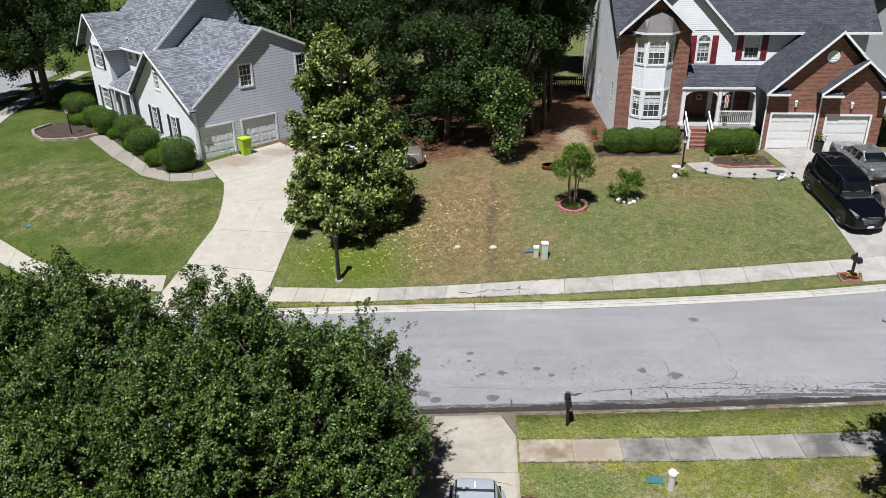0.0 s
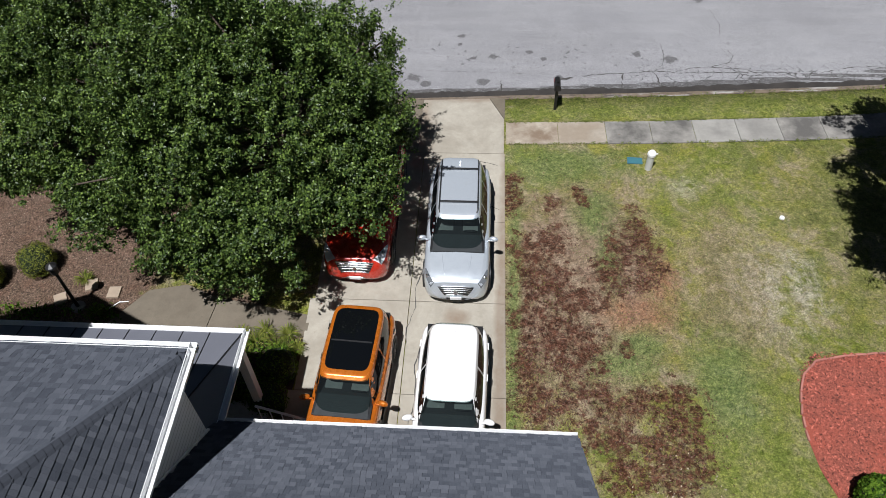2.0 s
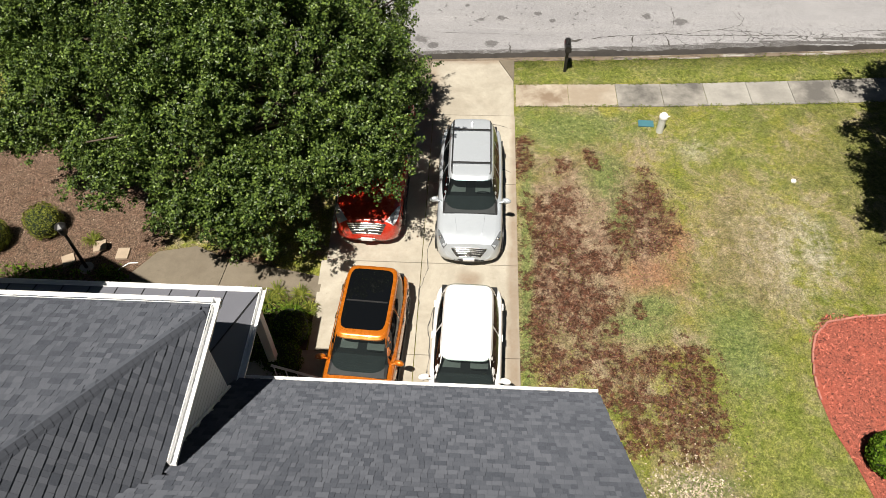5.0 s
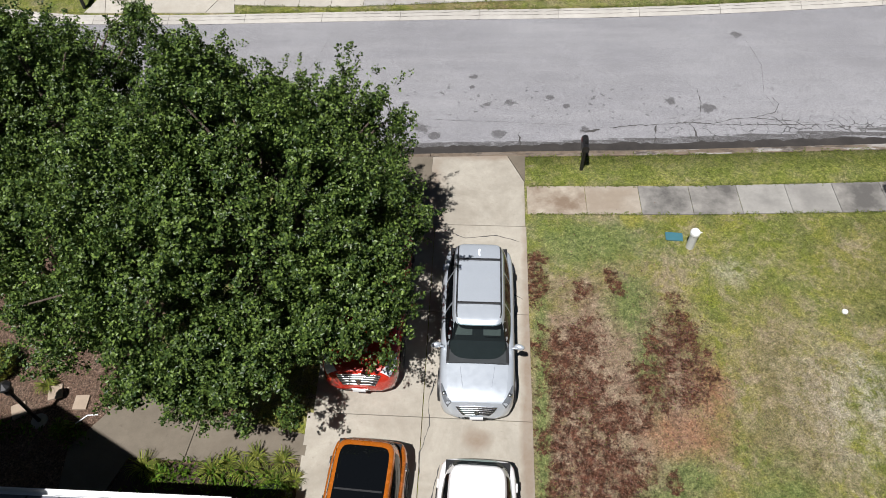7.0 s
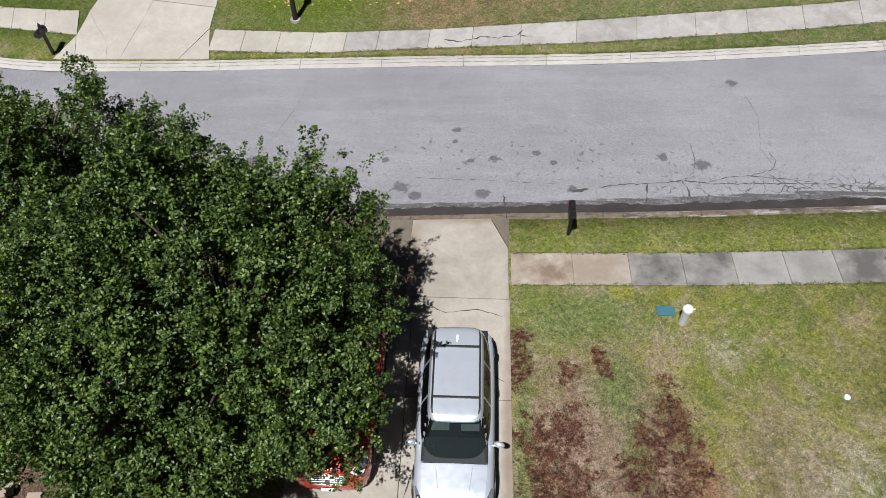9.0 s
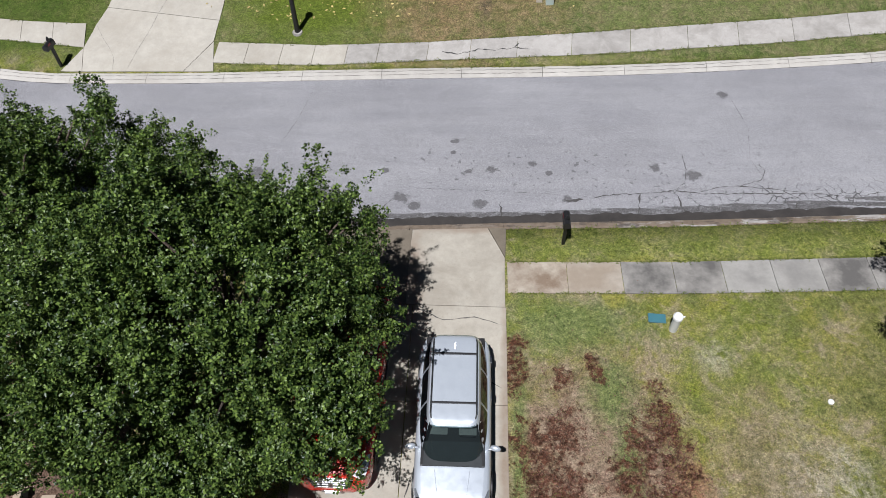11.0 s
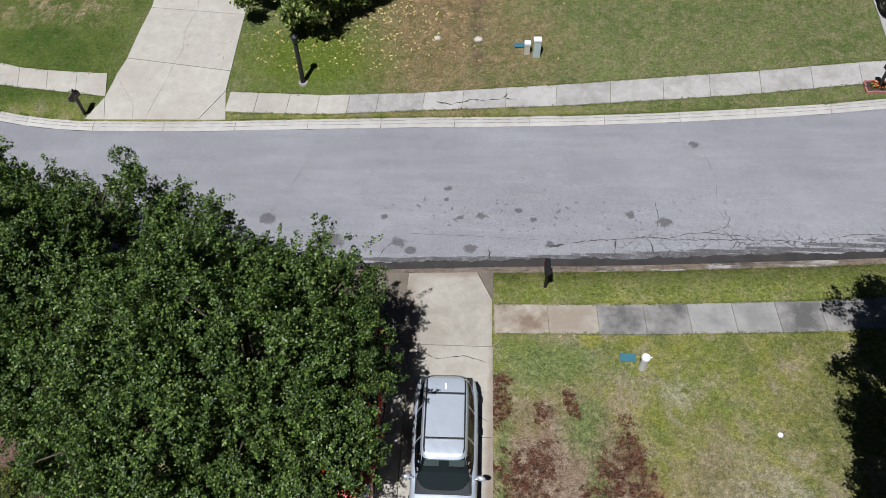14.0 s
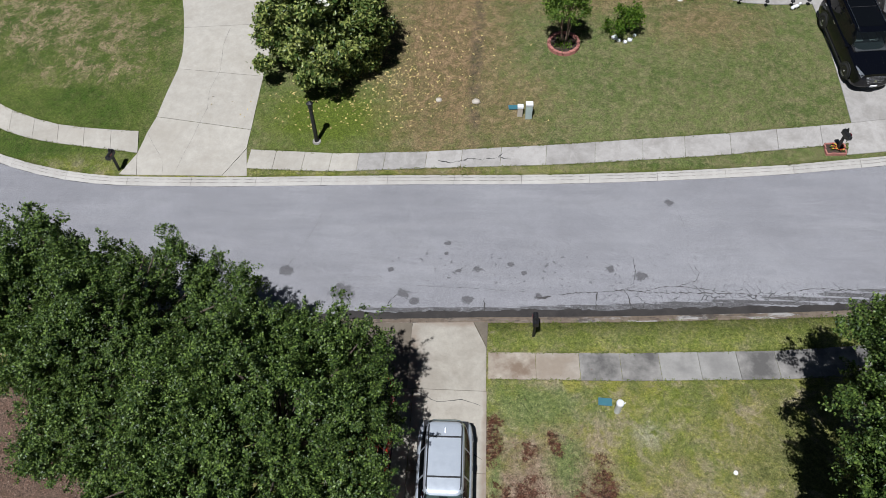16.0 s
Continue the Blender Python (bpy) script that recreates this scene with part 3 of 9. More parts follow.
def box(bm, x0, x1, y0, y1, z0, z1, bevel=0.0):
    v = [bm.verts.new((x, y, z)) for z in (z0, z1) for x, y in ((x0, y0), (x1, y0), (x1, y1), (x0, y1))]
    fs = [bm.faces.new([v[i] for i in f]) for f in ((3, 2, 1, 0), (4, 5, 6, 7), (0, 1, 5, 4), (1, 2, 6, 5), (2, 3, 7, 6), (3, 0, 4, 7))]
    if bevel:
        es = list({e for f in fs for e in f.edges})
        bmesh.ops.bevel(bm, geom=es, offset=bevel, segments=2, affect="EDGES", profile=0.6)
    return bm


def slab(bm, pts, drop):
    """A plate: the polygon pts as its top, and its edges going by the vector drop."""
    drop = Vector(drop)
    top = [bm.verts.new(p) for p in pts]
    low = [bm.verts.new(Vector(p) + drop) for p in pts]
    bm.faces.new(top)
    bm.faces.new(low[::-1])
    for i in range(len(pts)):
        j = (i + 1) % len(pts)
        bm.faces.new((top[j], top[i], low[i], low[j]))
    return bm


def tube(bm, pts, radii, sides=8, cap=True):
    """A round bar through the points, with a radius at each."""
    rings = []
    for i, p in enumerate(pts):
        a, b = Vector(pts[max(0, i - 1)]), Vector(pts[min(len(pts) - 1, i + 1)])
        d = (b - a).normalized()
        s = d.cross(Vector((0, 0, 1)) if abs(d.z) < 0.95 else Vector((1, 0, 0))).normalized()
        u = s.cross(d)
        rings.append([bm.verts.new(Vector(p) + radii[i] * (math.cos(k * math.tau / sides) * s + math.sin(k * math.tau / sides) * u)) for k in range(sides)])
    for r0, r1 in zip(rings, rings[1:]):
        for k in range(sides):
            bm.faces.new((r0[k], r0[(k + 1) % sides], r1[(k + 1) % sides], r1[k]))
    if cap:
        bm.faces.new(rings[0][::-1])
        bm.faces.new(rings[-1])
    return bm


def B():
    return bmesh.new()


def grid_uv(me, axis_u, axis_v):
    """Metre-true UVs along two directions of the mesh."""
    uv = me.uv_layers.new(name="uv")
    for poly in me.polygons:
        for li in poly.loop_indices:
            co = me.vertices[me.loops[li].vertex_index].co
            uv.data[li].uv = (co.dot(axis_u), co.dot(axis_v))

# ---- ground, road, walks ----
def soft(a, b, v):
    v = min(1.0, max(0.0, (v - a) / (b - a)))
    return v * v * (3 - 2 * v)


def ground_z(x, y):
    """Height of the turf: level by the near house, rising beyond the road, and slightly towards the right."""
    s = y - far_kerb(x)
    lean = 0.028 * (min(25.0, max(-22.0, x)) - 3.1)
    if y > near_kerb(x) - 0.5:
        return lean + float(np.interp(s, RISE_S, RISE_Z)) + (0.08 if s < -6 else 0.0)
    return lean + 0.06 - 0.2 * soft(17.0, 8.0, y)


def road_z(x, y):
    a, b = near_kerb(x), far_kerb(x)
    k = (y - a) / (b - a)
    lean = 0.028 * (min(25.0, max(-22.0, x)) - 3.1)
    return lean - 0.02 + 0.30 * k + 0.08 * math.sin(math.pi * min(1, max(0, k)))


def build_ground():
    xs = list(np.concatenate([np.linspace(-400, -60, 9)[:-1], np.linspace(-60, -24, 25)[:-1], np.linspace(-24, 26, 84)[:-1], np.linspace(26, 70, 23)[:-1], np.linspace(70, 400, 9)]))
    rows = []
    for x in xs:
        a, b = near_kerb(x) - 0.52, far_kerb(x) + 0.46
        ys = [(-300, 0), (-120, 0), (-60, 0)]
        ys += [(-30 + (a + 30) * k / 50, 0) for k in range(51)]
        ys += [(a + 0.03, -0.35), (b - 0.03, -0.45)]
        ys += [(b + 34 * (k / 44) ** 1.15, 0) for k in range(45)]
        ys += [(b + 60, 0), (b + 120, 0), (b + 340, 0)]
        rows.append([(x, y, ground_z(x, y) + d + (0 if d or abs(x) > 40 else 0.02 * noise.noise((x * 0.9, y * 0.9, 0)))) for y, d in ys])
    n = len(rows[0])
    verts = [p for r in rows for p in r]
    faces = [(i * n + j, (i + 1) * n + j, (i + 1) * n + j + 1, i * n + j + 1) for i in range(len(xs) - 1) for j in range(n - 1)]
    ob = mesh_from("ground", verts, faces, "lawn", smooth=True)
    tagged(ob, "green and brown mown lawn with bare patches", "lawn", kind="structure")


build_ground()


def build_road():
    xs = list(np.linspace(-60, 70, 131))
    verts, faces, n = [], [], 13
    for x in xs:
        a, b = near_kerb(x) - 0.24, far_kerb(x) + 0.02
        verts += [(x, a + (b - a) * k / (n - 1), road_z(x, a + (b - a) * k / (n - 1))) for k in range(n)]
    faces = [(i * n + j, (i + 1) * n + j, (i + 1) * n + j + 1, i * n + j + 1) for i in range(len(xs) - 1) for j in range(n - 1)]
    ob = mesh_from("road", verts, faces, "asphalt", smooth=True)
    tagged(ob, "worn light grey asphalt street with cracks and oil spots", "road", kind="structure")
    return ob


road = build_road()


def ribbon(pts, width, material, name, parent, lift=0.006, seed=1, ragged=0.5, gz=None):
    """A thin uneven strip that lies on the road along the points."""
    rnd = random.Random(seed)
    fine = []
    for (x0, y0), (x1, y1) in zip(pts, pts[1:]):
        k = max(2, int(math.hypot(x1 - x0, y1 - y0) / 0.12))
        fine += [(x0 + (x1 - x0) * i / k, y0 + (y1 - y0) * i / k) for i in range(k)]
    fine.append(pts[-1])
    verts, faces = [], []
    for i, (x, y) in enumerate(fine):
        a, b = fine[max(0, i - 1)], fine[min(len(fine) - 1, i + 1)]
        d = Vector((b[0] - a[0], b[1] - a[1])).normalized()
        w = width * (1 + ragged * rnd.uniform(-1, 1)) * (0.25 if i in (0, len(fine) - 1) else 1)
        o = rnd.uniform(-1, 1) * width * 1.2 * ragged
        for s in (-0.5, 0.5):
            px, py = x - d.y * (s * w + o), y + d.x * (s * w + o)
            verts.append((px, py, (gz or road_z)(px, py) + lift))
    faces = [(2 * i, 2 * i + 2, 2 * i + 3, 2 * i + 1) for i in range(len(fine) - 1)]
    return mesh_from(name, verts, faces, material, parent)


def crackwork():
    runs = [([(5.0, 20.05), (5.6, 20.12)], 0.11), ([(5.9, 20.2), (6.6, 20.35), (7.4, 20.4), (8.6, 20.55), (9.6, 20.45), (10.8, 20.5), (12.7, 20.55), (14.5, 20.5), (16.0, 20.9), (18, 20.9)], 0.035),
            ([(2.88, 19.95), (2.97, 19.2)], 0.05), ([(7.35, 19.55), (7.46, 20.4)], 0.05), ([(8.84, 19.6), (8.7, 20.2), (8.6, 20.58)], 0.05), ([(0.0, 20.45), (2.5, 20.4), (4.8, 20.3)], 0.012),
            ([(8.6, 20.58), (9.0, 20.9), (9.1, 21.5), (9.05, 22.2)], 0.02), ([(11.4, 20.5), (11.6, 21.2), (11.3, 22.0), (11.5, 23.5), (11.2, 25.0)], 0.010), ([(-5.6, 21.0), (-5.0, 22.4), (-4.6, 23.6), (-4.3, 25.3)], 0.010),
            ([(-1.1, 19.2), (-1.0, 19.6), (-0.7, 20.0)], 0.03),
            ([(10.7, 20.8), (11.5, 21.1), (11.7, 21.5), (11.53, 21.85)], 0.022), ([(12.1, 20.65), (12.6, 20.3), (12.3, 19.9)], 0.03), ([(13.0, 20.58), (13.6, 20.2), (14.6, 20.1), (15.4, 20.3)], 0.03), ([(9.4, 20.5), (10.0, 20.75), (10.7, 20.8), (11.9, 20.7), (13.0, 20.58)], 0.03)]
    for i, (pts, w) in enumerate(runs):
        ribbon(pts, w * 0.8, "crack", "crack", road, seed=i, ragged=0.9)
    # silt washed against the near kerb, far lip's shadow painted dark; ragged outer edge
    for curve, side, inner, base, x0, x1 in ((near_kerb, 1, -0.205, 0.13, -12, 26), (far_kerb, -1, -0.01, 0.02, -30, 30)):
        verts = []
        for x in np.arange(x0, x1, 0.05):
            w = base * (1 + 1.1 * noise.fractal((x * 0.7, 3.0 * side, 0), 1.0, 2.0, 5) + 0.5 * noise.noise((x * 5, side, 1)))
            for o in (inner, max(inner + 0.022, w)):
                y = curve(x) + side * o
                verts.append((x, y, road_z(x, y) + 0.008))
        mesh_from("silt", verts, [(2 * i, 2 * i + 2, 2 * i + 3, 2 * i + 1) if side > 0 else (2 * i, 2 * i + 1, 2 * i + 3, 2 * i + 2) for i in range(len(verts) // 2 - 1)], "damp_silt", road)


crackwork()


def strip_blocks(name, curve, xs, near, far, top, material, parent, thick=0.25):
    """Blocks set end to end along a kerb or walk; near, far: distance from the curve; top: height of each edge."""
    for x0, x1 in zip(xs, xs[1:]):
        x1 -= 0.012
        n = max(1, int((x1 - x0) / 1.2))
        bm = B()
        cols = []
        for i in range(n + 1):
            x = x0 + (x1 - x0) * i / n
            c = curve(x)
            cols.append([bm.verts.new((x, c + o, top(x, c + o, o))) for o in (near, near * 0.75 + far * 0.25, near * 0.25 + far * 0.75, far)] +
                        [bm.verts.new((x, c + o, top(x, c + o, o) - thick)) for o in (far, near)])
        for a, b in zip(cols, cols[1:]):
            for k in range(6):
                bm.faces.new((a[k], b[k], b[(k + 1) % 6], a[(k + 1) % 6]))
        bm.faces.new(cols[0])
        bm.faces.new(cols[-1][::-1])
        bmesh.ops.recalc_face_normals(bm, faces=bm.faces)
        part(name, bm, material, parent)


def walk_root(name, label, category):
    return thing(name, Matrix.Identity(4), label, category)


rnd0 = random.Random(3)


def steps_between(a, b, d):
    n = max(1, round((b - a) / d))
    return [a + (b - a) * i / n for i in range(n + 1)]


far_kerbs = tagged(walk_root("kerb", "pale concrete rolled kerb beside the street", "kerb"), kind="structure")
strip_blocks("kerbstone", far_kerb, steps_between(-45, 60, 3.1), -0.02, 0.46, lambda x, y, o: road_z(x, far_kerb(x)) + (0.02 if o < 0.05 else 0.07 if o < 0.3 else 0.13), "kerb_concrete", far_kerbs)
for _x in np.arange(-24.0, 25.0, 3.1):
    for _o, _z in ((0.15, 0.092), (0.31, 0.134)):
        ribbon([(_x + q, far_kerb(_x + q) + _o) for q in (0.0, 1.0, 2.0, 3.0)], 0.018, "faint_crack", "groove", far_kerbs, _z, int(_x * 7) + 900, 0.8, lambda x, y: road_z(x, far_kerb(x)))
near_kerbs = tagged(walk_root("kerb", "stained concrete kerb with damp silt along it", "kerb"), kind="structure")
strip_blocks("kerbstone", near_kerb, steps_between(-45, 60, 3.0), -0.52, -0.20, lambda x, y, o: road_z(x, near_kerb(x)) + (0.02 if o > -0.22 else 0.05 if o > -0.3 else 0.1), "dirty_kerb", near_kerbs)

FAR_FRONT = ([-34, -27, -21.7, -19.62, -17.88, -15.31, -14.0, -8.1, -4.06, -0.39, 6.4, 13.55, 18.4, 30, 60], [37.2, 32.2, 28.88, 28.2, 27.86, 27.52, 27.37, 26.6, 26.6, 26.87, 27.27, 28.02, 28.75, 30.8, 38.5])
FAR_BACK = ([-34, -27, -22.29, -20.76, -19.37, -18.07, -16.84, -15.64, -13.8, -8.58, -4.2, -0.06, 6.4, 13.7, 19.7, 30, 60], [38.6, 33.6, 30.42, 29.74, 29.23, 28.92, 28.77, 28.66, 28.56, 27.68, 27.58, 27.8, 28.38, 29.21, 30.05, 32, 39.8])


def slabs_along(parent, cuts, front, back, material, lift=0.03, skew=0.06):
    """Walk slabs between two edge curves, with a gap at each cut."""
    for (x0, m), (x1, _) in zip(cuts, cuts[1:]):
        a, b = x0 + 0.008, x1 - 0.008
        pts = []
        for x, c in ((a - skew * 0, front), (b, front), (b + skew, back), (a + skew, back)):
            y = float(np.interp(x, *c))
            pts.append((x, y, ground_z(x, y) + lift))
        bm = slab(B(), pts, (0, 0, -0.12))
        part("slab", bm, m or material, parent)


far_walk = tagged(walk_root("pavement", "concrete slab walk across the street", "pavement"), kind="structure")
_c = [(x, "far_concrete") for x in steps_between(-34, -14.02, 1.42)]
slabs_along(far_walk, _c, FAR_FRONT, FAR_BACK, "far_concrete", skew=-0.25)
_c = [(x, "far_concrete") for x in (-8.55, -7.3, -5.9, -4.6)] + [(x, "walk_concrete") for x in (-3.3, -2.05, -0.09, 1.57, 3.4, 5.51, 7.78, 9.99, 11.94, 14.06, 16.24, 18.3, 19.8)]
slabs_along(far_walk, _c, FAR_FRONT, FAR_BACK, "walk_concrete")
slabs_along(far_walk, [(x, "walk_concrete") for x in steps_between(26.5, 58, 2.1)], FAR_FRONT, FAR_BACK, "walk_concrete")

NEAR_FRONT = ([3.0, 8.2, 14.1, 17.2, 30, 60], [17.38, 17.55, 17.92, 18.28, 20.0, 28.5])
NEAR_BACK = ([3.0, 8.1, 13.9, 17.0, 30, 60], [16.24, 16.38, 16.7, 17.0, 18.7, 27.2])
near_walk = tagged(walk_root("pavement", "grey-stained concrete slab walk beside the near street verge", "pavement"), kind="structure")
slabs_along(near_walk, [(3.12, "rusty_walk"), (4.92, "beige_walk"), (6.56, "stained_walk"), (8.1, "stained_walk"), (9.56, "pale_walk"), (11.03, "pale_walk")] + [(x, "stained_walk") for x in [12.46] + steps_between(13.9, 56, 1.5)], NEAR_FRONT, NEAR_BACK, "stained_walk", skew=0.03)


def flat_slab(name, pts, material, parent, lift=0.035, gz=ground_z, thick=0.12):
    """A concrete plate laid on the ground: the outline pts, cut fine enough to follow it."""
    bm = B()
    vs = [bm.verts.new((x, y, 0)) for x, y in pts]
    f = bm.faces.new(vs)
    bmesh.ops.triangulate(bm, faces=[f])
    bmesh.ops.subdivide_edges(bm, edges=[e for e in bm.edges if e.calc_length() > 1.2], cuts=2, use_grid_fill=True)
    for v in bm.verts:
        v.co.z = gz(v.co.x, v.co.y) + lift
    r = bmesh.ops.extrude_face_region(bm, geom=list(bm.faces))
    low = [g for g in r["geom"] if isinstance(g, bmesh.types.BMVert)]
    for v in low:
        v.co.z -= thick
    bmesh.ops.recalc_face_normals(bm, faces=bm.faces)
    return part(name, bm, material, parent)


_bend = [((-34.6, 38.1), (-33.4, 38.9)), ((-36.8, 43.0), (-35.5, 43.3)), ((-38.7, 48.0), (-37.3, 48.2)), ((-40.4, 54.5), (-38.9, 54.3)), ((-41.8, 60.5), (-40.3, 60.3)), ((-42.7, 66.0), (-41.2, 65.9)), ((-43.2, 73.0), (-41.7, 73.0))]
for (a, b), (c, d) in zip(_bend, _bend[1:]):
    flat_slab("slab", [a, b, (d[0], d[1] - 0.02), (c[0], c[1] - 0.02)], "walk_concrete", far_walk)
    flat_slab("street_panel", [(a[0] - 9.5, a[1] + 2.0), (a[0] - 1.6, a[1] + 0.3), (c[0] - 1.6, c[1] + 0.3), (c[0] - 9.5, c[1] + 2.0)], "asphalt", far_walk, 0.02)

# the near drive: rows of cast panels, the apron and its wing
near_drive = tagged(walk_root("driveway", "pale stained concrete driveway with cracked panels", "driveway"), kind="structure")


def drive_z(x, y):
    return 0.028 * (x - 3.1) + 0.075 - 0.2 * soft(17.0, 8.0, y)


G_ = 0.022
flat_slab("panel", [(0.15, 15.7 + G_), (3.08, 15.7 + G_), (3.05, 17.55), (2.5, 18.72), (0.1, 18.6), (0.1, 17.3)], "drive_concrete", near_drive, gz=drive_z)
flat_slab("panel", [(3.07, 17.56), (3.08, 18.74), (2.52, 18.73)], "damp_concrete", near_drive, gz=drive_z)
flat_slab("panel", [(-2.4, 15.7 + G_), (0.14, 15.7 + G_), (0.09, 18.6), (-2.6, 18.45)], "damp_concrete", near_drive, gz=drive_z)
for y0, y1 in ((12.6, 15.7), (9.5, 12.6), (6.5, 9.5), (3.2, 6.5)):
    e0, e1 = 3.1 + (15.9 - y0) * 0.022, 3.1 + (15.9 - y1) * 0.022
    m0, m1 = 0.35 + (15.9 - y0) * 0.022, 0.35 + (15.9 - y1) * 0.022
    flat_slab("panel", [(m0 + G_, y0 + G_), (e0, y0 + G_), (e1, y1), (m1 + G_, y1)], "drive_concrete", near_drive, gz=drive_z)
    flat_slab("panel", [(-2.25, y0 + G_), (m0, y0 + G_), (m1, y1), (-2.4, y1)], "drive_concrete", near_drive, gz=drive_z)
for i, pts in enumerate(([(0.78, 10.7), (0.62, 9.95), (0.70, 9.3), (0.52, 8.6), (0.55, 8.0)], [(1.02, 8.3), (0.86, 7.4), (0.98, 6.4), (0.84, 5.5), (0.9, 4.6)], [(0.5, 15.6), (1.3, 15.2), (2.2, 15.35), (3.0, 15.1)], [(2.4, 14.0), (2.55, 13.4), (3.0, 13.1)])):
    ribbon(pts, 0.022, "crack", "crack", near_drive, 0.040, 60 + i, 0.7, drive_z)
for i, pts in enumerate(([(0.5, 27.35), (1.1, 27.2), (1.9, 27.45), (2.6, 27.38)], [(2.6, 27.4), (3.3, 27.55), (3.9, 27.5)], [(3.3, 27.55), (3.5, 27.8)])):
    ribbon(pts, 0.04, "crack", "crack", far_walk, 0.036, 70 + i, 0.8, ground_z)
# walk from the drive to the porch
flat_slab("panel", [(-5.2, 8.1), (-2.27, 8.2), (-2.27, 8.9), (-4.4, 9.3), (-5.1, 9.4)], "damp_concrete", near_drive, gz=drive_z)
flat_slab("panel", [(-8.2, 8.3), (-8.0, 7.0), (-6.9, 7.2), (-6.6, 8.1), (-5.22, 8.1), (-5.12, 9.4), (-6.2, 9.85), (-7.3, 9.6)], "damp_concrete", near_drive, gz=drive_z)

# the drive of the grey house across the street
left_drive = tagged(walk_root("driveway", "pale concrete driveway of the grey house", "driveway"), kind="structure")
LEFT_EDGE = [(-14.62, 26.13), (-14.02, 27.31), (-13.82, 28.54), (-13.55, 29.4), (-13.34, 31.0), (-13.12, 32.28), (-13.14, 33.3), (-13.28, 34.1), (-13.52, 35.15), (-13.9, 36.5), (-14.35, 37.8), (-15.1, 38.8), (-16.76, 41.3)]
RIGHT_EDGE = [(-8.70, 27.72), (-8.69, 28.78), (-8.62, 31.88), (-8.58, 33.6), (-8.62, 35.55), (-8.7, 38.0), (-9.2, 41.2), (-13.0, 45.5)]
for la, lb, ra, rb in ((3, 5, 1, 2), (5, 8, 2, 4), (8, 10, 4, 6), (10, 12, 6, 7)):
    le, ri = LEFT_EDGE[la:lb + 1], RIGHT_EDGE[ra:rb + 1]
    flat_slab("panel", [(x, y + 0.01) for x, y in ri[:1]] + [(x, y - 0.01) for x, y in ri[1:]] + [(x, y - 0.01) for x, y in le[:0:-1]] + [(le[0][0], le[0][1] + 0.01)], "far_concrete", left_drive)
flat_slab("panel", [(-14.02, 27.33), (-13.72, 26.14), (-9.62, 26.19), (-8.72, 27.74), (-8.7, 28.76), (-13.55, 29.38), (-13.82, 28.54)], "far_concrete", left_drive)
flat_slab("panel", [(-14.03, 27.3), (-14.6, 26.14), (-13.74, 26.14)], "far_concrete", left_drive)
flat_slab("panel", [(-8.71, 27.7), (-9.6, 26.18), (-8.42, 26.22), (-8.5, 26.62)], "far_concrete", left_drive)
for i, pts in enumerate(([(-13.8, 28.5), (-13.4, 27.9), (-12.9, 27.3), (-12.6, 26.8), (-12.5, 26.2)], [(-11.2, 31.0), (-11.1, 29.9), (-11.3, 29.2), (-11.5, 28.2), (-11.75, 27.2), (-11.9, 26.3)], [(-11.0, 35.2), (-11.1, 33.9), (-10.9, 32.2), (-11.2, 31.0)])):
    ribbon(pts, 0.012, "faint_crack", "crack", left_drive, 0.041, 80 + i, 0.7, ground_z)
FW = [((-15.9, 40.1), (-15.15, 38.72)), ((-16.98, 39.45), (-16.56, 38.25)), ((-18.6, 39.7), (-18.03, 38.3)), ((-20.99, 41.5), (-20.35, 39.42)), ((-22.6, 43.2), (-22.1, 41.2)), ((-24.06, 44.71), (-24.02, 42.99)), ((-26.1, 47.0), (-26.1, 45.2)), ((-28.0, 49.3), (-28.14, 47.4))]
for (a, b), (c, d) in zip(FW, FW[1:]):
    flat_slab("slab", [a, b, (d[0] + 0.02, d[1]), (c[0] + 0.02, c[1])], "path_concrete", left_drive)

# the drive and curved path of the brick house
right_drive = tagged(walk_root("driveway", "pale concrete driveway of the brick house", "driveway"), kind="structure")
RD = [((19.3, 28.3), (26.8, 29.4)), ((19.85, 30.1), (26.3, 31.2)), ((19.65, 33.0), (26.0, 33.6)), ((19.4, 36.2), (25.9, 36.6)), ((19.2, 39.0), (25.8, 39.2)), ((18.75, 41.95), (25.7, 41.7))]
for (a, b), (c, d) in zip(RD, RD[1:]):
    ma, mc = (a[0] * 0.5 + b[0] * 0.5, a[1] * 0.5 + b[1] * 0.5), (c[0] * 0.5 + d[0] * 0.5, c[1] * 0.5 + d[1] * 0.5)
    flat_slab("panel", [a, (ma[0] - G_, ma[1]), (mc[0] - G_, mc[1] - 0.015), (c[0], c[1] - 0.015)], "walk_concrete", right_drive)
    flat_slab("panel", [ma, b, (d[0], d[1] - 0.015), (mc[0], mc[1] - 0.015)], "walk_concrete", right_drive)
flat_slab("slab", [(13.6, 39.6), (14.0, 38.5), (15.1, 37.8), (15.9, 37.5), (15.9, 38.75), (15.4, 39.0), (15.0, 39.7)], "walk_concrete", right_drive)
flat_slab("slab", [(15.92, 37.5), (17.5, 37.4), (19.3, 37.5), (19.2, 38.8), (15.92, 38.75)], "walk_concrete", right_drive)

# ---- houses ----


class Face:
    """A wall plane in a house: a runs along it, b up, d inwards."""

    def __init__(self, origin, along, inward):
        self.o, self.a, self.d = Vector(origin), Vector(along).normalized(), Vector(inward).normalized()

    def __call__(self, a, b, d=0.0):
        return self.o + self.a * a + Vector((0, 0, b)) + self.d * d


def quad(bm, pts):
    return bm.faces.new([bm.verts.new(p) for p in pts])


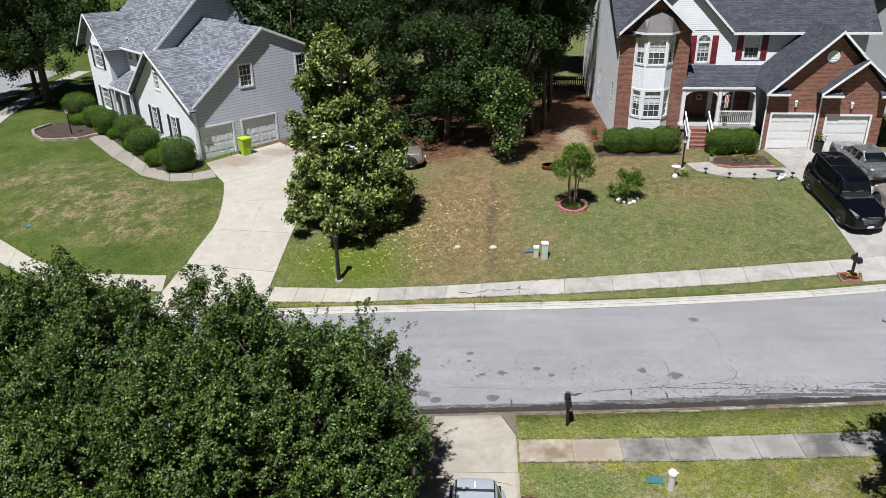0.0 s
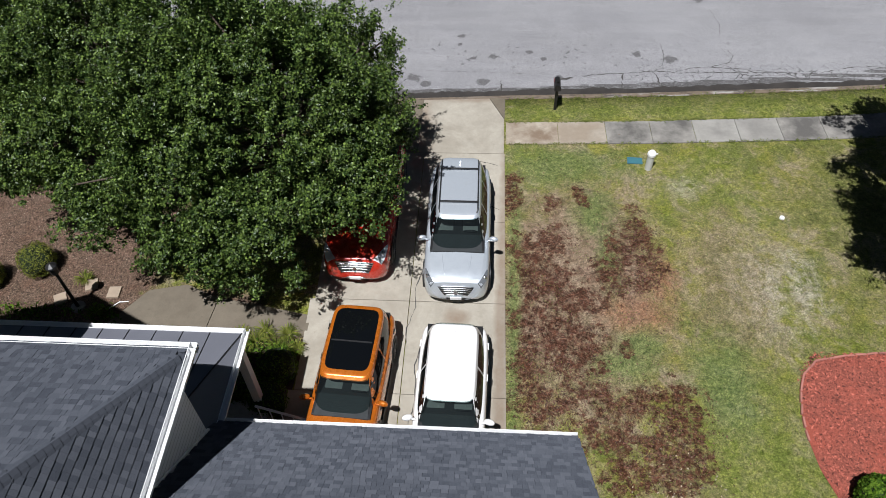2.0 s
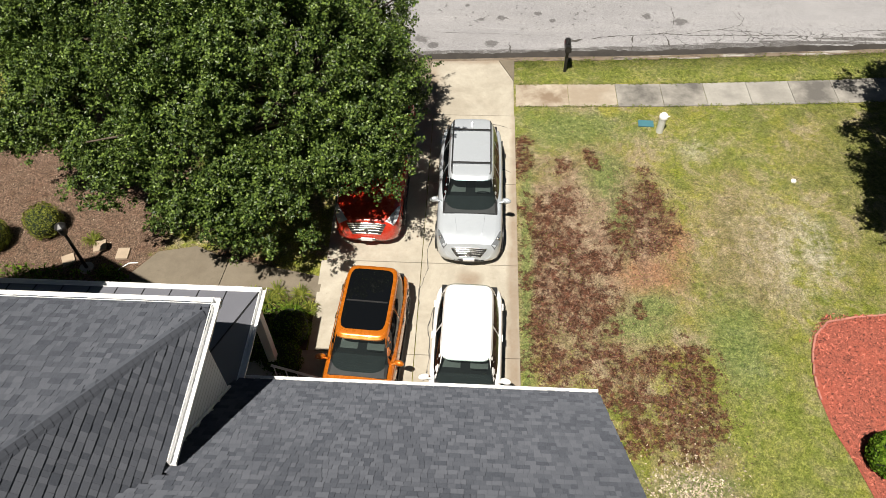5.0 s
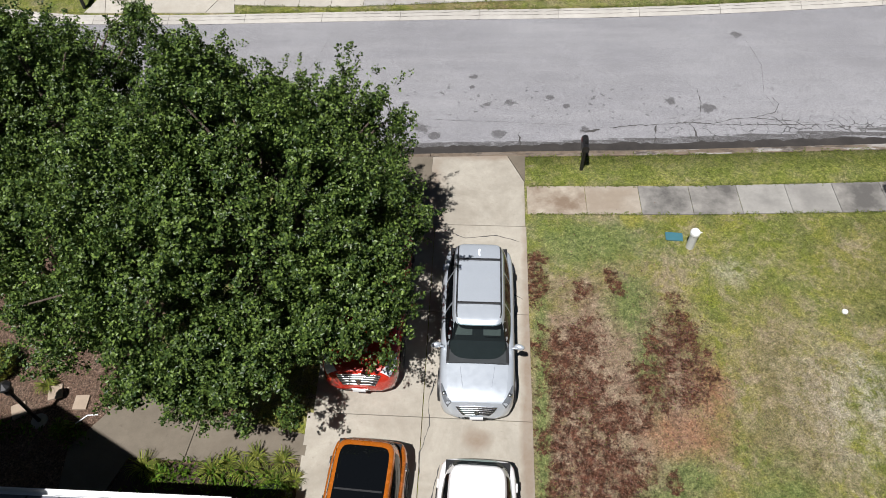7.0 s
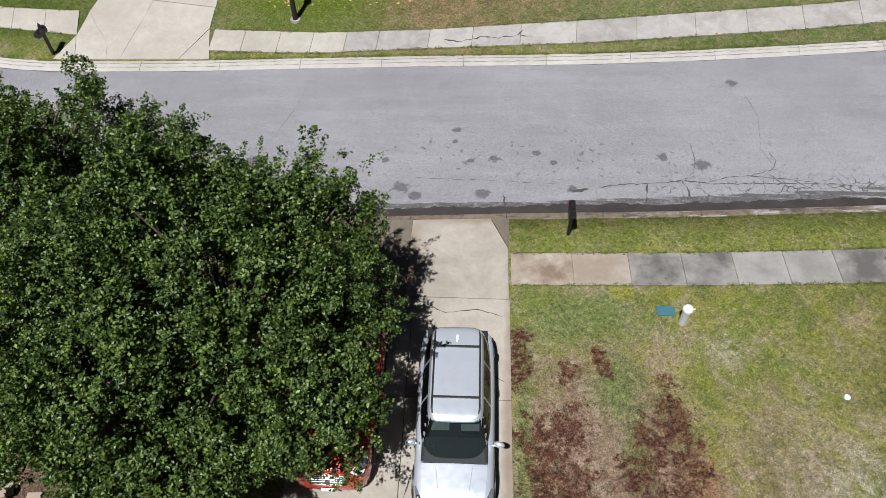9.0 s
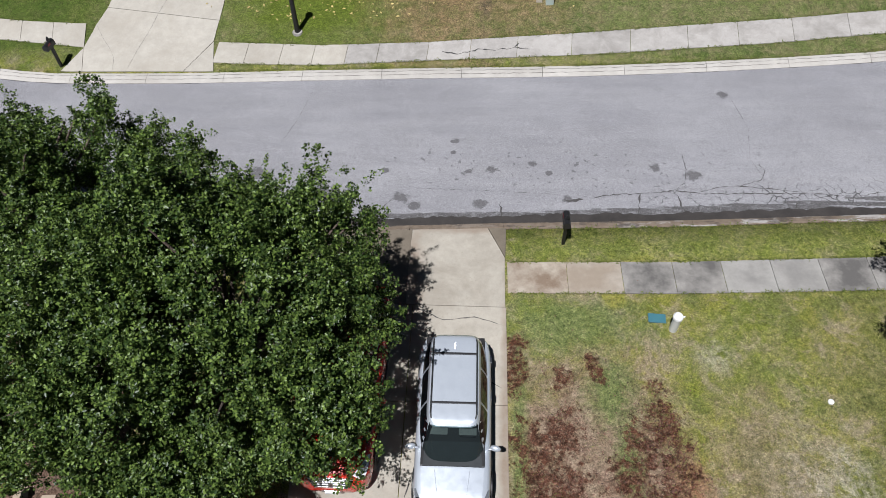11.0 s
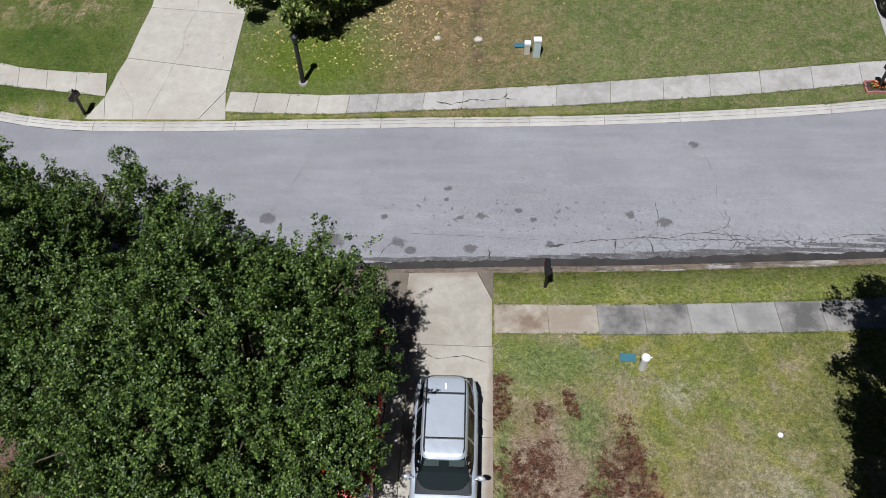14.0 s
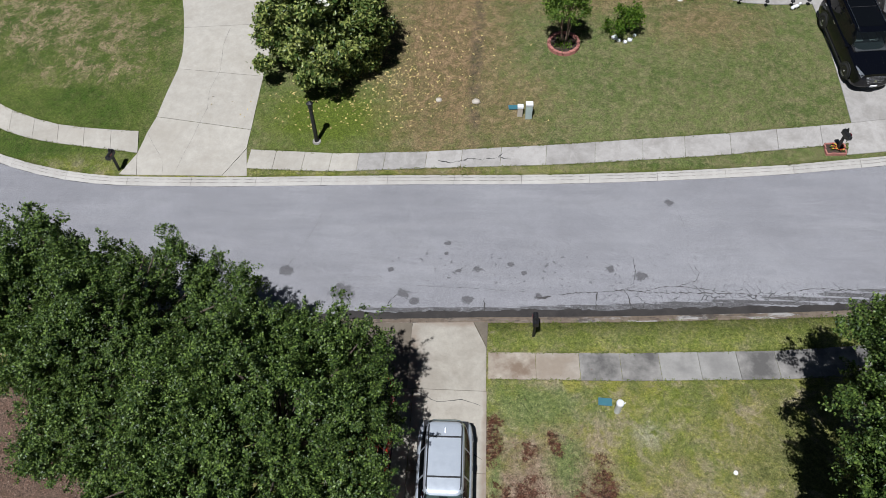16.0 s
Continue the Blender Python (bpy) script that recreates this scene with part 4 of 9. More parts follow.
def wall_panel(face, a0, a1, b0, b1, holes, material, parent, name="wall", reveal=0.14, gable=None):
    """A wall with real openings; gable: (peak a, peak b) for a pointed top. holes: (a0, a1, b0, b1)."""
    bm = B()
    As = sorted({a0, a1, *[h[0] for h in holes], *[h[1] for h in holes]})
    Bs = sorted({b0, b1, *[h[2] for h in holes], *[h[3] for h in holes]})
    for p, q in zip(As, As[1:]):
        for r, s in zip(Bs, Bs[1:]):
            mid = ((p + q) / 2, (r + s) / 2)
            if any(h[0] < mid[0] < h[1] and h[2] < mid[1] < h[3] for h in holes):
                continue
            quad(bm, [face(p, r), face(q, r), face(q, s), face(p, s)])
    if gable:
        quad(bm, [face(a0, b1), face(a1, b1), face(*gable)])
    for h in holes:
        c = [(h[0], h[2]), (h[1], h[2]), (h[1], h[3]), (h[0], h[3])]
        for (p, r), (q, s) in zip(c, c[1:] + c[:1]):
            quad(bm, [face(p, r), face(q, s), face(q, s, reveal), face(p, r, reveal)])
    quad(bm, [face(a0, b0, 0.2), face(a1, b0, 0.2), face(a1, b1, 0.2), face(a0, b1, 0.2)])
    bmesh.ops.remove_doubles(bm, verts=bm.verts, dist=0.0005)
    ob = part(name, bm, material, parent)
    grid_uv(ob.data, face.a, Vector((0, 0, 1)))
    return ob


def bar(bm, face, a0, a1, b0, b1, d0, d1):
    v = [bm.verts.new(face(a, b, d)) for d in (d0, d1) for a, b in ((a0, b0), (a1, b0), (a1, b1), (a0, b1))]
    for f in ((0, 1, 2, 3), (7, 6, 5, 4), (0, 4, 5, 1), (1, 5, 6, 2), (2, 6, 7, 3), (3, 7, 4, 0)):
        bm.faces.new([v[i] for i in f])


def house_window(face, a0, a1, b0, b1, parent, cols=3, rows=4, shutters=None, arch=False, trim=0.09, blind=0.0, deep=1.0):
    """A white sash window in its opening, with glazing bars, a pane, and shutters where the house has them."""
    bm = B()
    for q in ((a0 - trim, a0 + 0.04, b0 - trim, b1 + trim), (a1 - 0.04, a1 + trim, b0 - trim, b1 + trim), (a0, a1, b0 - trim, b0 + 0.04), (a0, a1, b1 - 0.04, b1 + trim)):
        bar(bm, face, *q, -0.035 * deep, 0.10)
    frame_ob = part("window", bm, "white_trim", parent)
    bm = B()
    for i in range(1, cols):
        a = a0 + (a1 - a0) * i / cols
        bar(bm, face, a - 0.012, a + 0.012, b0 + 0.04, b1 - 0.04, 0.055 * deep, 0.055 * deep + 0.02)
    for i in range(1, rows):
        b = b0 + (b1 - b0) * i / rows
        w = 0.03 if i * 2 == rows else 0.012
        bar(bm, face, a0 + 0.04, a1 - 0.04, b - w, b + w, 0.05 * deep, 0.05 * deep + 0.028)
    part("glazing_bar", bm, "white_trim", frame_ob)
    bm = B()
    bar(bm, face, a0 + 0.03, a1 - 0.03, b0 + 0.03, b1 - 0.03, 0.055 * deep + 0.012 + 0.018 * deep, 0.10)
    part("pane", bm, "window_glass", frame_ob)
    if blind:
        bm = B()
        n = int((b1 - b0) * blind / 0.06)
        for i in range(n):
            b = b1 - 0.05 - i * 0.06
            bar(bm, face, a0 + 0.06, a1 - 0.06, b - 0.045, b, 0.079, 0.083)
        part("blind", bm, "white_trim", frame_ob)
    if arch:
        bm = B()
        r, c, n = (a1 - a0) / 2 + trim, (a0 + a1) / 2, 10
        rim = [face(c + math.cos(math.pi * i / n) * r, b1 + 0.08 + math.sin(math.pi * i / n) * r, -0.03) for i in range(n + 1)]
        inn = [face(c + math.cos(math.pi * i / n) * (r - 0.1), b1 + 0.08 + math.sin(math.pi * i / n) * (r - 0.1), -0.03) for i in range(n + 1)]
        for i in range(n):
            quad(bm, [rim[i], rim[i + 1], inn[i + 1], inn[i]])
        for i in (3, 5, 7):
            an = math.pi * i / n
            quad(bm, [face(c - 0.012, b1 + 0.08, -0.028), face(c + 0.012, b1 + 0.08, -0.028), face(c + 0.012 + math.cos(an) * (r - 0.1), b1 + 0.08 + math.sin(an) * (r - 0.1), -0.028), face(c - 0.012 + math.cos(an) * (r - 0.1), b1 + 0.08 + math.sin(an) * (r - 0.1), -0.028)])
        part("arch_trim", bm, "white_trim", frame_ob)
        bm = B()
        quad(bm, [face(c + math.cos(math.pi * i / n) * (r - 0.08), b1 + 0.08 + math.sin(math.pi * i / n) * (r - 0.08), -0.01) for i in range(n + 1)])
        part("pane", bm, "window_glass", frame_ob)
    if shutters:
        w = 0.38
        for s0 in (a0 - trim - w - 0.02, a1 + trim + 0.02):
            bm = B()
            bar(bm, face, s0, s0 + w, b0 - 0.05, b1 + 0.05 + (w if arch else 0), -0.05, -0.002)
            k = b0
            while k < b1 - 0.04:
                bar(bm, face, s0 + 0.05, s0 + w - 0.05, k, k + 0.035, -0.062, -0.05)
                k += 0.07
            part("shutter", bm, shutters, frame_ob)
    return frame_ob


def garage_door(face, a0, a1, b0, b1, parent, material="white_door", trim="white_trim"):
    bm = B()
    h, n = (b1 - b0) / 4, 4
    for i in range(4):
        bar(bm, face, a0, a1, b0 + i * h + 0.006, b0 + (i + 1) * h - 0.006, 0.10, 0.14)
        for j in range(n):
            w = (a1 - a0) / n
            bar(bm, face, a0 + j * w + 0.08, a0 + (j + 1) * w - 0.08, b0 + i * h + 0.09, b0 + (i + 1) * h - 0.09, 0.088, 0.10)
    d = part("garage_door", bm, material, parent)
    bm = B()
    for q in ((a0 - 0.12, a0, b0, b1 + 0.12), (a1, a1 + 0.12, b0, b1 + 0.12), (a0, a1, b1, b1 + 0.12)):
        bar(bm, face, *q, -0.025, 0.09)
    part("door_frame", bm, trim, d)
    return d


def roof_plane(pts, material, parent, along, thick=0.12, name="roof"):
    """A roof slope with an eave's thickness; along: the direction of its rows."""
    pts = [Vector(p) for p in pts]
    nrm = (pts[1] - pts[0]).cross(pts[2] - pts[0]).normalized()
    if nrm.z < 0:
        nrm, pts = -nrm, pts[::-1]
    bm = slab(B(), pts, -nrm * thick)
    ob = part(name, bm, material, parent)
    al = Vector(along).normalized()
    grid_uv(ob.data, al, nrm.cross(al))
    return ob


def fascia(p, q, parent, h=0.2, t=0.05, name="fascia", material="white_trim", up=0.03):
    """A board along an eave or a rake."""
    p, q, h = Vector(p), Vector(q), h * 0.8
    d = (q - p).normalized()
    s = d.cross(Vector((0, 0, 1))).normalized() * t
    bm = slab(B(), [p + Vector((0, 0, up)), q + Vector((0, 0, up)), q + s + Vector((0, 0, up)), p + s + Vector((0, 0, up))], (0, 0, -h))
    bmesh.ops.recalc_face_normals(bm, faces=bm.faces)
    return part(name, bm, material, parent)


# ---- the near house: garage wing, main roof and porch, seen from above ----
near_house = thing("house", pose(4.6, 3.88, 0, 0, 0, 1.1), "pale house with dark grey shingle roof and white gutters", "house")
EAVE, RIDGE_V, RIDGE = 3.15, -5.1, 7.55
TAN = (RIDGE - EAVE) / -RIDGE_V
BASE = -0.25


def near_walls():
    fr = Face((0, -0.35, 0), (-1, 0, 0), (0, -1, 0))
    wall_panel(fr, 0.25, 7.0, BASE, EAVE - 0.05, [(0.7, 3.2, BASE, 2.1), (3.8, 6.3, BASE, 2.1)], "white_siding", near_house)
    garage_door(fr, 0.7, 3.2, BASE, 2.1, near_house)
    garage_door(fr, 3.8, 6.3, BASE, 2.1, near_house)
    side = Face((-0.25, -0.35, 0), (0, -1, 0), (-1, 0, 0))
    wall_panel(side, 0, 9.9, BASE, EAVE, [], "white_siding", near_house, gable=(4.95, RIDGE - 0.25))
    back = Face((-0.25, -10.25, 0), (-1, 0, 0), (0, 1, 0))
    wall_panel(back, 0, 12, BASE, EAVE, [], "white_siding", near_house)
    main = Face((-7.28, -0.3, 0), (0, -1, 0), (-1, 0, 0))
    wall_panel(main, 0.0, 4.6, BASE, 5.6, [], "white_siding", near_house)
    fascia((-7.22, -0.28, EAVE + 0.36), (-7.22, -2.6, EAVE + 2.3), near_house, 0.22, 0.04, "wall_trim")
    front = Face((-7.28, -0.3, 0), (-1, 0, 0), (0, -1, 0))
    wall_panel(front, 0, 9.0, BASE, 5.6, [(3.2, 4.2, BASE + 0.3, 2.3)], "white_siding", near_house)
    bm = B()
    bar(bm, front, 3.2, 4.2, BASE + 0.3, 2.3, 0.06, 0.11)
    part("door", bm, "red_door", near_house)


near_walls()


def front_gable():
    """The taller part of the house, whose shadow falls over the porch and the bed."""
    peak, eave, u0, half, v0 = 10.2, 6.3, -15.4, 3.95, 1.3
    wing = Face((u0 + half - 0.35, v0 - 0.35, 0), (-1, 0, 0), (0, -1, 0))
    wall_panel(wing, 0, 2 * half - 0.7, 3.6, eave, [], "white_siding", near_house, gable=(half - 0.35, peak - 0.3))
    for sg in (1, -1):
        roof_plane([(u0 + sg * half, v0, eave), (u0, v0, peak), (u0, -9.0, peak), (u0 + sg * half, -9.0, eave)], "near_shingle", near_house, (0, 1, 0), 0.14, "roof_deck")


front_gable()


def shingle_field(origin, along, up, length, rise, inside, parent, seed, first=0.0, name="shingles", course=0.137, thick=0.013):
    """Rows of lapped tabs on a slope. inside(a, s): whether a tab's middle lies on it. Each tab is a thin wedge, thick at its lower edge."""
    rnd = random.Random(seed)
    o, al, up = Vector(origin), Vector(along).normalized(), Vector(up).normalized()
    nrm = al.cross(up)
    if nrm.z < 0:
        nrm = -nrm
    verts, faces = [], []
    s, row = 0.0, 0
    while s < rise:
        a = first - rnd.uniform(0, 0.3)
        while a < length:
            w = rnd.choice((0.085, 0.10, 0.115, 0.13, 0.155, 0.19))
            if a < 0.0:
                w, a = a + w, 0.0
            if w > 0.02 and inside(a + w / 2, s + course / 2):
                t = thick + rnd.choice((0, 0, 0.004, 0.007))
                e = min(rise, s + course + 0.03)
                p = [o + al * x + up * y + nrm * z for x, y, z in ((a + 0.002, s, t), (a + w - 0.002, s, t), (a + w - 0.002, e, 0.004), (a + 0.002, e, 0.004), (a + 0.002, s, 0.0), (a + w - 0.002, s, 0.0))]
                k = len(verts)
                verts += [tuple(v) for v in p]
                faces += [(k, k + 1, k + 2, k + 3), (k + 4, k + 5, k + 1, k), (k + 5, k + 2, k + 1), (k + 4, k, k + 3)]
            a += w
        s += course
        row += 1
    ob = mesh_from(name, verts, faces, "near_shingle", parent)
    ob["kind"] = "stuff"
    return ob


C, S_ = math.cos(math.atan(TAN)), math.sin(math.atan(TAN))
SLOPE = -RIDGE_V / C
MAIN_U, MAIN_V, MAIN_Z = -7.14, 0.12, 5.7
MT, FT = 1.15, 0.475


def near_roof():
    # plain decks under the shingles
    left = MAIN_U - (RIDGE - MAIN_Z) / MT
    meet_v = -(MAIN_Z - EAVE) / TAN
    roof_plane([(0, 0, EAVE), (-7.35, 0, EAVE), (-7.35, meet_v * 0.35, EAVE - meet_v * 0.35 * TAN), (MAIN_U, meet_v, MAIN_Z), (left, RIDGE_V, RIDGE), (0, RIDGE_V, RIDGE)], "near_shingle", near_house, (1, 0, 0), 0.14, "roof_deck")
    roof_plane([(0, 2 * RIDGE_V, EAVE), (0, RIDGE_V, RIDGE), (left, RIDGE_V, RIDGE), (-8.9, RIDGE_V - 0.3, RIDGE - 0.3 * TAN), (-7.0, 2 * RIDGE_V, EAVE)], "near_shingle", near_house, (1, 0, 0), 0.14, "roof_deck")

    def on_front(a, s):
        u, v = -a, -s * C
        z = EAVE + s * S_
        if z > MAIN_Z - 0.02:
            return u > MAIN_U - (z - MAIN_Z) / MT + 0.03
        return u > -7.3 and not (u < MAIN_U - 0.1 and s > 1.15)

    shingle_field((0.03, 0.06, EAVE + 0.01), (-1, 0, 0), (0, -C, S_), 12, SLOPE - 0.04, on_front, near_house, 11, thick=0.020)
    shingle_field((0.03, 2 * RIDGE_V - 0.06, EAVE + 0.01), (-1, 0, 0), (0, C, S_), 12, SLOPE - 0.04, lambda a, s: -a > -8.45 + (6.39 - EAVE - s * S_) / 2.1 - 0.02, near_house, 12)

    # the main hipped roof
    hip = math.atan2(MT, FT)
    top = MAIN_Z + (MAIN_V - RIDGE_V) * FT
    run = (top - MAIN_Z) / MT
    runf = (top - MAIN_Z) / FT
    cz = (MAIN_U, MAIN_V, MAIN_Z)
    peak = (MAIN_U - run, MAIN_V - runf, top)
    vz = MAIN_U - (RIDGE - MAIN_Z) / MT
    roof_plane([cz, peak, (vz, RIDGE_V, RIDGE), (MAIN_U, meet_v, MAIN_Z)], "near_shingle", near_house, (0, 1, 0), 0.14, "roof_deck")
    roof_plane([cz, (-16, MAIN_V, MAIN_Z), (-16, peak[1], top), peak], "near_shingle", near_house, (1, 0, 0), 0.14, "roof_deck")
    cm, sm = math.cos(math.atan(MT)), math.sin(math.atan(MT))
    cf, sf = math.cos(math.atan(FT)), math.sin(math.atan(FT))

    def on_main(a, s):
        v, z = MAIN_V - a, MAIN_Z + s * sm
        return a > s * sm / FT + 0.02 and z > EAVE - v * TAN - 0.02 and v > RIDGE_V

    shingle_field((MAIN_U + 0.02, MAIN_V, MAIN_Z + 0.01), (0, -1, 0), (-cm, 0, sm), 12, 4.2, on_main, near_house, 13, thick=0.018)
    shingle_field((MAIN_U, MAIN_V + 0.06, MAIN_Z + 0.01), (-1, 0, 0), (0, -cf, sf), 8.5, 6.5, lambda a, s: a > s * sf / MT + 0.02, near_house, 14)

    # the steep slope behind, which meets the garage roof in a valley
    bt = 2.1
    bu = lambda z: -8.45 + (6.39 - z) / bt
    zb = EAVE + 0.6
    roof_plane([(bu(7.4), -5.6, 7.4), (bu(7.4), -14, 7.4), (bu(zb), -14, zb), (bu(zb), 2 * RIDGE_V + (zb - EAVE) / TAN, zb)], "near_shingle", near_house, (0, 1, 0), 0.14, "roof_deck")
    cb, sb = math.cos(math.atan(bt)), math.sin(math.atan(bt))
    shingle_field((bu(zb) + 0.01, -5.6, zb + 0.01), (0, -1, 0), (-cb, 0, sb), 8, (7.4 - zb) / sb, lambda a, s: zb + s * sb > EAVE + (-5.6 - a - 2 * RIDGE_V) * TAN, near_house, 15)

    # caps: vented ridge, hip
    u = 0.06
    while u > left - 0.3:
        bm = B()
        lift = 0.075
        for sg in (1, -1):
            pts = [(u, RIDGE_V, RIDGE + lift + 0.012), (u - 0.165, RIDGE_V, RIDGE + lift - 0.004), (u - 0.165, RIDGE_V + sg * 0.19, RIDGE + lift - 0.19 * TAN * 0.92 - 0.004), (u, RIDGE_V + sg * 0.19, RIDGE + lift - 0.19 * TAN * 0.92 + 0.012)]
            slab(bm, pts if sg > 0 else pts[::-1], (0, 0, -0.012))
        bmesh.ops.recalc_face_normals(bm, faces=bm.faces)
        part("ridge_cap", bm, "ridge_shingle", near_house)
        u -= 0.135
    for sg in (1, -1):
        bm = B()
        slab(bm, [(-0.3, RIDGE_V + sg * 0.185, RIDGE - 0.185 * TAN + 0.10), (left, RIDGE_V + sg * 0.185, RIDGE - 0.185 * TAN + 0.10), (left, RIDGE_V + sg * 0.206, RIDGE - 0.206 * TAN + 0.088), (-0.3, RIDGE_V + sg * 0.206, RIDGE - 0.206 * TAN + 0.088)], (0, 0, -0.08))
        bmesh.ops.recalc_face_normals(bm, faces=bm.faces)
        part("ridge_vent", bm, "black_plastic", near_house)
    hv = (Vector(peak) - Vector(cz)).normalized()
    k = 0.25
    while k < 6.0:
        bm = B()
        p = Vector(cz) + hv * k
        wings = []
        for sg, nn in ((1, Vector((sm, 0, cm))), (-1, Vector((0, sf, cf)))):
            out = hv.cross(nn).normalized()
            wings.append((out if (out.x > 0) == (sg > 0) else -out, nn))
        (oa, na), (ob_, nb) = wings
        crest = (na + nb).normalized()
        arc = [oa * 0.15 + na * 0.026, oa * 0.11 + na * 0.040, oa * 0.055 + na * 0.052 + crest * 0.004, crest * 0.066, ob_ * 0.055 + nb * 0.052 + crest * 0.004, ob_ * 0.11 + nb * 0.040, ob_ * 0.15 + nb * 0.026]
        low = [bm.verts.new(p + a) for a in arc]
        high = [bm.verts.new(p + hv * 0.2 + a - crest * 0.010) for a in arc]
        foot = [bm.verts.new(p + a - crest * 0.010) for a in arc]
        for q in range(6):
            bm.faces.new((low[q], low[q + 1], high[q + 1], high[q]))
            bm.faces.new((foot[q], foot[q + 1], low[q + 1], low[q]))
        bmesh.ops.recalc_face_normals(bm, faces=bm.faces)
        part("hip_cap", bm, "near_shingle", near_house)
        k += 0.135
    # gutters: open white channels

    def gutter(p, q, out, name="gutter"):
        p, q, out = Vector(p), Vector(q), Vector(out).normalized()
        prof = [(0.0, 0.02), (0.0, -0.11), (0.085, -0.11), (0.115, 0.0), (0.13, 0.0), (0.10, -0.125), (-0.012, -0.125), (-0.012, 0.02)]
        bm = B()
        rings = [[bm.verts.new(e + out * a + Vector((0, 0, b))) for a, b in prof] for e in (p, q)]
        n = len(prof)
        for i in range(n):
            bm.faces.new((rings[0][i], rings[0][(i + 1) % n], rings[1][(i + 1) % n], rings[1][i]))
        bm.faces.new(rings[0])
        bm.faces.new(rings[1][::-1])
        bmesh.ops.recalc_face_normals(bm, faces=bm.faces)
        return part(name, bm, "white_trim", near_house)

    gutter((0.02, 0.03, EAVE), (-7.1, 0.03, EAVE), (0, 1, 0))
    gutter((MAIN_U + 0.02, MAIN_V + 0.16, MAIN_Z + 0.03), (MAIN_U + 0.07, -2.72, MAIN_Z + 0.03), (1, -0.02, 0))
    gutter((MAIN_U + 0.15, MAIN_V + 0.03, MAIN_Z + 0.03), (-12.5, MAIN_V + 0.03, MAIN_Z + 0.03), (0, 1, 0))
    fascia((-0.06, 0, EAVE - 0.05), (-0.06, RIDGE_V, RIDGE - 0.05), near_house, 0.18, 0.03)
    fascia((-0.06, 2 * RIDGE_V, EAVE - 0.05), (-0.06, RIDGE_V, RIDGE - 0.05), near_house, 0.18, 0.03)
    # porch roof of flat metal pans
    pz, wz = 3.0, 3.75
    x0, x1, yf, yb = -14.5, -7.3, 2.32, -0.8
    roof_plane([(x1, yf, pz), (x1 - 0.9, yb, wz), (x0, yb, wz), (x0, yf, pz)], "porch_metal", near_house, (1, 0, 0), 0.06, "porch_roof")
    roof_plane([(x1, yf, pz), (x1, -0.6, pz), (x1 - 0.9, yb, wz)], "porch_metal", near_house, (0, 1, 0), 0.06, "porch_roof")
    x = x1 - 0.75
    while x > x0:
        tube_bm = tube(B(), [(x, yf - 0.02, pz + 0.012), (x, yb, wz + 0.012)], [0.012, 0.012], 5)
        part("seam", tube_bm, "dark_metal", near_house)
        x -= 0.62
    part("seam", tube(B(), [(x1 - 0.02, yf - 0.02, pz + 0.015), (x1 - 0.9, yb, wz + 0.015)], [0.02, 0.02], 5), "dark_metal", near_house)
    gutter((x1 + 0.02, yf, pz), (x0, yf, pz), (0, 1, 0))
    gutter((x1, yf + 0.12, pz), (x1, -0.25, pz), (1, 0, 0))
    # porch post, steps and rail in the corner by the garage
    for px in (-7.45, -10.4, -13.4):
        bm = box(B(), px - 0.1, px + 0.1, 2.0, 2.2, -0.3, pz - 0.1)
        part("post", bm, "white_trim", near_house)
    bm = box(B(), -14.5, -7.2, -0.8, 2.3, -0.35, 0.22)
    part("porch_floor", bm, "walk_concrete", near_house)
    for i in range(3):
        part("step", box(B(), -7.2 + i * 0.3, -6.9 + i * 0.3, 0.0, 1.5, -0.35, 0.16 - i * 0.16), "walk_concrete", near_house)
    for yy in (0.05, 1.5):
        bm = tube(B(), [(-7.25, yy, 1.15), (-6.1, yy, 0.55)], [0.035, 0.035], 6)
        for i in range(5):
            x = -7.2 + i * 0.26
            tube(bm, [(x, yy, -0.1), (x, yy, 1.12 - i * 0.135)], [0.016, 0.016], 5)
        part("hand_rail", bm, "white_trim", near_house)
    # plumbing vent
    vp = Vector((-0.55, -6.6, EAVE + (-6.6 - 2 * RIDGE_V) * TAN))
    part("vent_pipe", tube(B(), [vp - Vector((0, 0, 0.1)), vp + Vector((0, 0, 0.3))], [0.04, 0.04], 12), "pvc", near_house)
    part("vent_collar", tube(B(), [vp - Vector((0, 0, 0.02)), vp + Vector((0, -0.01, 0.08))], [0.09, 0.05], 12), "dark_metal", near_house)
    part("downspout", box(B(), MAIN_U + 0.1, MAIN_U + 0.2, -2.86, -2.76, 5.35, 5.62), "dark_metal", near_house)


near_roof()

# ---- the grey house across the street ----
grey_house = thing("house", pose(-17.3, 41.8, 2.3, 0, 0, 47), "grey-sided two-storey house with grey shingle roof and two garage doors", "house")


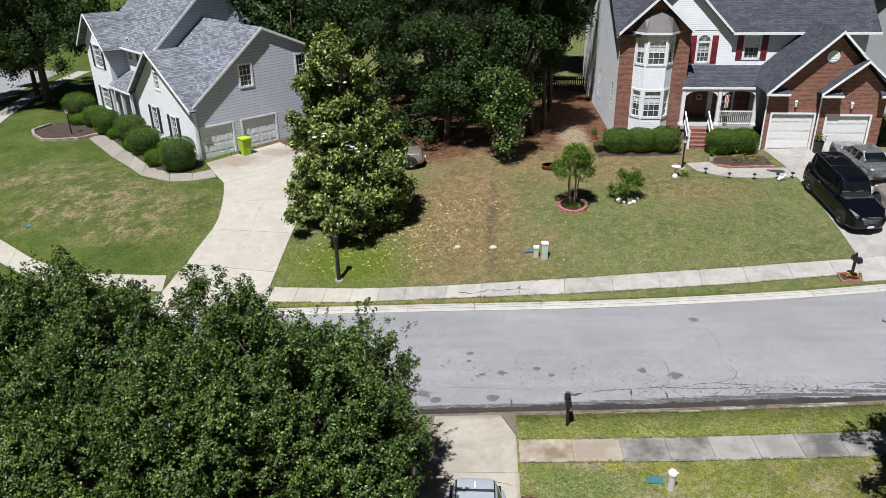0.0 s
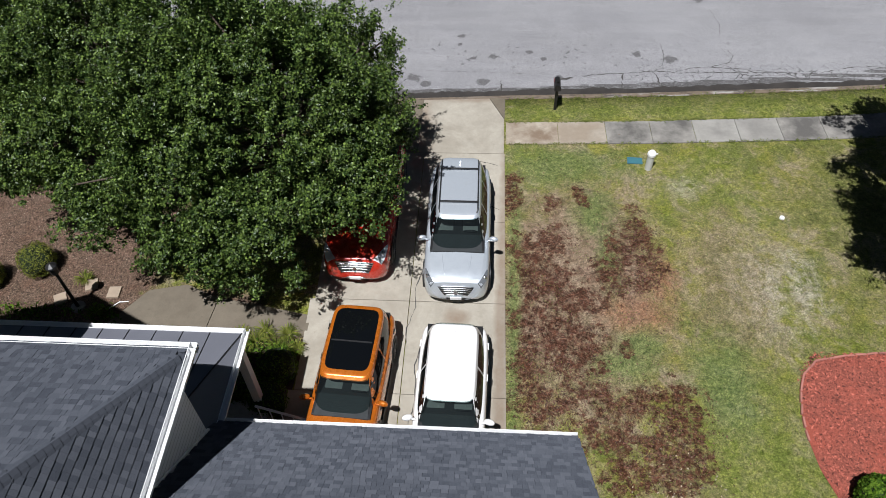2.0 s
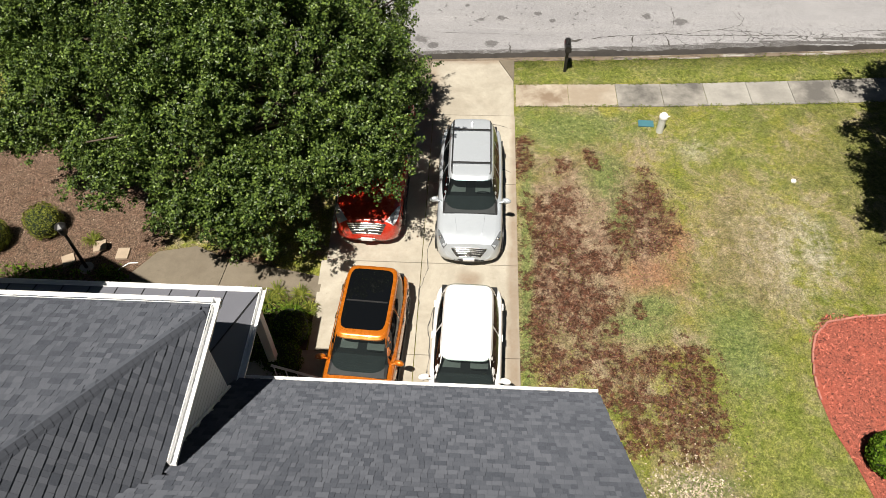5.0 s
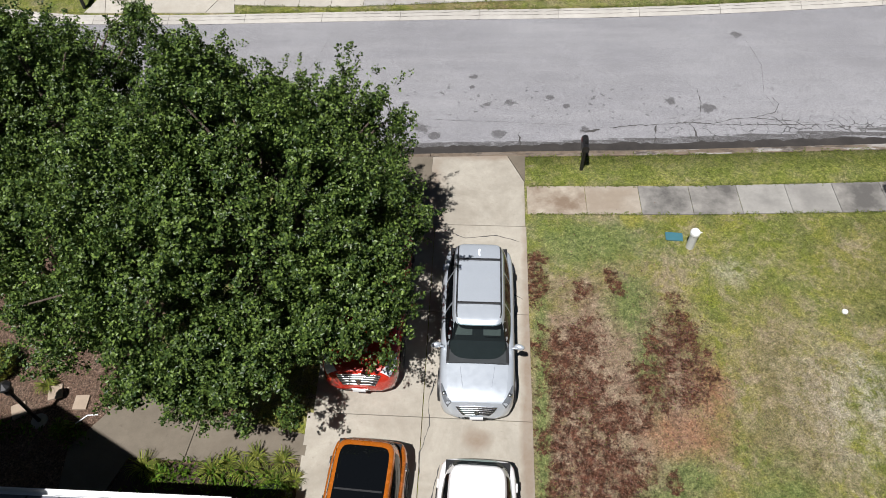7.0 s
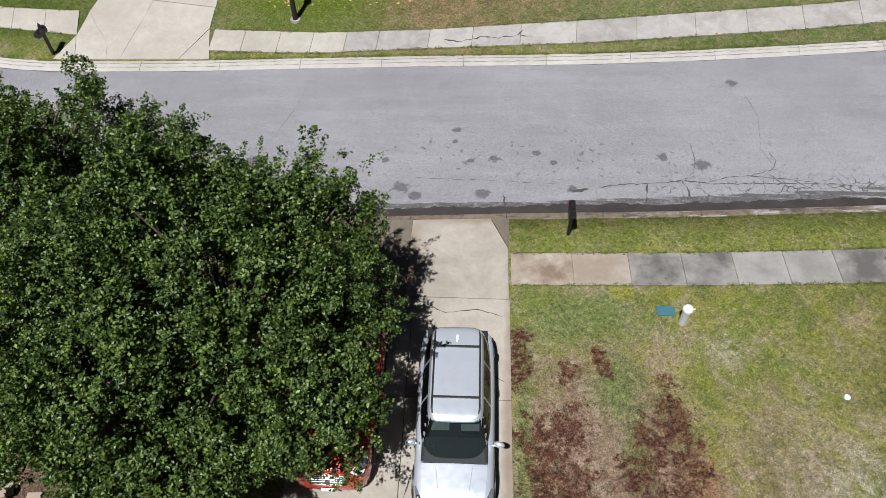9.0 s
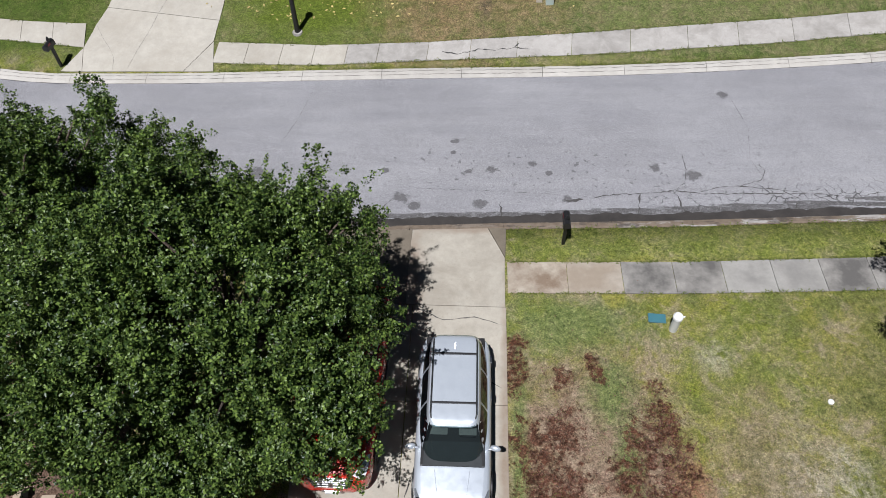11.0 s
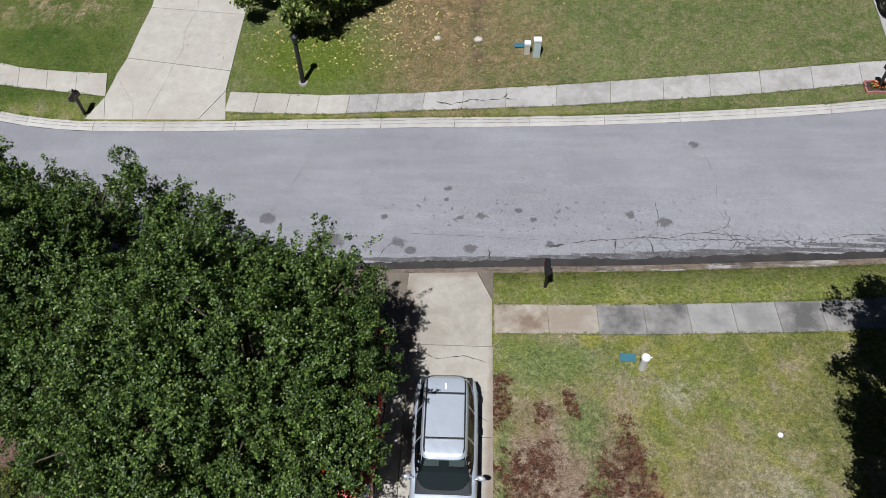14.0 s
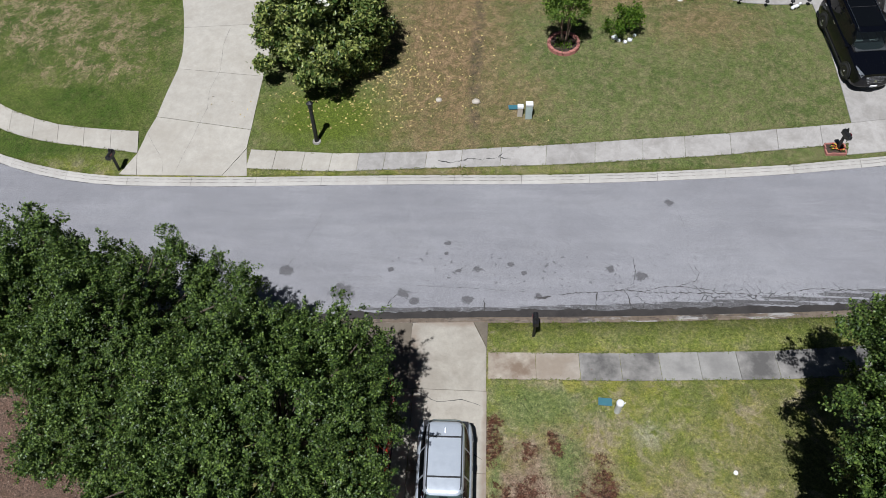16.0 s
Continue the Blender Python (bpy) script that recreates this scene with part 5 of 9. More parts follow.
def build_grey_house():
    h = grey_house
    side = Face((0, 0, 0), (1, 0, 0), (0, 1, 0))            # garage side, runs back
    front = Face((0, 0, 0), (0, 1, 0), (1, 0, 0))           # faces the lawn
    W, APEX, NE, FE = 9.2, (5.5, 8.0), 3.75, 6.45
    # gable wall with two doors and two windows: uneven eaves
    holes = [(0.12, 2.55, -0.2, 2.12), (3.3, 5.85, -0.2, 2.12), (3.55, 4.45, 4.35, 5.8), (7.95, 8.8, 4.45, 5.95)]
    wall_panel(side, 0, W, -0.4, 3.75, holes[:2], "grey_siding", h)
    bm = B()
    face_holes = holes[2:]
    # upper wall: columns between cut lines, clipped by the two roof slopes
    cuts = sorted({0.0, W, APEX[0], *[x for q in face_holes for x in q[:2]]})

    def top(a):
        return NE + (APEX[1] - NE) * a / APEX[0] if a <= APEX[0] else APEX[1] - (APEX[1] - FE) * (a - APEX[0]) / (W - APEX[0])
    for p, q in zip(cuts, cuts[1:]):
        hs = [x for x in face_holes if x[0] <= p and q <= x[1]]
        if hs:
            quad(bm, [side(p, 3.75), side(q, 3.75), side(q, hs[0][2]), side(p, hs[0][2])])
            quad(bm, [side(p, hs[0][3]), side(q, hs[0][3]), side(q, top(q)), side(p, top(p))])
        else:
            quad(bm, [side(p, 3.75), side(q, 3.75), side(q, top(q)), side(p, top(p) + 0.001)])
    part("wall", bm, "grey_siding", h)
    for q in holes[:2]:
        garage_door(side, *q, h, "grey_door")
    for q in face_holes:
        house_window(side, *q, h, 3, 4)
    # front of the garage wing with its cross gable
    V0, V1, GA = 0.0, 9.4, (5.4, 6.45)
    fh = [(3.0, 3.85, 0.9, 2.4), (6.1, 6.95, 0.9, 2.6), (4.8, 5.6, 4.0, 5.2)]
    wall_panel(front, 0.0, V1, -0.4, 3.3, fh[:2], "white_siding", h)
    bm = B()
    for p, q, b0, b1 in ((0.0, 4.8, 3.3, None), (5.6, 9.4, 3.3, None)):
        t = lambda a: GA[1] - (GA[1] - 3.45) * (GA[0] - a) / GA[0] if a < GA[0] else GA[1] - (GA[1] - 3.45) * (a - GA[0]) / (9.4 - GA[0])
        quad(bm, [front(p, b0), front(q, b0), front(q, t(q)), front(p, t(p))])
    quad(bm, [front(4.8, 3.3), front(5.6, 3.3), front(5.6, 4.0), front(4.8, 4.0)])
    quad(bm, [front(4.8, 5.2), front(5.6, 5.2), front(5.6, t(5.6)), front(5.4, GA[1]), front(4.8, t(4.8))])
    part("wall", bm, "white_siding", h)
    house_window(front, *fh[0], h, 3, 4, "dark_shutter")
    house_window(front, *fh[1], h, 3, 4, "dark_shutter")
    house_window(front, *fh[2], h, 3, 4, None, True)
    part("corner_board", box(B(), -0.03, 0.1, -0.03, 0.1, -0.4, 3.6), "white_trim", h)
    # two-storey body behind and to the left
    b0 = 1.4
    body = Face((b0, 9.4, 0), (0, 1, 0), (1, 0, 0))
    bh = [(1.1, 1.9, 4.9, 6.1), (3.3, 4.1, 4.9, 6.1), (2.3, 3.3, 0.2, 2.4), (0.6, 1.3, 0.9, 2.5)]
    wall_panel(body, -1.0, 4.8, -0.4, 6.25, bh, "white_siding", h)
    house_window(body, *bh[0], h, 3, 4, "dark_shutter")
    house_window(body, *bh[1], h, 3, 4, None, True)
    house_window(body, *bh[3], h, 2, 4)
    bm = B()
    bar(bm, body, *bh[2], 0.06, 0.11)
    part("front_door", bm, "red_door", h)
    wing = Face((0.0, 13.9, 0), (0, 1, 0), (1, 0, 0))
    wh = [(1.4, 3.0, 4.2, 5.9), (1.4, 3.0, 0.9, 2.6)]
    wall_panel(wing, 0, 4.6, -0.6, 6.0, wh, "white_siding", h, gable=(2.3, 8.0))
    for q in wh:
        house_window(wing, *q, h, 6, 4, "dark_shutter")
    wside = Face((0.0, 13.9, 0), (1, 0, 0), (0, 1, 0))
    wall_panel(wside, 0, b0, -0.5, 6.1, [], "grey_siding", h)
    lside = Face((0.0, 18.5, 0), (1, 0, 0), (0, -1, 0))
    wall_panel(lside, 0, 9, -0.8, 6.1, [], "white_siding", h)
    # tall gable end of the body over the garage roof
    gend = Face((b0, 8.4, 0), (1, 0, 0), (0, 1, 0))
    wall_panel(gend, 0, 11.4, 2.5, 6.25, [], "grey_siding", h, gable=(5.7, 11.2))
    # roofs
    m = "grey_far_shingle"
    o = 0.14
    sl1 = (APEX[1] - NE) / APEX[0]
    roof_plane([(0.0, -o, NE), (5.5, -o, 8.05), (5.5, 8.4, 8.05), (0.0, 8.4, NE)], m, h, (0, 1, 0))
    sl2 = (APEX[1] - FE) / (W - APEX[0])
    roof_plane([(5.5, -o, 8.05), (9.8, -o, FE - 0.6 * sl2), (9.8, 8.4, FE - 0.6 * sl2), (5.5, 8.4, 8.05)], m, h, (0, 1, 0))
    # cross gable of the wing
    for sg in (-1, 1):
        w_ = 5.75 if sg < 0 else 4.4
        zl = 6.6 - 3.0 * w_ / (5.4 if sg < 0 else 4.0)
        roof_plane([(-0.45, 5.4, 6.6), (-0.45, 5.4 + sg * w_, zl), (max(0.02, (zl - NE) / sl1 + 0.3), 5.4 + sg * w_, zl), (3.9, 5.4, 6.6)], m, h, (1, 0, 0), 0.1)
        fascia((-0.46, 5.4 + sg * w_, zl), (-0.46, 5.4, 6.6), h, 0.22)
    # body roof: ridge runs along the front
    for (u0, z0), (u1, z1) in (((b0 - 0.5, 5.85), (7.1, 11.3)), ((12.9, 5.85), (7.1, 11.3))):
        roof_plane([(u0, 8.0, z0), (u1, 8.0, z1), (u1, 19.0, z1), (u0, 19.0, z0)], m, h, (0, 1, 0))
    fascia((b0 - 0.55, 7.98, 5.85), (7.1, 7.98, 11.3), h, 0.25)
    fascia((12.9, 7.98, 5.85), (7.1, 7.98, 11.3), h, 0.25)
    fascia((b0 - 0.56, 8.0, 5.88), (b0 - 0.56, 13.6, 5.88), h, 0.16, 0.1, "gutter")
    # left wing gable roof
    for sg in (-1, 1):
        roof_plane([(-0.5, 16.2, 8.25), (-0.5, 16.2 + sg * 2.85, 5.75), (5.5, 16.2 + sg * 2.85, 5.75), (6.0, 16.2, 8.25)], m, h, (1, 0, 0), 0.1)
        fascia((-0.51, 16.2 + sg * 2.85, 5.75), (-0.51, 16.2, 8.25), h, 0.22)
    fascia((-0.1, -o - 0.02, NE - 0.1), (5.5, -o - 0.02, 8.05), h, 0.22)
    fascia((9.8, -o - 0.02, FE - 0.6 * sl2), (5.5, -o - 0.02, 8.05), h, 0.22)
    # entry porch
    roof_plane([(-0.5, 9.5, 3.15), (-0.5, 13.9, 3.15), (b0, 13.9, 4.1), (b0, 9.5, 4.1)], m, h, (0, 1, 0), 0.1)
    fascia((-0.52, 9.4, 3.15), (-0.52, 14.0, 3.15), h, 0.2)
    for v in (9.8, 11.6, 13.6):
        part("porch_post", box(B(), -0.4, -0.22, v - 0.1, v + 0.1, -0.4, 3.0), "white_trim", h)
    part("porch_floor", box(B(), -0.5, b0, 9.42, 13.88, -0.6, 0.12), "walk_concrete", h)
    # chimney, white
    part("chimney", box(B(), 9.4, 10.3, 10.0, 11.2, 5, 12.2, 0.02), "white_siding", h)
    part("downspout", tube(B(), [(-0.06, 0.06, 3.4), (-0.06, 0.06, 0)], [0.04, 0.04], 6), "white_trim", h)


build_grey_house()

# ---- the brick and white house across the street ----
brick_house = thing("house", pose(18.95, 41.7, 3.38, 0, 0, -1.7), "two-storey brick and white-sided house with red shutters and porch", "house")


def build_brick_house():
    h = brick_house
    X = (1, 0, 0)
    IN = (0, 1, 0)
    # first garage bay
    g1 = Face((-0.35, 0, 0), X, IN)
    wall_panel(g1, 0, 3.35, -0.3, 3.55, [(0.38, 2.80, -0.3, 2.12)], "brick_wall", h)
    bm = B()
    pk = 6.75
    quad(bm, [g1(0, 3.55), g1(6.6, 3.55), g1(3.45, pk)])
    ob = part("wall", bm, "brick_wall", h)
    grid_uv(ob.data, Vector(X), Vector((0, 0, 1)))
    garage_door(g1, 0.38, 2.80, -0.05, 2.12, h)
    # second bay stands forward
    g2 = Face((2.6, -0.35, 0), X, IN)
    wall_panel(g2, 0, 3.65, -0.3, 3.5, [(0.5, 2.92, -0.3, 2.12)], "brick_wall", h, gable=(2.05, 5.2))
    garage_door(g2, 0.5, 2.92, -0.05, 2.12, h)
    sd = Face((6.25, -0.35, 0), (0, 1, 0), (-1, 0, 0))
    wall_panel(sd, 0, 8, -0.5, 3.5, [], "white_siding", h)
    for f, a0, a1 in ((g1, 0.25, 2.95), (g2, 0.35, 3.05)):
        bm = B()
        k = a0
        while k < a1:
            bar(bm, f, k, k + 0.062, 2.25, 2.47, -0.02, 0.05)
            k += 0.075
        part("soldier_course", bm, "edging_brick", h)
    # louvre
    bm = B()
    n = 20
    c = g1(3.25, 5.55, -0.03)
    ring = [(0.27, -0.05), (0.36, -0.03), (0.36, 0.02)]
    for i in range(n):
        a, b = math.tau * i / n, math.tau * (i + 1) / n
        quad(bm, [c + Vector((math.cos(t) * r, d, math.sin(t) * r)) for t, r, d in ((a, 0.36, 0), (b, 0.36, 0), (b, 0.27, -0.03), (a, 0.27, -0.03))])
        quad(bm, [c + Vector((math.cos(t) * r, d, math.sin(t) * r)) for t, r, d in ((a, 0.27, -0.03), (b, 0.27, -0.03), (b, 0.25, 0.02), (a, 0.25, 0.02))])
    quad(bm, [c + Vector((math.cos(math.tau * i / n) * 0.26, 0.0, math.sin(math.tau * i / n) * 0.26)) for i in range(n)])
    for i in range(5):
        w = math.sqrt(max(0, 0.25 ** 2 - (-0.2 + i * 0.1) ** 2))
        quad(bm, [c + Vector((x, y, -0.2 + i * 0.1 + z)) for x, y, z in ((-w, -0.03, -0.04), (w, -0.03, -0.04), (w, 0, 0.04), (-w, 0, 0.04))])
    part("gable_vent", bm, "white_trim", h)
    # coach lamps
    for f, a in ((g1, 1.6), (g2, 1.72)):
        bm = tube(B(), [f(a, 2.62, -0.12), f(a, 2.92, -0.12)], [0.06, 0.08], 6)
        tube(bm, [f(a, 2.92, -0.12), f(a, 3.02, -0.12)], [0.1, 0.02], 6)
        bar(bm, f, a - 0.03, a + 0.03, 2.7, 2.85, -0.1, 0)
        part("wall_lamp", bm, "white_trim", h)
    # main wall, two storeys
    main = Face((-4.7, 4.2, 0), X, IN)
    mh = [(3.72, 4.65, 4.72, 6.15), (0.78, 1.55, 4.5, 5.75), (0.85, 1.75, 0.85, 2.95), (2.55, 3.45, 1.05, 2.75)]
    wall_panel(main, 0, 11.2, 4.2, 6.6, mh[:2], "white_siding", h)
    wall_panel(main, 4.55, 11.2, 0, 4.2, [], "white_siding", h)
    wall_panel(main, 0, 4.55, 0, 4.2, mh[2:], "brick_wall", h)
    house_window(main, *mh[0], h, 3, 4, "red_shutter", blind=0.5)
    house_window(main, *mh[1], h, 3, 4, "red_shutter", True, blind=0.4)
    house_window(main, *mh[3], h, 3, 4)
    bm = B()
    bar(bm, main, *mh[2], 0.05, 0.1)
    bar(bm, main, 1.0, 1.6, 2.3, 2.7, 0.03, 0.05)
    d = part("front_door", bm, "red_door", h)
    part("sidelight", (lambda b_: (bar(b_, main, 1.85, 2.15, 0.85, 2.9, -0.03, 0.0), b_)[1])(B()), "white_trim", d)
    part("wreath", (lambda b_: (tube(b_, [main(1.3 + 0.17 * math.cos(t), 2.2 + 0.17 * math.sin(t), 0.02) for t in [math.tau * i / 12 for i in range(13)]], [0.03] * 13, 6), b_)[1])(B()), "white_trim", d)
    # the brick wing and its bay
    wg = Face((-9.03, 2.8, 0), X, IN)
    wall_panel(wg, 0, 0.95, -0.7, 6.6, [], "brick_wall", h)
    wall_panel(wg, 3.36, 4.33, -0.7, 6.6, [], "brick_wall", h)
    bm = B()
    quad(bm, [wg(0, 6.6), wg(4.33, 6.6), wg(2.17, 8.5)])
    ob = part("wall", bm, "brick_wall", h)
    grid_uv(ob.data, Vector(X), Vector((0, 0, 1)))
    wr = Face((-4.7, 2.8, 0), (0, 1, 0), (-1, 0, 0))
    wall_panel(wr, 0, 1.4, 0, 6.6, [], "brick_wall", h)
    bl, bf = [(-8.1, 2.8), (-7.48, 2.05), (-6.2, 2.05), (-5.66, 2.8)], [(0.16, 0.82), (0.12, 0.95), (0.12, 0.80)]
    for (p, q), (w0, w1) in zip(zip(bl, bl[1:]), bf):
        al = Vector((q[0] - p[0], q[1] - p[1], 0))
        f = Face((*p, 0), al, Vector((-al.y, al.x, 0)))
        L = al.length
        hs = [(w0, min(L - 0.1, w1 if L < 1 else L - 0.12), 1.35, 3.05), (w0, min(L - 0.1, w1 if L < 1 else L - 0.12), 4.7, 6.2)]
        wall_panel(f, 0, L, -0.5, 6.65, hs, "white_siding", h, "bay_wall")
        for q_ in hs:
            house_window(f, *q_, h, 3 if L > 1 else 2, 4, blind=0.45)
    bt = [(x, y - 0.12 if y < 2.5 else y, 6.68) for x, y in [(-8.45, 2.78), (-7.62, 1.95), (-6.06, 1.95), (-5.35, 2.78)]]
    bk = [(-7.75, 2.78, 7.85), (-7.25, 2.7, 7.9), (-6.4, 2.7, 7.9), (-5.95, 2.78, 7.85)]
    for i in range(3):
        roof_plane([bt[i], bt[i + 1], bk[i + 1], bk[i]], "bay_metal", h, X, 0.04, "bay_roof")
    bm = B()
    slab(bm, bt, (0, 0, -0.14))
    part("bay_cornice", bm, "white_trim", h)
    # left flank
    fl = Face((-9.03, 2.8, 0), (-0.052, 1, 0), (-1, 0, 0))
    fl.d = Vector((1, 0, 0))
    flh = [(1.4, 2.1, 1.3, 3.1), (6.8, 7.5, 1.0, 3.0)]
    wall_panel(fl, 0, 16, -0.6, 6.5, flh, "white_siding", h, gable=(6.6, 10.6))
    for q in flh:
        house_window(fl, *q, h, 2, 4, deep=0.15)
    # roofs
    m = "dark_far_shingle"
    roof_plane([(-1.9, 3.75, 6.35), (7.05, 3.75, 6.35), (7.05, 9.3, 10.9), (-5.2, 9.3, 10.9), (-5.2, 8.0, 9.83)], m, h, X)
    roof_plane([(-9.3, 2.45, 6.45), (-6.85, 2.45, 6.45), (-5.2, 9.3, 10.9), (-9.65, 9.3, 10.9)], m, h, X)
    roof_plane([(-10.2, 19.2, 6.35), (7.05, 19.2, 6.35), (7.05, 9.3, 10.9), (-9.65, 9.3, 10.9)], m, h, X)
    fascia((-9.3, 2.5, 6.42), (-9.65, 9.3, 10.87), h, 0.2, 0.06, "rake_board")
    fascia((7.05, 3.7, 6.38), (-1.9, 3.7, 6.38), h, 0.18, 0.1, "gutter")
    for sg in (-1, 1):
        roof_plane([(-6.86, 2.3, 8.78), (-6.86 + sg * 2.35, 2.3, 6.6), (-6.86 + sg * 2.35, 4.2, 6.6), (-6.86, 7.0, 8.78)], m, h, IN, 0.1)
        fascia((-6.86 + sg * 2.35, 2.28, 6.6), (-6.86, 2.28, 8.78), h, 0.24)
    # small gable over the arched window
    bm = B()
    quad(bm, [main(-3.4, 6.5, -0.02), main(2.75, 6.5, -0.02), main(-0.45, 9.7, -0.02)])
    part("wall", bm, "white_siding", h)
    for sg, w in ((-1, 3.35), (1, 3.35)):
        roof_plane([(-5.2, 3.85, 9.83), (-5.2 + sg * w, 3.85, 6.45), (-5.2 + sg * w, 4.4, 6.45), (-5.2, 8.1, 9.83)], m, h, IN, 0.1)
        fascia((-5.2 + sg * w, 3.83, 6.45), (-5.2, 3.83, 9.83), h, 0.24)
    # garage gables
    for sg in (-1, 1):
        roof_plane([(3.1, -0.4, 7.05), (3.1 + sg * 3.7, -0.4, 3.45), (3.1 + sg * 3.7, 5.0, 3.45), (3.1, 6.0, 7.05)], m, h, IN, 0.1)
        fascia((3.1 + sg * 3.7, -0.42, 3.45), (3.1, -0.42, 7.05), h, 0.22)
        roof_plane([(4.65, -0.8, 5.45), (4.65 + sg * 2.3, -0.8, 3.5), (4.65 + sg * 2.3, 1.6, 3.5), (4.65, 1.6, 5.45)], m, h, IN, 0.1)
        fascia((4.65 + sg * 2.3, -0.82, 3.5), (4.65, -0.82, 5.45), h, 0.2)
    for x0, x1, y in ((-0.65, 0.75, -0.38), (2.35, 3.6, -0.8), (5.7, 6.95, -0.8)):
        roof_plane([(x0, y - 0.1, 3.42), (x1, y - 0.1, 3.42), (x1, y + 0.4, 3.7), (x0, y + 0.4, 3.7)], m, h, X, 0.05, "roof_return")
        fascia((x1, y - 0.12, 3.42), (x0, y - 0.12, 3.42), h, 0.16)
    for x, y in ((2.55, -0.4), (-0.42, -0.05)):
        part("downspout", tube(B(), [(x - 0.1, y - 0.25, 3.35), (x, y - 0.03, 3.0), (x, y - 0.03, -0.1)], [0.045] * 3, 6), "white_trim", h)
    # porch
    roof_plane([(-5.0, 1.95, 3.3), (-0.1, 1.95, 3.3), (0.6, 4.2, 4.3), (-4.75, 4.2, 4.3)], m, h, X, 0.08, "porch_roof")
    fascia((-0.1, 1.93, 3.3), (-5.05, 1.93, 3.3), h, 0.16)
    fr = Face((-5.0, 2.02, 0), X, IN)
    nseg = 10
    for p0, p1 in ((0.25, 2.2), (2.5, 4.55)):
        bm = B()
        for i in range(nseg):
            t0, t1 = i / nseg, (i + 1) / nseg
            lo = lambda t: 2.75 + 0.32 * math.sqrt(max(0, 1 - (2 * t - 1) ** 2))
            quad(bm, [fr(p0 + (p1 - p0) * t0, lo(t0)), fr(p0 + (p1 - p0) * t1, lo(t1)), fr(p0 + (p1 - p0) * t1, 3.22), fr(p0 + (p1 - p0) * t0, 3.22)])
            quad(bm, [fr(p0 + (p1 - p0) * t0, lo(t0)), fr(p0 + (p1 - p0) * t1, lo(t1)), fr(p0 + (p1 - p0) * t1, lo(t1), 0.15), fr(p0 + (p1 - p0) * t0, lo(t0), 0.15)])
        part("arch_beam", bm, "white_trim", h)
    for a in (0.12, 2.35, 4.62):
        bm = B()
        bar(bm, fr, a - 0.11, a + 0.11, 0.85, 3.22, -0.02, 0.2)
        bar(bm, fr, a - 0.15, a + 0.15, 0.85, 1.0, -0.06, 0.24)
        part("column", bm, "white_trim", h)
    part("porch_floor", box(B(), -4.9, -0.35, 1.95, 4.2, 0.62, 0.85), "walk_concrete", h)
    part("porch_wall", box(B(), -4.9, -0.35, 2.05, 4.2, -0.5, 0.62), "brick_wall", h)
    bm = B()
    bar(bm, fr, 2.45, 4.55, 1.72, 1.8, 0.04, 0.12)
    bar(bm, fr, 2.45, 4.55, 0.95, 1.0, 0.05, 0.11)
    rail = part("porch_rail", bm, "white_trim", h)
    for i in range(17):
        bm = B()
        a = 2.52 + i * 0.123
        bar(bm, fr, a, a + 0.035, 1.0, 1.72, 0.06, 0.1)
        part("baluster", bm, "white_trim", rail)
    for i in range(5):
        y = 1.95 - i * 0.32
        z = 0.68 - i * 0.175
        part("step", box(B(), -4.55, -3.35, y - 0.34, y, -0.6, z, 0.01), "step_brick", h)
        part("tread", box(B(), -4.58, -3.32, y - 0.36, y, z, z + 0.04, 0.008), "step_brick", h)
    for x in (-4.68, -3.22):
        bm = B()
        slab(bm, [(x - 0.04, 1.95, 1.8), (x - 0.04, 0.3, 0.85), (x + 0.04, 0.3, 0.85), (x + 0.04, 1.95, 1.8)], (0, 0, -0.1))
        slab(bm, [(x - 0.03, 1.95, 1.2), (x - 0.03, 0.3, 0.25), (x + 0.03, 0.3, 0.25), (x + 0.03, 1.95, 1.2)], (0, 0, -0.07))
        box(bm, x - 0.07, x + 0.07, 0.22, 0.36, -0.5, 1.0)
        for i in range(9):
            y = 0.45 + i * 0.165
            z = 0.25 + (y - 0.3) * 0.575
            box(bm, x - 0.018, x + 0.018, y, y + 0.035, z, z + 0.6)
        part("stair_rail", bm, "white_trim", h)
    # flag on its staff at a column
    part("flag_staff", tube(B(), [fr(2.35, 2.2, -0.05), fr(2.75, 3.05, -0.75)], [0.012, 0.012], 6), "white_trim", h)
    flag = new("flag")
    flag.parent = h
    flag.empty_display_size = 0.2
    for i in range(6):
        cloth = B()
        a0, a1 = 2.52 + i * 0.04, 2.56 + i * 0.04
        rows_ = [[cloth.verts.new(fr(a, 2.98 - 0.16 * j, -0.62 + 0.03 * math.sin(i * 1.7 + j * 1.1))) for j in range(6)] for a in (a0, a1)]
        for j in range(5):
            cloth.faces.new((rows_[0][j], rows_[1][j], rows_[1][j + 1], rows_[0][j + 1]))
        part("stripe", cloth, "flower_red" if i % 2 else "white_trim", flag)


build_brick_house()

# neighbour's white wall at the edge
white_house = thing("house", pose(28.6, 43.0, 3.5, 0, 0, -4), "white-sided house at the end of the brick house", "house")
_f = Face((0, 0, 0), (0, 1, 0), (1, 0, 0))
wall_panel(_f, 0, 14, -0.5, 6.6, [], "white_siding", white_house, gable=(7, 10))
_f = Face((0, 0, 0), (1, 0, 0), (0, 1, 0))
wall_panel(_f, 0, 12, -0.5, 6.6, [(2, 3, 1, 2.6), (2, 3, 4.2, 5.7)], "white_siding", white_house)
roof_plane([(-0.4, -0.4, 6.4), (12.4, -0.4, 6.4), (12.4, 7, 10.3), (-0.4, 7, 10.3)], "dark_far_shingle", white_house, (1, 0, 0))
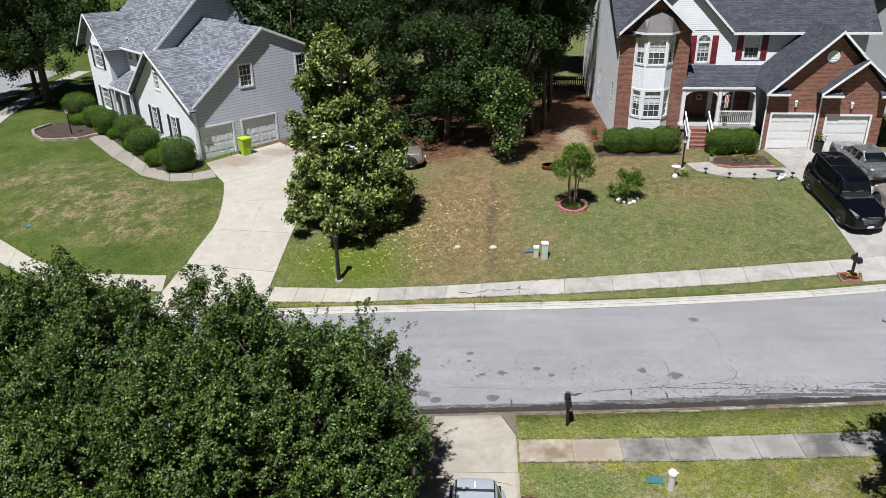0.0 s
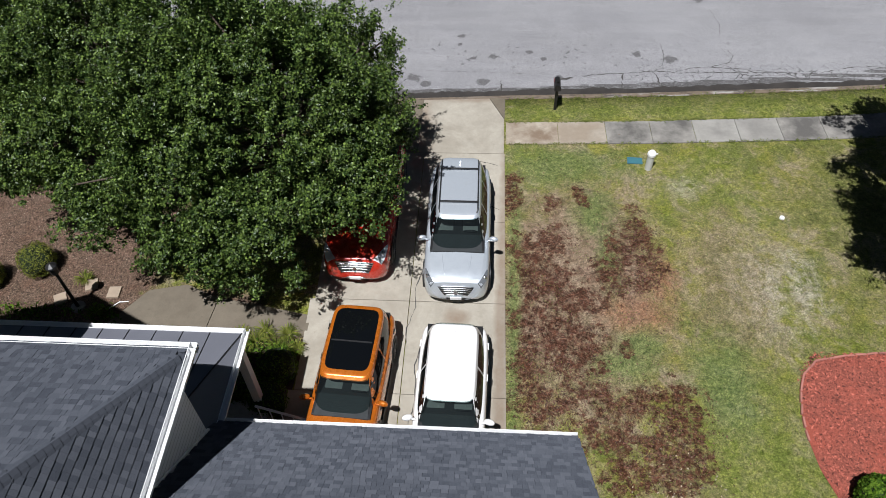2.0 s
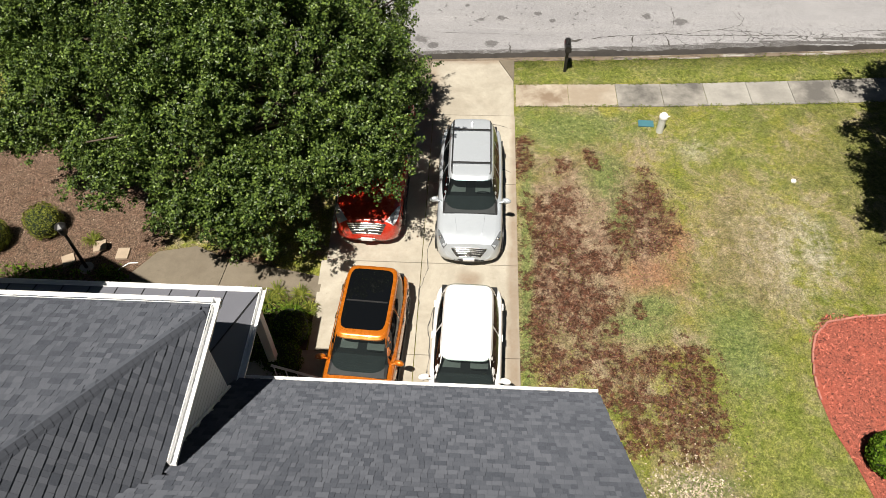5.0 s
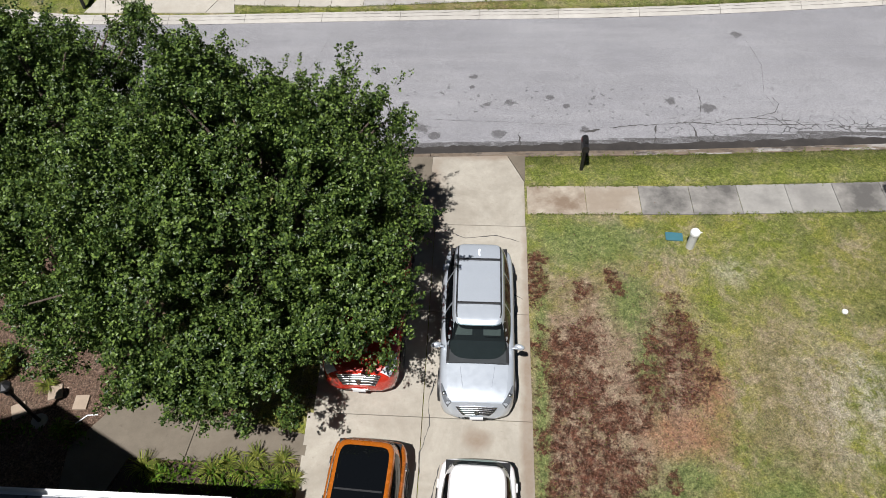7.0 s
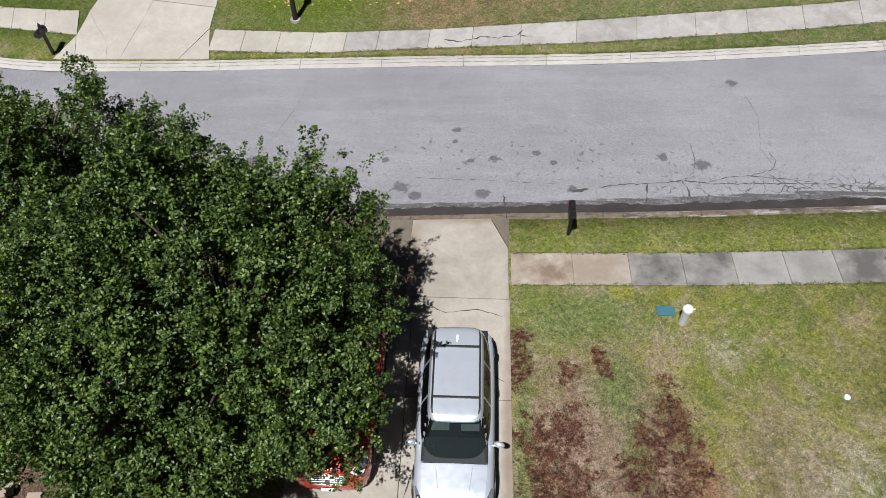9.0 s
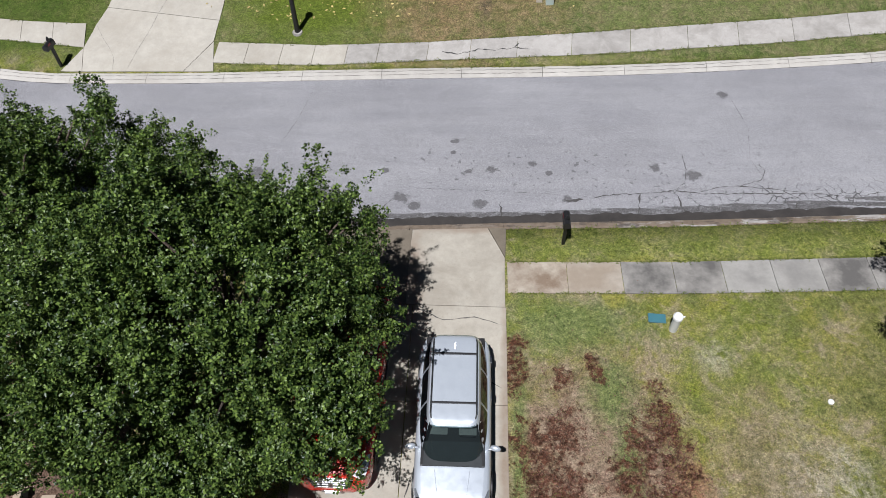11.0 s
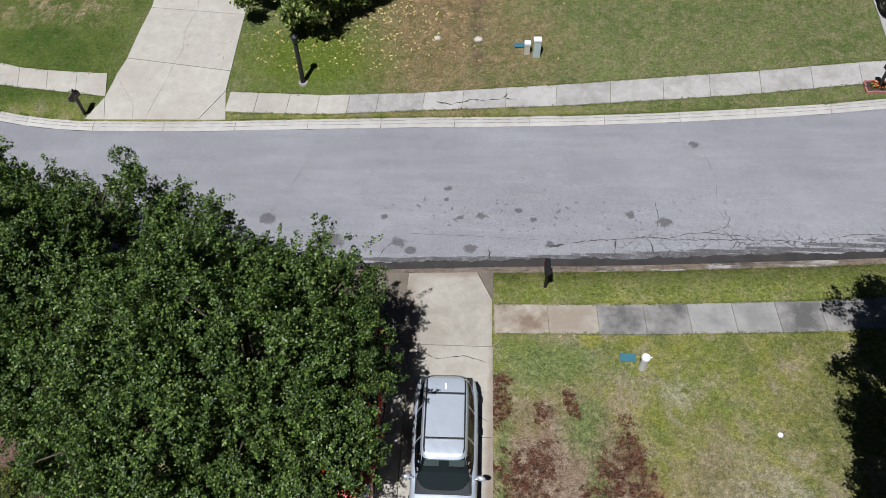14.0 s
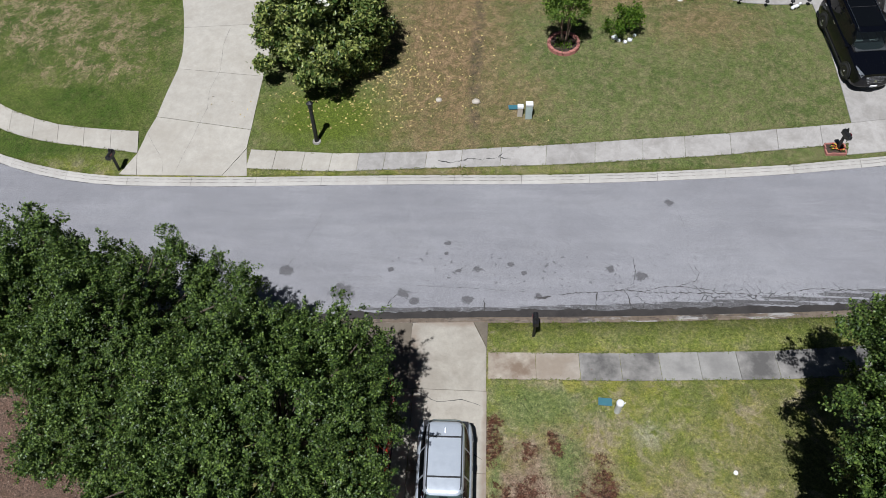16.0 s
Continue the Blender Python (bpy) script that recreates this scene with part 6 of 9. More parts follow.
roof_plane([(-0.4, 14.4, 6.4), (12.4, 14.4, 6.4), (12.4, 7, 10.3), (-0.4, 7, 10.3)], "dark_far_shingle", white_house, (1, 0, 0))

# ---- vehicles ----


def loft(bm, rings, close=True):
    vs = [[bm.verts.new(p) for p in r] for r in rings]
    n = len(rings[0])
    for a, b in zip(vs, vs[1:]):
        for k in range(n if close else n - 1):
            bm.faces.new((a[k], b[k], b[(k + 1) % n], a[(k + 1) % n]))
    bm.faces.new(vs[0])
    bm.faces.new(vs[-1][::-1])
    bmesh.ops.recalc_face_normals(bm, faces=bm.faces)
    return bm


def wheel_mesh(r, w, side):
    bm = B()
    prof = [(r * 0.62, -w / 2), (r * 0.93, -w / 2), (r, -w * 0.36), (r, w * 0.36), (r * 0.93, w / 2), (r * 0.62, w / 2)]
    n = 28
    rings = [[bm.verts.new((math.cos(math.tau * i / n) * a, y, math.sin(math.tau * i / n) * a)) for a, y in prof] for i in range(n)]
    for i in range(n):
        a, b = rings[i], rings[(i + 1) % n]
        for k in range(len(prof) - 1):
            bm.faces.new((a[k], a[k + 1], b[k + 1], b[k]))
    bmesh.ops.recalc_face_normals(bm, faces=bm.faces)
    rim = B()
    y = side * w * 0.40
    tube(rim, [(0, y - side * 0.02, 0), (0, y + side * 0.03, 0)], [r * 0.16, r * 0.12], 12)
    for k in range(10):
        a = math.tau * k / 10
        c, s = math.cos(a), math.sin(a)
        pts = [Vector((c * d - s * o, y + side * 0.012, s * d + c * o)) for d, o in ((r * 0.1, -0.022), (r * 0.62, -0.03), (r * 0.62, 0.03), (r * 0.1, 0.022))]
        slab(rim, pts, (0, -side * 0.02, 0))
    ro = [[rim.verts.new((math.cos(math.tau * i / n) * a, yy, math.sin(math.tau * i / n) * a)) for a, yy in ((r * 0.58, y), (r * 0.66, y + side * 0.02), (r * 0.66, y - side * 0.06), (r * 0.58, y - side * 0.06))] for i in range(n)]
    for i in range(n):
        for k in range(4):
            rim.faces.new((ro[i][k], ro[i][(k + 1) % 4], ro[(i + 1) % n][(k + 1) % 4], ro[(i + 1) % n][k]))
    rim.faces.new([rim.verts.new((math.cos(math.tau * i / n) * r * 0.6, y - side * 0.07, math.sin(math.tau * i / n) * r * 0.6)) for i in range(n)])
    bmesh.ops.recalc_face_normals(rim, faces=rim.faces)
    return bm, rim


def spread(rows, n):
    """Rows of numbers taken at n even steps through the first column, eased between them."""
    r = np.array(rows)
    ts = np.linspace(r[0, 0], r[-1, 0], n)
    ts = np.unique(np.concatenate([ts, r[:, 0]]))
    return [(t, *[float(np.interp(t, r[:, 0], r[:, k])) for k in range(1, r.shape[1])]) for t in ts]


class Greenhouse:
    """The upper body of a car: rounded outlines stacked from the belt line to the roof."""

    def __init__(self, xa, xb, xc, xd, wb, wr, z0, z1, p=7.5):
        self.k = (xa, xb, xc, xd, wb, wr, z0, z1, p)

    def dims(self, h):
        xa, xb, xc, xd, wb, wr, z0, z1, p = self.k
        e = h ** 1.12
        f, r = xa + (xb - xa) * e, xd + (xc - xd) * h ** 1.35
        return (f + r) / 2, (f - r) / 2, wb + (wr - wb) * h ** 1.25, z0 + (z1 - z0) * h, 3.8 + (p - 3.8) * h

    def ring(self, h, n=64, scale=1.0, dz=0.0):
        mid, a, b, z, p = self.dims(h)
        out = []
        for i in range(n):
            t = math.tau * i / n
            c, s = math.cos(t), math.sin(t)
            out.append(Vector((mid + a * scale * math.copysign(abs(c) ** (2 / p), c), b * scale * math.copysign(abs(s) ** (2 / p), s), z + dz)))
        return out

    def front(self, y, h, sg=1, off=0.0):
        mid, a, b, z, p = self.dims(h)
        y = max(-0.995, min(0.995, y))
        return Vector((mid + sg * (a * (1 - abs(y) ** p) ** (1 / p) + off), b * y, z + off * 0.6))

    def side(self, x, h, sg, off=0.0):
        mid, a, b, z, p = self.dims(h)
        k = max(-0.995, min(0.995, (x - mid) / a))
        return Vector((x, sg * (b * (1 - abs(k) ** p) ** (1 / p) + off), z + off * 0.4))


def pane(bm, at, u0, u1, v0, v1, n=8, m=5, trim=None):
    """A sheet of the surface at(u, v)."""
    g = [[bm.verts.new(at(u0 + (u1 - u0) * i / n, v0 + (v1 - v0) * j / m)) for j in range(m + 1)] for i in range(n + 1)]
    for i in range(n):
        for j in range(m):
            bm.faces.new((g[i][j], g[i + 1][j], g[i + 1][j + 1], g[i][j + 1]))
    bmesh.ops.recalc_face_normals(bm, faces=bm.faces)
    return bm


def vehicle(x, y, heading, L, W, H, paint_name, label, category="car", belt=0.98, hood=0.95, cabin=(0.30, 0.08, -0.40, -0.485), tail=None, wheel=0.35, axles=(0.31, -0.29),
            clearance=0.22, rails=None, bars=False, roof_glass=None, pickup=False, waist=0.88, roofw=0.66, grille="chrome", nose=0.72, gz=None, seat="seat_grey"):
    """A car with its front along local +x. cabin: where the windscreen starts, the roof starts and ends, the rear window ends, in lengths from the middle."""
    gz = gz or ground_z
    c, s = math.cos(radians(heading)), math.sin(radians(heading))
    xf, xr = axles[0] * L, axles[1] * L
    zf, zr = gz(x + c * xf, y + s * xf) + 0.035, gz(x + c * xr, y + s * xr) + 0.035
    pitch = math.degrees(math.atan2(zf - zr, xf - xr))
    m = Matrix.Translation((x, y, (zf * -xr + zr * xf) / (xf - xr))) @ pose(0, 0, 0, 0, 0, heading) @ pose(0, 0, 0, 0, -pitch, 0)
    car = thing("pickup_truck" if pickup else "car", m, label, category)
    w = W / 2
    xa, xb, xc, xd = [k * L for k in cabin]
    tail = tail or belt
    cow = (belt + hood) / 2
    # lower body: outlines across, from tail to nose
    nw = (0.965, 0.935, 0.88, 0.81, 0.70, 0.55) if pickup else (0.957, 0.912, 0.845, 0.76, 0.63, 0.44)
    rows = spread([(-0.5, 0.54, tail * 0.70, 0.50), (-0.494, 0.72, tail * 0.84, 0.42), (-0.48, 0.855, tail * 0.95, 0.34), (-0.45, 0.935, tail, 0.27), (-0.40, 0.98, tail, clearance), (-0.30, 1.0, tail, clearance), (-0.15, 1.0, belt, clearance), (0.1, 0.99, belt, clearance),
                   (cabin[0], 0.985, cow, clearance), (0.34, 0.98, hood * 0.985, clearance), (0.40, nw[0], hood * 0.955, 0.23), (0.44, nw[1], hood * 0.915, 0.25), (0.465, nw[2], hood * 0.87, 0.27), (0.480, nw[3], nose * 0.88, 0.30), (0.491, nw[4], nose * 0.72, 0.34), (0.5, nw[5], nose * 0.52, 0.36)], 30)

    def outline(ww, top, low):
        mid = low + (top - low) * 0.42
        return [(0.0, low), (ww * 0.90, low), (ww * 0.975, low + 0.06), (ww * 0.995, mid * 0.8 + low * 0.2), (ww, mid), (ww * 0.985, mid + (top - mid) * 0.45), (ww * 0.965, top - 0.10), (ww * 0.93, top - 0.045), (ww * 0.87, top - 0.012), (ww * 0.72, top + 0.006), (ww * 0.4, top + 0.03), (0, top + 0.04)]

    secs = []
    for t, wf, top, low in rows:
        half = outline(w * wf, top, low)
        secs.append([(t * L, a, b) for a, b in half] + [(t * L, -a, b) for a, b in half[-2:0:-1]])
    body = part("body", loft(B(), secs), paint_name, car, smooth=True)
    R = np.array(rows)

    def bonnet_at(t, k, lift=0.007):
        wf, top = float(np.interp(t, R[:, 0], R[:, 1])), float(np.interp(t, R[:, 0], R[:, 2]))
        ww = w * wf
        yy = abs(k) * ww
        z = float(np.interp(yy, (0, ww * 0.4, ww * 0.72, ww * 0.87, ww * 0.93), (top + 0.04, top + 0.03, top + 0.006, top - 0.012, top - 0.045)))
        return Vector((t * L, k * ww, z + lift))

    t0, t1 = cabin[0] + 0.004, 0.462
    part("bonnet", pane(B(), lambda u, v: bonnet_at(u - 0.03 * v * v * (u - t0) / (t1 - t0), v * (0.80 - 0.03 * (u - t0) / (t1 - t0))), t0, t1, -1, 1, 9, 14), paint_name, car, smooth=True)
    for k in (-0.45, 0.45):
        part("bonnet_crease", tube(B(), [bonnet_at(t0 + (t1 - t0) * f, k * (1 - 0.25 * f), 0.006) for f in (0.05, 0.3, 0.6, 0.9)], [0.004, 0.008, 0.008, 0.003], 5), paint_name, car, smooth=True)
    # greenhouse with real openings
    g = Greenhouse(xa, xb, xc, xd, w * waist, w * roofw, belt - 0.05, H - 0.045)
    n_side = 2 if pickup or L < 4.3 else 3
    f_lo, f_hi = 0.12, 0.90

    def is_glass(p, h):
        mid, a, b, z, pw = g.dims(h)
        ky, kx = abs(p.y) / b, (p.x - mid) / a
        if not 0.10 < h < 0.92:
            return False
        if ky < 0.90 and kx > 0.5:
            return True
        if ky < 0.84 and kx < -0.5 and h > 0.22:
            return True
        return False

    bm = B()
    hs = [0, 0.05, 0.10, 0.16, 0.22, 0.30, 0.40, 0.50, 0.60, 0.70, 0.80, 0.87, 0.92, 0.96, 1.0]
    rings = [g.ring(h) for h in hs] + [g.ring(1.0, 64, sc, dz) for sc, dz in ((0.985, 0.012), (0.955, 0.022), (0.90, 0.030), (0.75, 0.038), (0.45, 0.045), (0.15, 0.047))]
    vs = [[bm.verts.new(p) for p in r] for r in rings]
    for i in range(len(vs) - 1):
        for k in range(64):
            k2 = (k + 1) % 64
            if i < len(hs) - 1:
                mp = (rings[i][k] + rings[i][k2] + rings[i + 1][k] + rings[i + 1][k2]) / 4
                if is_glass(mp, (hs[i] + hs[i + 1]) / 2):
                    continue
            bm.faces.new((vs[i][k], vs[i][k2], vs[i + 1][k2], vs[i + 1][k]))
    bm.faces.new(vs[-1])
    bmesh.ops.recalc_face_normals(bm, faces=bm.faces)
    part("cabin", bm, paint_name, car, smooth=True)
    part("windscreen", pane(B(), lambda u, v: g.front(u, v, 1, 0.004), -0.90, 0.90, 0.07, 0.945, 16, 7), "screen_glass", car, smooth=True)
    part("screen_shade", pane(B(), lambda u, v: g.front(u, v, 1, 0.006), -0.90, 0.90, 0.01, 0.085, 16, 1), "black_plastic", car, smooth=True)
    for a0, a1 in ((-0.78, 0.05), (-0.05, 0.78)):
        part("wiper", tube(B(), [g.front(a0, 0.10, 1, 0.02), g.front((a0 + a1) / 2, 0.11, 1, 0.022), g.front(a1, 0.08, 1, 0.02)], [0.008, 0.011, 0.009], 5), "black_plastic", car)
    part("rear_window", pane(B(), lambda u, v: g.front(u, v, -1, 0.004), -0.85, 0.85, 0.2, 0.93, 12, 4), "screen_glass", car, smooth=True)
    # seats, dashboard and wheel behind the glass
    part("floor_liner", box(B(), xd * 0.96, xa * 0.98, -w * 0.8, w * 0.8, belt - 0.045, belt + 0.055, 0.01), "black_plastic", car)
    part("dashboard", slab(B(), [(xa * 0.99, -w * 0.74, belt + 0.06), (xa * 0.99, w * 0.74, belt + 0.06), (xb + (xa - xb) * 0.28, w * 0.70, belt + 0.10), (xb + (xa - xb) * 0.28, -w * 0.70, belt + 0.10)], (0, 0, -0.06)), "dash_grey", car)
    sx = xb - 0.22
    for sg in (1, -1):
        bm = B()
        box(bm, sx - 0.30, sx + 0.28, sg * w * 0.37 - 0.23, sg * w * 0.37 + 0.23, belt, belt + 0.06, 0.03)
        box(bm, sx - 0.42, sx - 0.27, sg * w * 0.36 - 0.21, sg * w * 0.36 + 0.21, belt, (belt + H) / 2 + 0.06, 0.05)
        box(bm, sx - 0.43, sx - 0.34, sg * w * 0.36 - 0.12, sg * w * 0.36 + 0.12, (belt + H) / 2 + 0.06, H - 0.14, 0.03)
        part("seat", bm, seat, car, smooth=True)
    ring = [Vector((xb + (xa - xb) * 0.12 + 0.07 * math.cos(math.tau * i / 16), w * 0.37 + 0.18 * math.sin(math.tau * i / 16), belt + 0.10 + 0.12 * math.cos(math.tau * i / 16))) for i in range(17)]
    part("steering_wheel", tube(B(), ring, [0.014] * 17, 5), "black_plastic", car)
    for sg in (1, -1):
        lo, hi = xd + (xc - xd) * 0.75, xa + (xb - xa) * 0.62
        for i in range(n_side):
            x0, x1 = lo + (hi - lo) * i / n_side + 0.05, lo + (hi - lo) * (i + 1) / n_side - 0.02
            part("side_window", pane(B(), lambda u, v: g.side(min(u, xa + (xb - xa) * (v ** 1.12) - 0.14), v, sg, 0.006), x0, x1, 0.13, 0.86, 5, 4), "car_glass", car, smooth=True)
        # sill, handles, mirror
        part("sill", box(B(), -L * 0.22, L * 0.24, sg * w * 0.985 - 0.02, sg * w * 0.985 + 0.02, clearance - 0.02, clearance + 0.10, 0.01), "black_plastic", car)
        xm = (xb + xc) / 2
        for hx in (xm + L * 0.02, xm - L * 0.2)[: 1 if pickup else 2]:
            part("door_handle", box(B(), hx - 0.10, hx + 0.10, sg * (w * 0.975) - 0.02, sg * (w * 0.975) + 0.02, belt - 0.17, belt - 0.135, 0.008), "chrome" if category != "car" or H > 1.6 else paint_name, car)
        mx = xb + (xa - xb) * 0.45
        bm = B()
        bmesh.ops.create_uvsphere(bm, u_segments=14, v_segments=10, radius=1, matrix=Matrix.Translation((mx, sg * (w + 0.07), belt + 0.09)) @ Matrix.Rotation(-sg * 0.25, 4, "Z") @ Matrix.Diagonal((0.075, 0.135, 0.085, 1)))
        box(bm, mx - 0.03, mx + 0.02, min(sg * w * 0.86, sg * (w + 0.03)), max(sg * w * 0.86, sg * (w + 0.03)), belt + 0.0, belt + 0.05)
        part("mirror", bm, paint_name, car, smooth=True)
        # swept-back head lamps, tail lamps at the corners
        bm = B()
        lamp = lambda u, v: bonnet_at(0.370 + 0.108 * u - 0.012 * v * u, sg * (0.945 - (0.03 + (0.30 if pickup else 0.17) * u) * v), 0.013)
        pane(bm, lamp, 0, 1, 0, 1, 7, 4)
        pp = [lamp(0.25, 0.5), lamp(0.75, 0.5)]
        bmesh.ops.recalc_face_normals(bm, faces=bm.faces)
        hl = part("headlight", bm, "lamp_glass" if pickup else "headlamp_glass", car)
        bm = B()
        bmesh.ops.create_uvsphere(bm, u_segments=10, v_segments=6, radius=0.065, matrix=Matrix.Translation(sum(pp, Vector()) / len(pp) + Vector((0, 0, -0.02))))
        part("reflector", bm, "chrome", hl, smooth=True)
        bm = B()
        pts = [(-0.492, 0.64, tail * 0.80), (-0.475, 0.83, tail * 0.74), (-0.452, 0.885, tail * 0.88), (-0.480, 0.74, tail * 0.90)]
        pp = [Vector((a_ * L, sg * b_ * w, c_)) + Vector((-0.016, sg * 0.012, 0.0)) for a_, b_, c_ in pts]
        slab(bm, pp, (0.05, -sg * 0.02, 0))
        bmesh.ops.recalc_face_normals(bm, faces=bm.faces)
        part("tail_light", bm, "tail_glass", car)
        for X in (xf, xr):
            bm = B()
            n = 18
            rr = wheel * 1.16
            pts = [(X + math.cos(math.pi * i / n) * rr, sg * (w + 0.004), wheel + math.sin(math.pi * i / n) * rr) for i in range(n + 1)]
            pts += [(X + math.cos(math.pi * i / n) * rr, sg * (w + 0.004), max(clearance, wheel - 0.2)) for i in (n, 0)]
            slab(bm, [Vector(p) for p in pts], (0, -sg * 0.09, 0))
            bmesh.ops.recalc_face_normals(bm, faces=bm.faces)
            part("wheel_arch", bm, "black_plastic", car)
            ty, ri = wheel_mesh(wheel, 0.24, sg)
            tyre = part("wheel", ty, "tyre_rubber", car, smooth=True)
            tyre.location = (X, sg * (w - 0.105), wheel)
            part("rim", ri, "alloy", tyre)
        if rails:
            wr = w * roofw
            part("roof_rail", tube(B(), [(xb - 0.12, sg * wr * 0.86, H - 0.03), (xb - 0.22, sg * wr * 0.90, H + 0.04), (xc + 0.22, sg * wr * 0.90, H + 0.04), (xc + 0.10, sg * wr * 0.88, H - 0.03)], [0.017] * 4, 6), rails, car)
    wr = w * roofw
    if bars:
        for bx in (xb - 0.50, xc + 0.55):
            part("crossbar", box(B(), bx - 0.028, bx + 0.028, -wr * 0.90, wr * 0.90, H + 0.032, H + 0.058, 0.008), "black_plastic", car)
    if not roof_glass and not pickup:
        # pressed ribs along the roof
        for k in (-0.5, -0.18, 0.18, 0.5):
            part("roof_rib", tube(B(), [(xc + 0.5, k * wr, H - 0.022), ((xb + xc) / 2, k * wr, H - 0.006 - 0.012 * abs(k)), (xb - 0.55, k * wr, H - 0.022)], [0.006, 0.009, 0.006], 5), paint_name, car, smooth=True)
    if roof_glass:
        mid, a_, b_, z_, p_ = g.dims(1.0)
        cap = B()
        for sc, dz in ((0.86, 0.046), (0.83, 0.052), (0.6, 0.056), (0.2, 0.058)):
            cap_ring = [cap.verts.new((p.x - 0.02, p.y, p.z)) for p in g.ring(1.0, 48, sc, dz - 0.004)]
            if sc < 0.86:
                for k in range(48):
                    cap.faces.new((prev[k], prev[(k + 1) % 48], cap_ring[(k + 1) % 48], cap_ring[k]))
            prev = cap_ring
        cap.faces.new(prev)
        bmesh.ops.recalc_face_normals(cap, faces=cap.faces)
        sr = part("sunroof", cap, "car_glass", car, smooth=True)
        part("sunroof_bar", box(B(), mid + 0.05, mid + 0.085, -b_ * 0.8, b_ * 0.8, H + 0.002, H + 0.018), "black_plastic", sr)
    # grille, bumper, plate
    part("grille", pane(B(), lambda u, v: bonnet_at(0.4775 + 0.019 * u, v * 0.68, 0.012), 0, 1, -1, 1, 4, 12), "black_plastic", car)
    for t in (0.479, 0.4835, 0.488, 0.4925, 0.497):
        part("grille_bar", tube(B(), [bonnet_at(t, k * 0.68, 0.014) for k in (-1, -0.75, -0.5, -0.25, 0, 0.25, 0.5, 0.75, 1)], [0.022 if pickup else 0.013] * 9, 6), grille, car, smooth=True)
    part("badge", tube(B(), [(L * 0.5 - 0.05, 0, nose * 0.72), (L * 0.5 - 0.015, 0, nose * 0.74)], [0.07, 0.065], 14), "chrome", car)
    pts = [Vector((L * (0.5 - 0.045 * abs(k) ** 2.2) + 0.006, k * w * 0.66, 0.40)) for k in (-1, -0.6, -0.2, 0.2, 0.6, 1)]
    part("bumper", tube(B(), pts, [0.03, 0.045, 0.05, 0.05, 0.045, 0.03], 8), "black_plastic" if not pickup else "chrome", car, smooth=True)
    part("number_plate", box(B(), L * 0.506, L * 0.514, -0.16, 0.16, 0.42, 0.52, 0.004), "white_trim", car)
    part("rear_bumper", box(B(), -L * 0.503, -L * 0.48, -w * 0.62, w * 0.62, 0.40, 0.52, 0.02), "black_plastic", car)
    if not pickup and not roof_glass:
        fin = B()
        slab(fin, [(xc + 0.42, -0.02, H - 0.02), (xc + 0.25, -0.015, H + 0.07), (xc + 0.22, -0.015, H - 0.02)], (0, 0.035, 0))
        bmesh.ops.recalc_face_normals(fin, faces=fin.faces)
        part("aerial", fin, paint_name, car)
    if pickup:
        part("bed_floor", box(B(), -L * 0.47, xd - 0.06, -w * 0.78, w * 0.78, tail + 0.044, tail + 0.052), "black_plastic", car)
        for sg in (1, -1):
            part("bed_rail", box(B(), -L * 0.47, xd - 0.05, sg * w * 0.88 - 0.05, sg * w * 0.88 + 0.05, tail - 0.02, tail + 0.12, 0.02), paint_name, car)
        part("tailgate", box(B(), -L * 0.485, -L * 0.47, -w * 0.85, w * 0.85, tail - 0.3, tail + 0.11, 0.02), paint_name, car)
    return car


vehicle(1.78, 11.76, -88.5, 4.76, 1.92, 1.72, "silver_paint", "silver crossover with black roof bars parked on the drive", rails="black_plastic", bars=True, belt=1.06, hood=1.02, cabin=(0.268, 0.092, -0.41, -0.49), gz=drive_z, nose=0.86, roofw=0.64)
vehicle(1.92, 6.05, -90.0, 4.25, 1.80, 1.50, "white_paint", "white hatchback parked facing the garage", belt=0.98, hood=0.94, cabin=(0.285, 0.095, -0.40, -0.485), gz=drive_z, grille="black_plastic", nose=0.8, roofw=0.66)
vehicle(-0.62, 6.45, -92.0, 4.15, 1.79, 1.62, "orange_paint", "orange compact crossover with dark glass roof", belt=1.0, hood=1.0, cabin=(0.295, 0.10, -0.41, -0.485), roof_glass=True, gz=drive_z, grille="black_plastic", nose=0.86, roofw=0.72, waist=0.9)
vehicle(-1.12, 12.80, -89.5, 5.60, 2.00, 1.88, "red_paint", "red pickup truck with chrome grille under the tree", "pickup truck", belt=1.16, hood=1.14, cabin=(0.19, 0.09, -0.12, -0.145), pickup=True, wheel=0.39, gz=drive_z, clearance=0.3, tail=1.1, nose=1.05)
vehicle(20.5, 34.4, -81.8, 5.35, 2.04, 1.94, "black_paint", "large black sport utility vehicle on a sloped driveway", rails="chrome", belt=1.2, hood=1.18, cabin=(0.235, 0.11, -0.462, -0.492), wheel=0.40, clearance=0.27, nose=1.02, roof_glass=True, roofw=0.76, waist=0.92)
vehicle(23.2, 38.6, 95.0, 4.75, 1.80, 1.46, "grey_paint", "silver-grey sedan parked nose to the garage", belt=0.95, hood=0.92, cabin=(0.20, 0.05, -0.18, -0.33), tail=1.0, grille="black_plastic", seat="seat_pale")
vehicle(-4.5, 40.0, 8.0, 4.6, 1.82, 1.62, "tan_paint", "light tan crossover half hidden behind the magnolia", belt=1.02, hood=0.98, cabin=(0.22, 0.07, -0.39, -0.48), rails="black_plastic")
vehicle(23.35, 33.2, 97.0, 4.7, 1.8, 1.45, "tan_paint", "pale tan sedan parked beside the black vehicle", belt=0.95, hood=0.92, cabin=(0.20, 0.05, -0.18, -0.33), tail=1.0, grille="black_plastic")

# ---- trees and shrubs ----


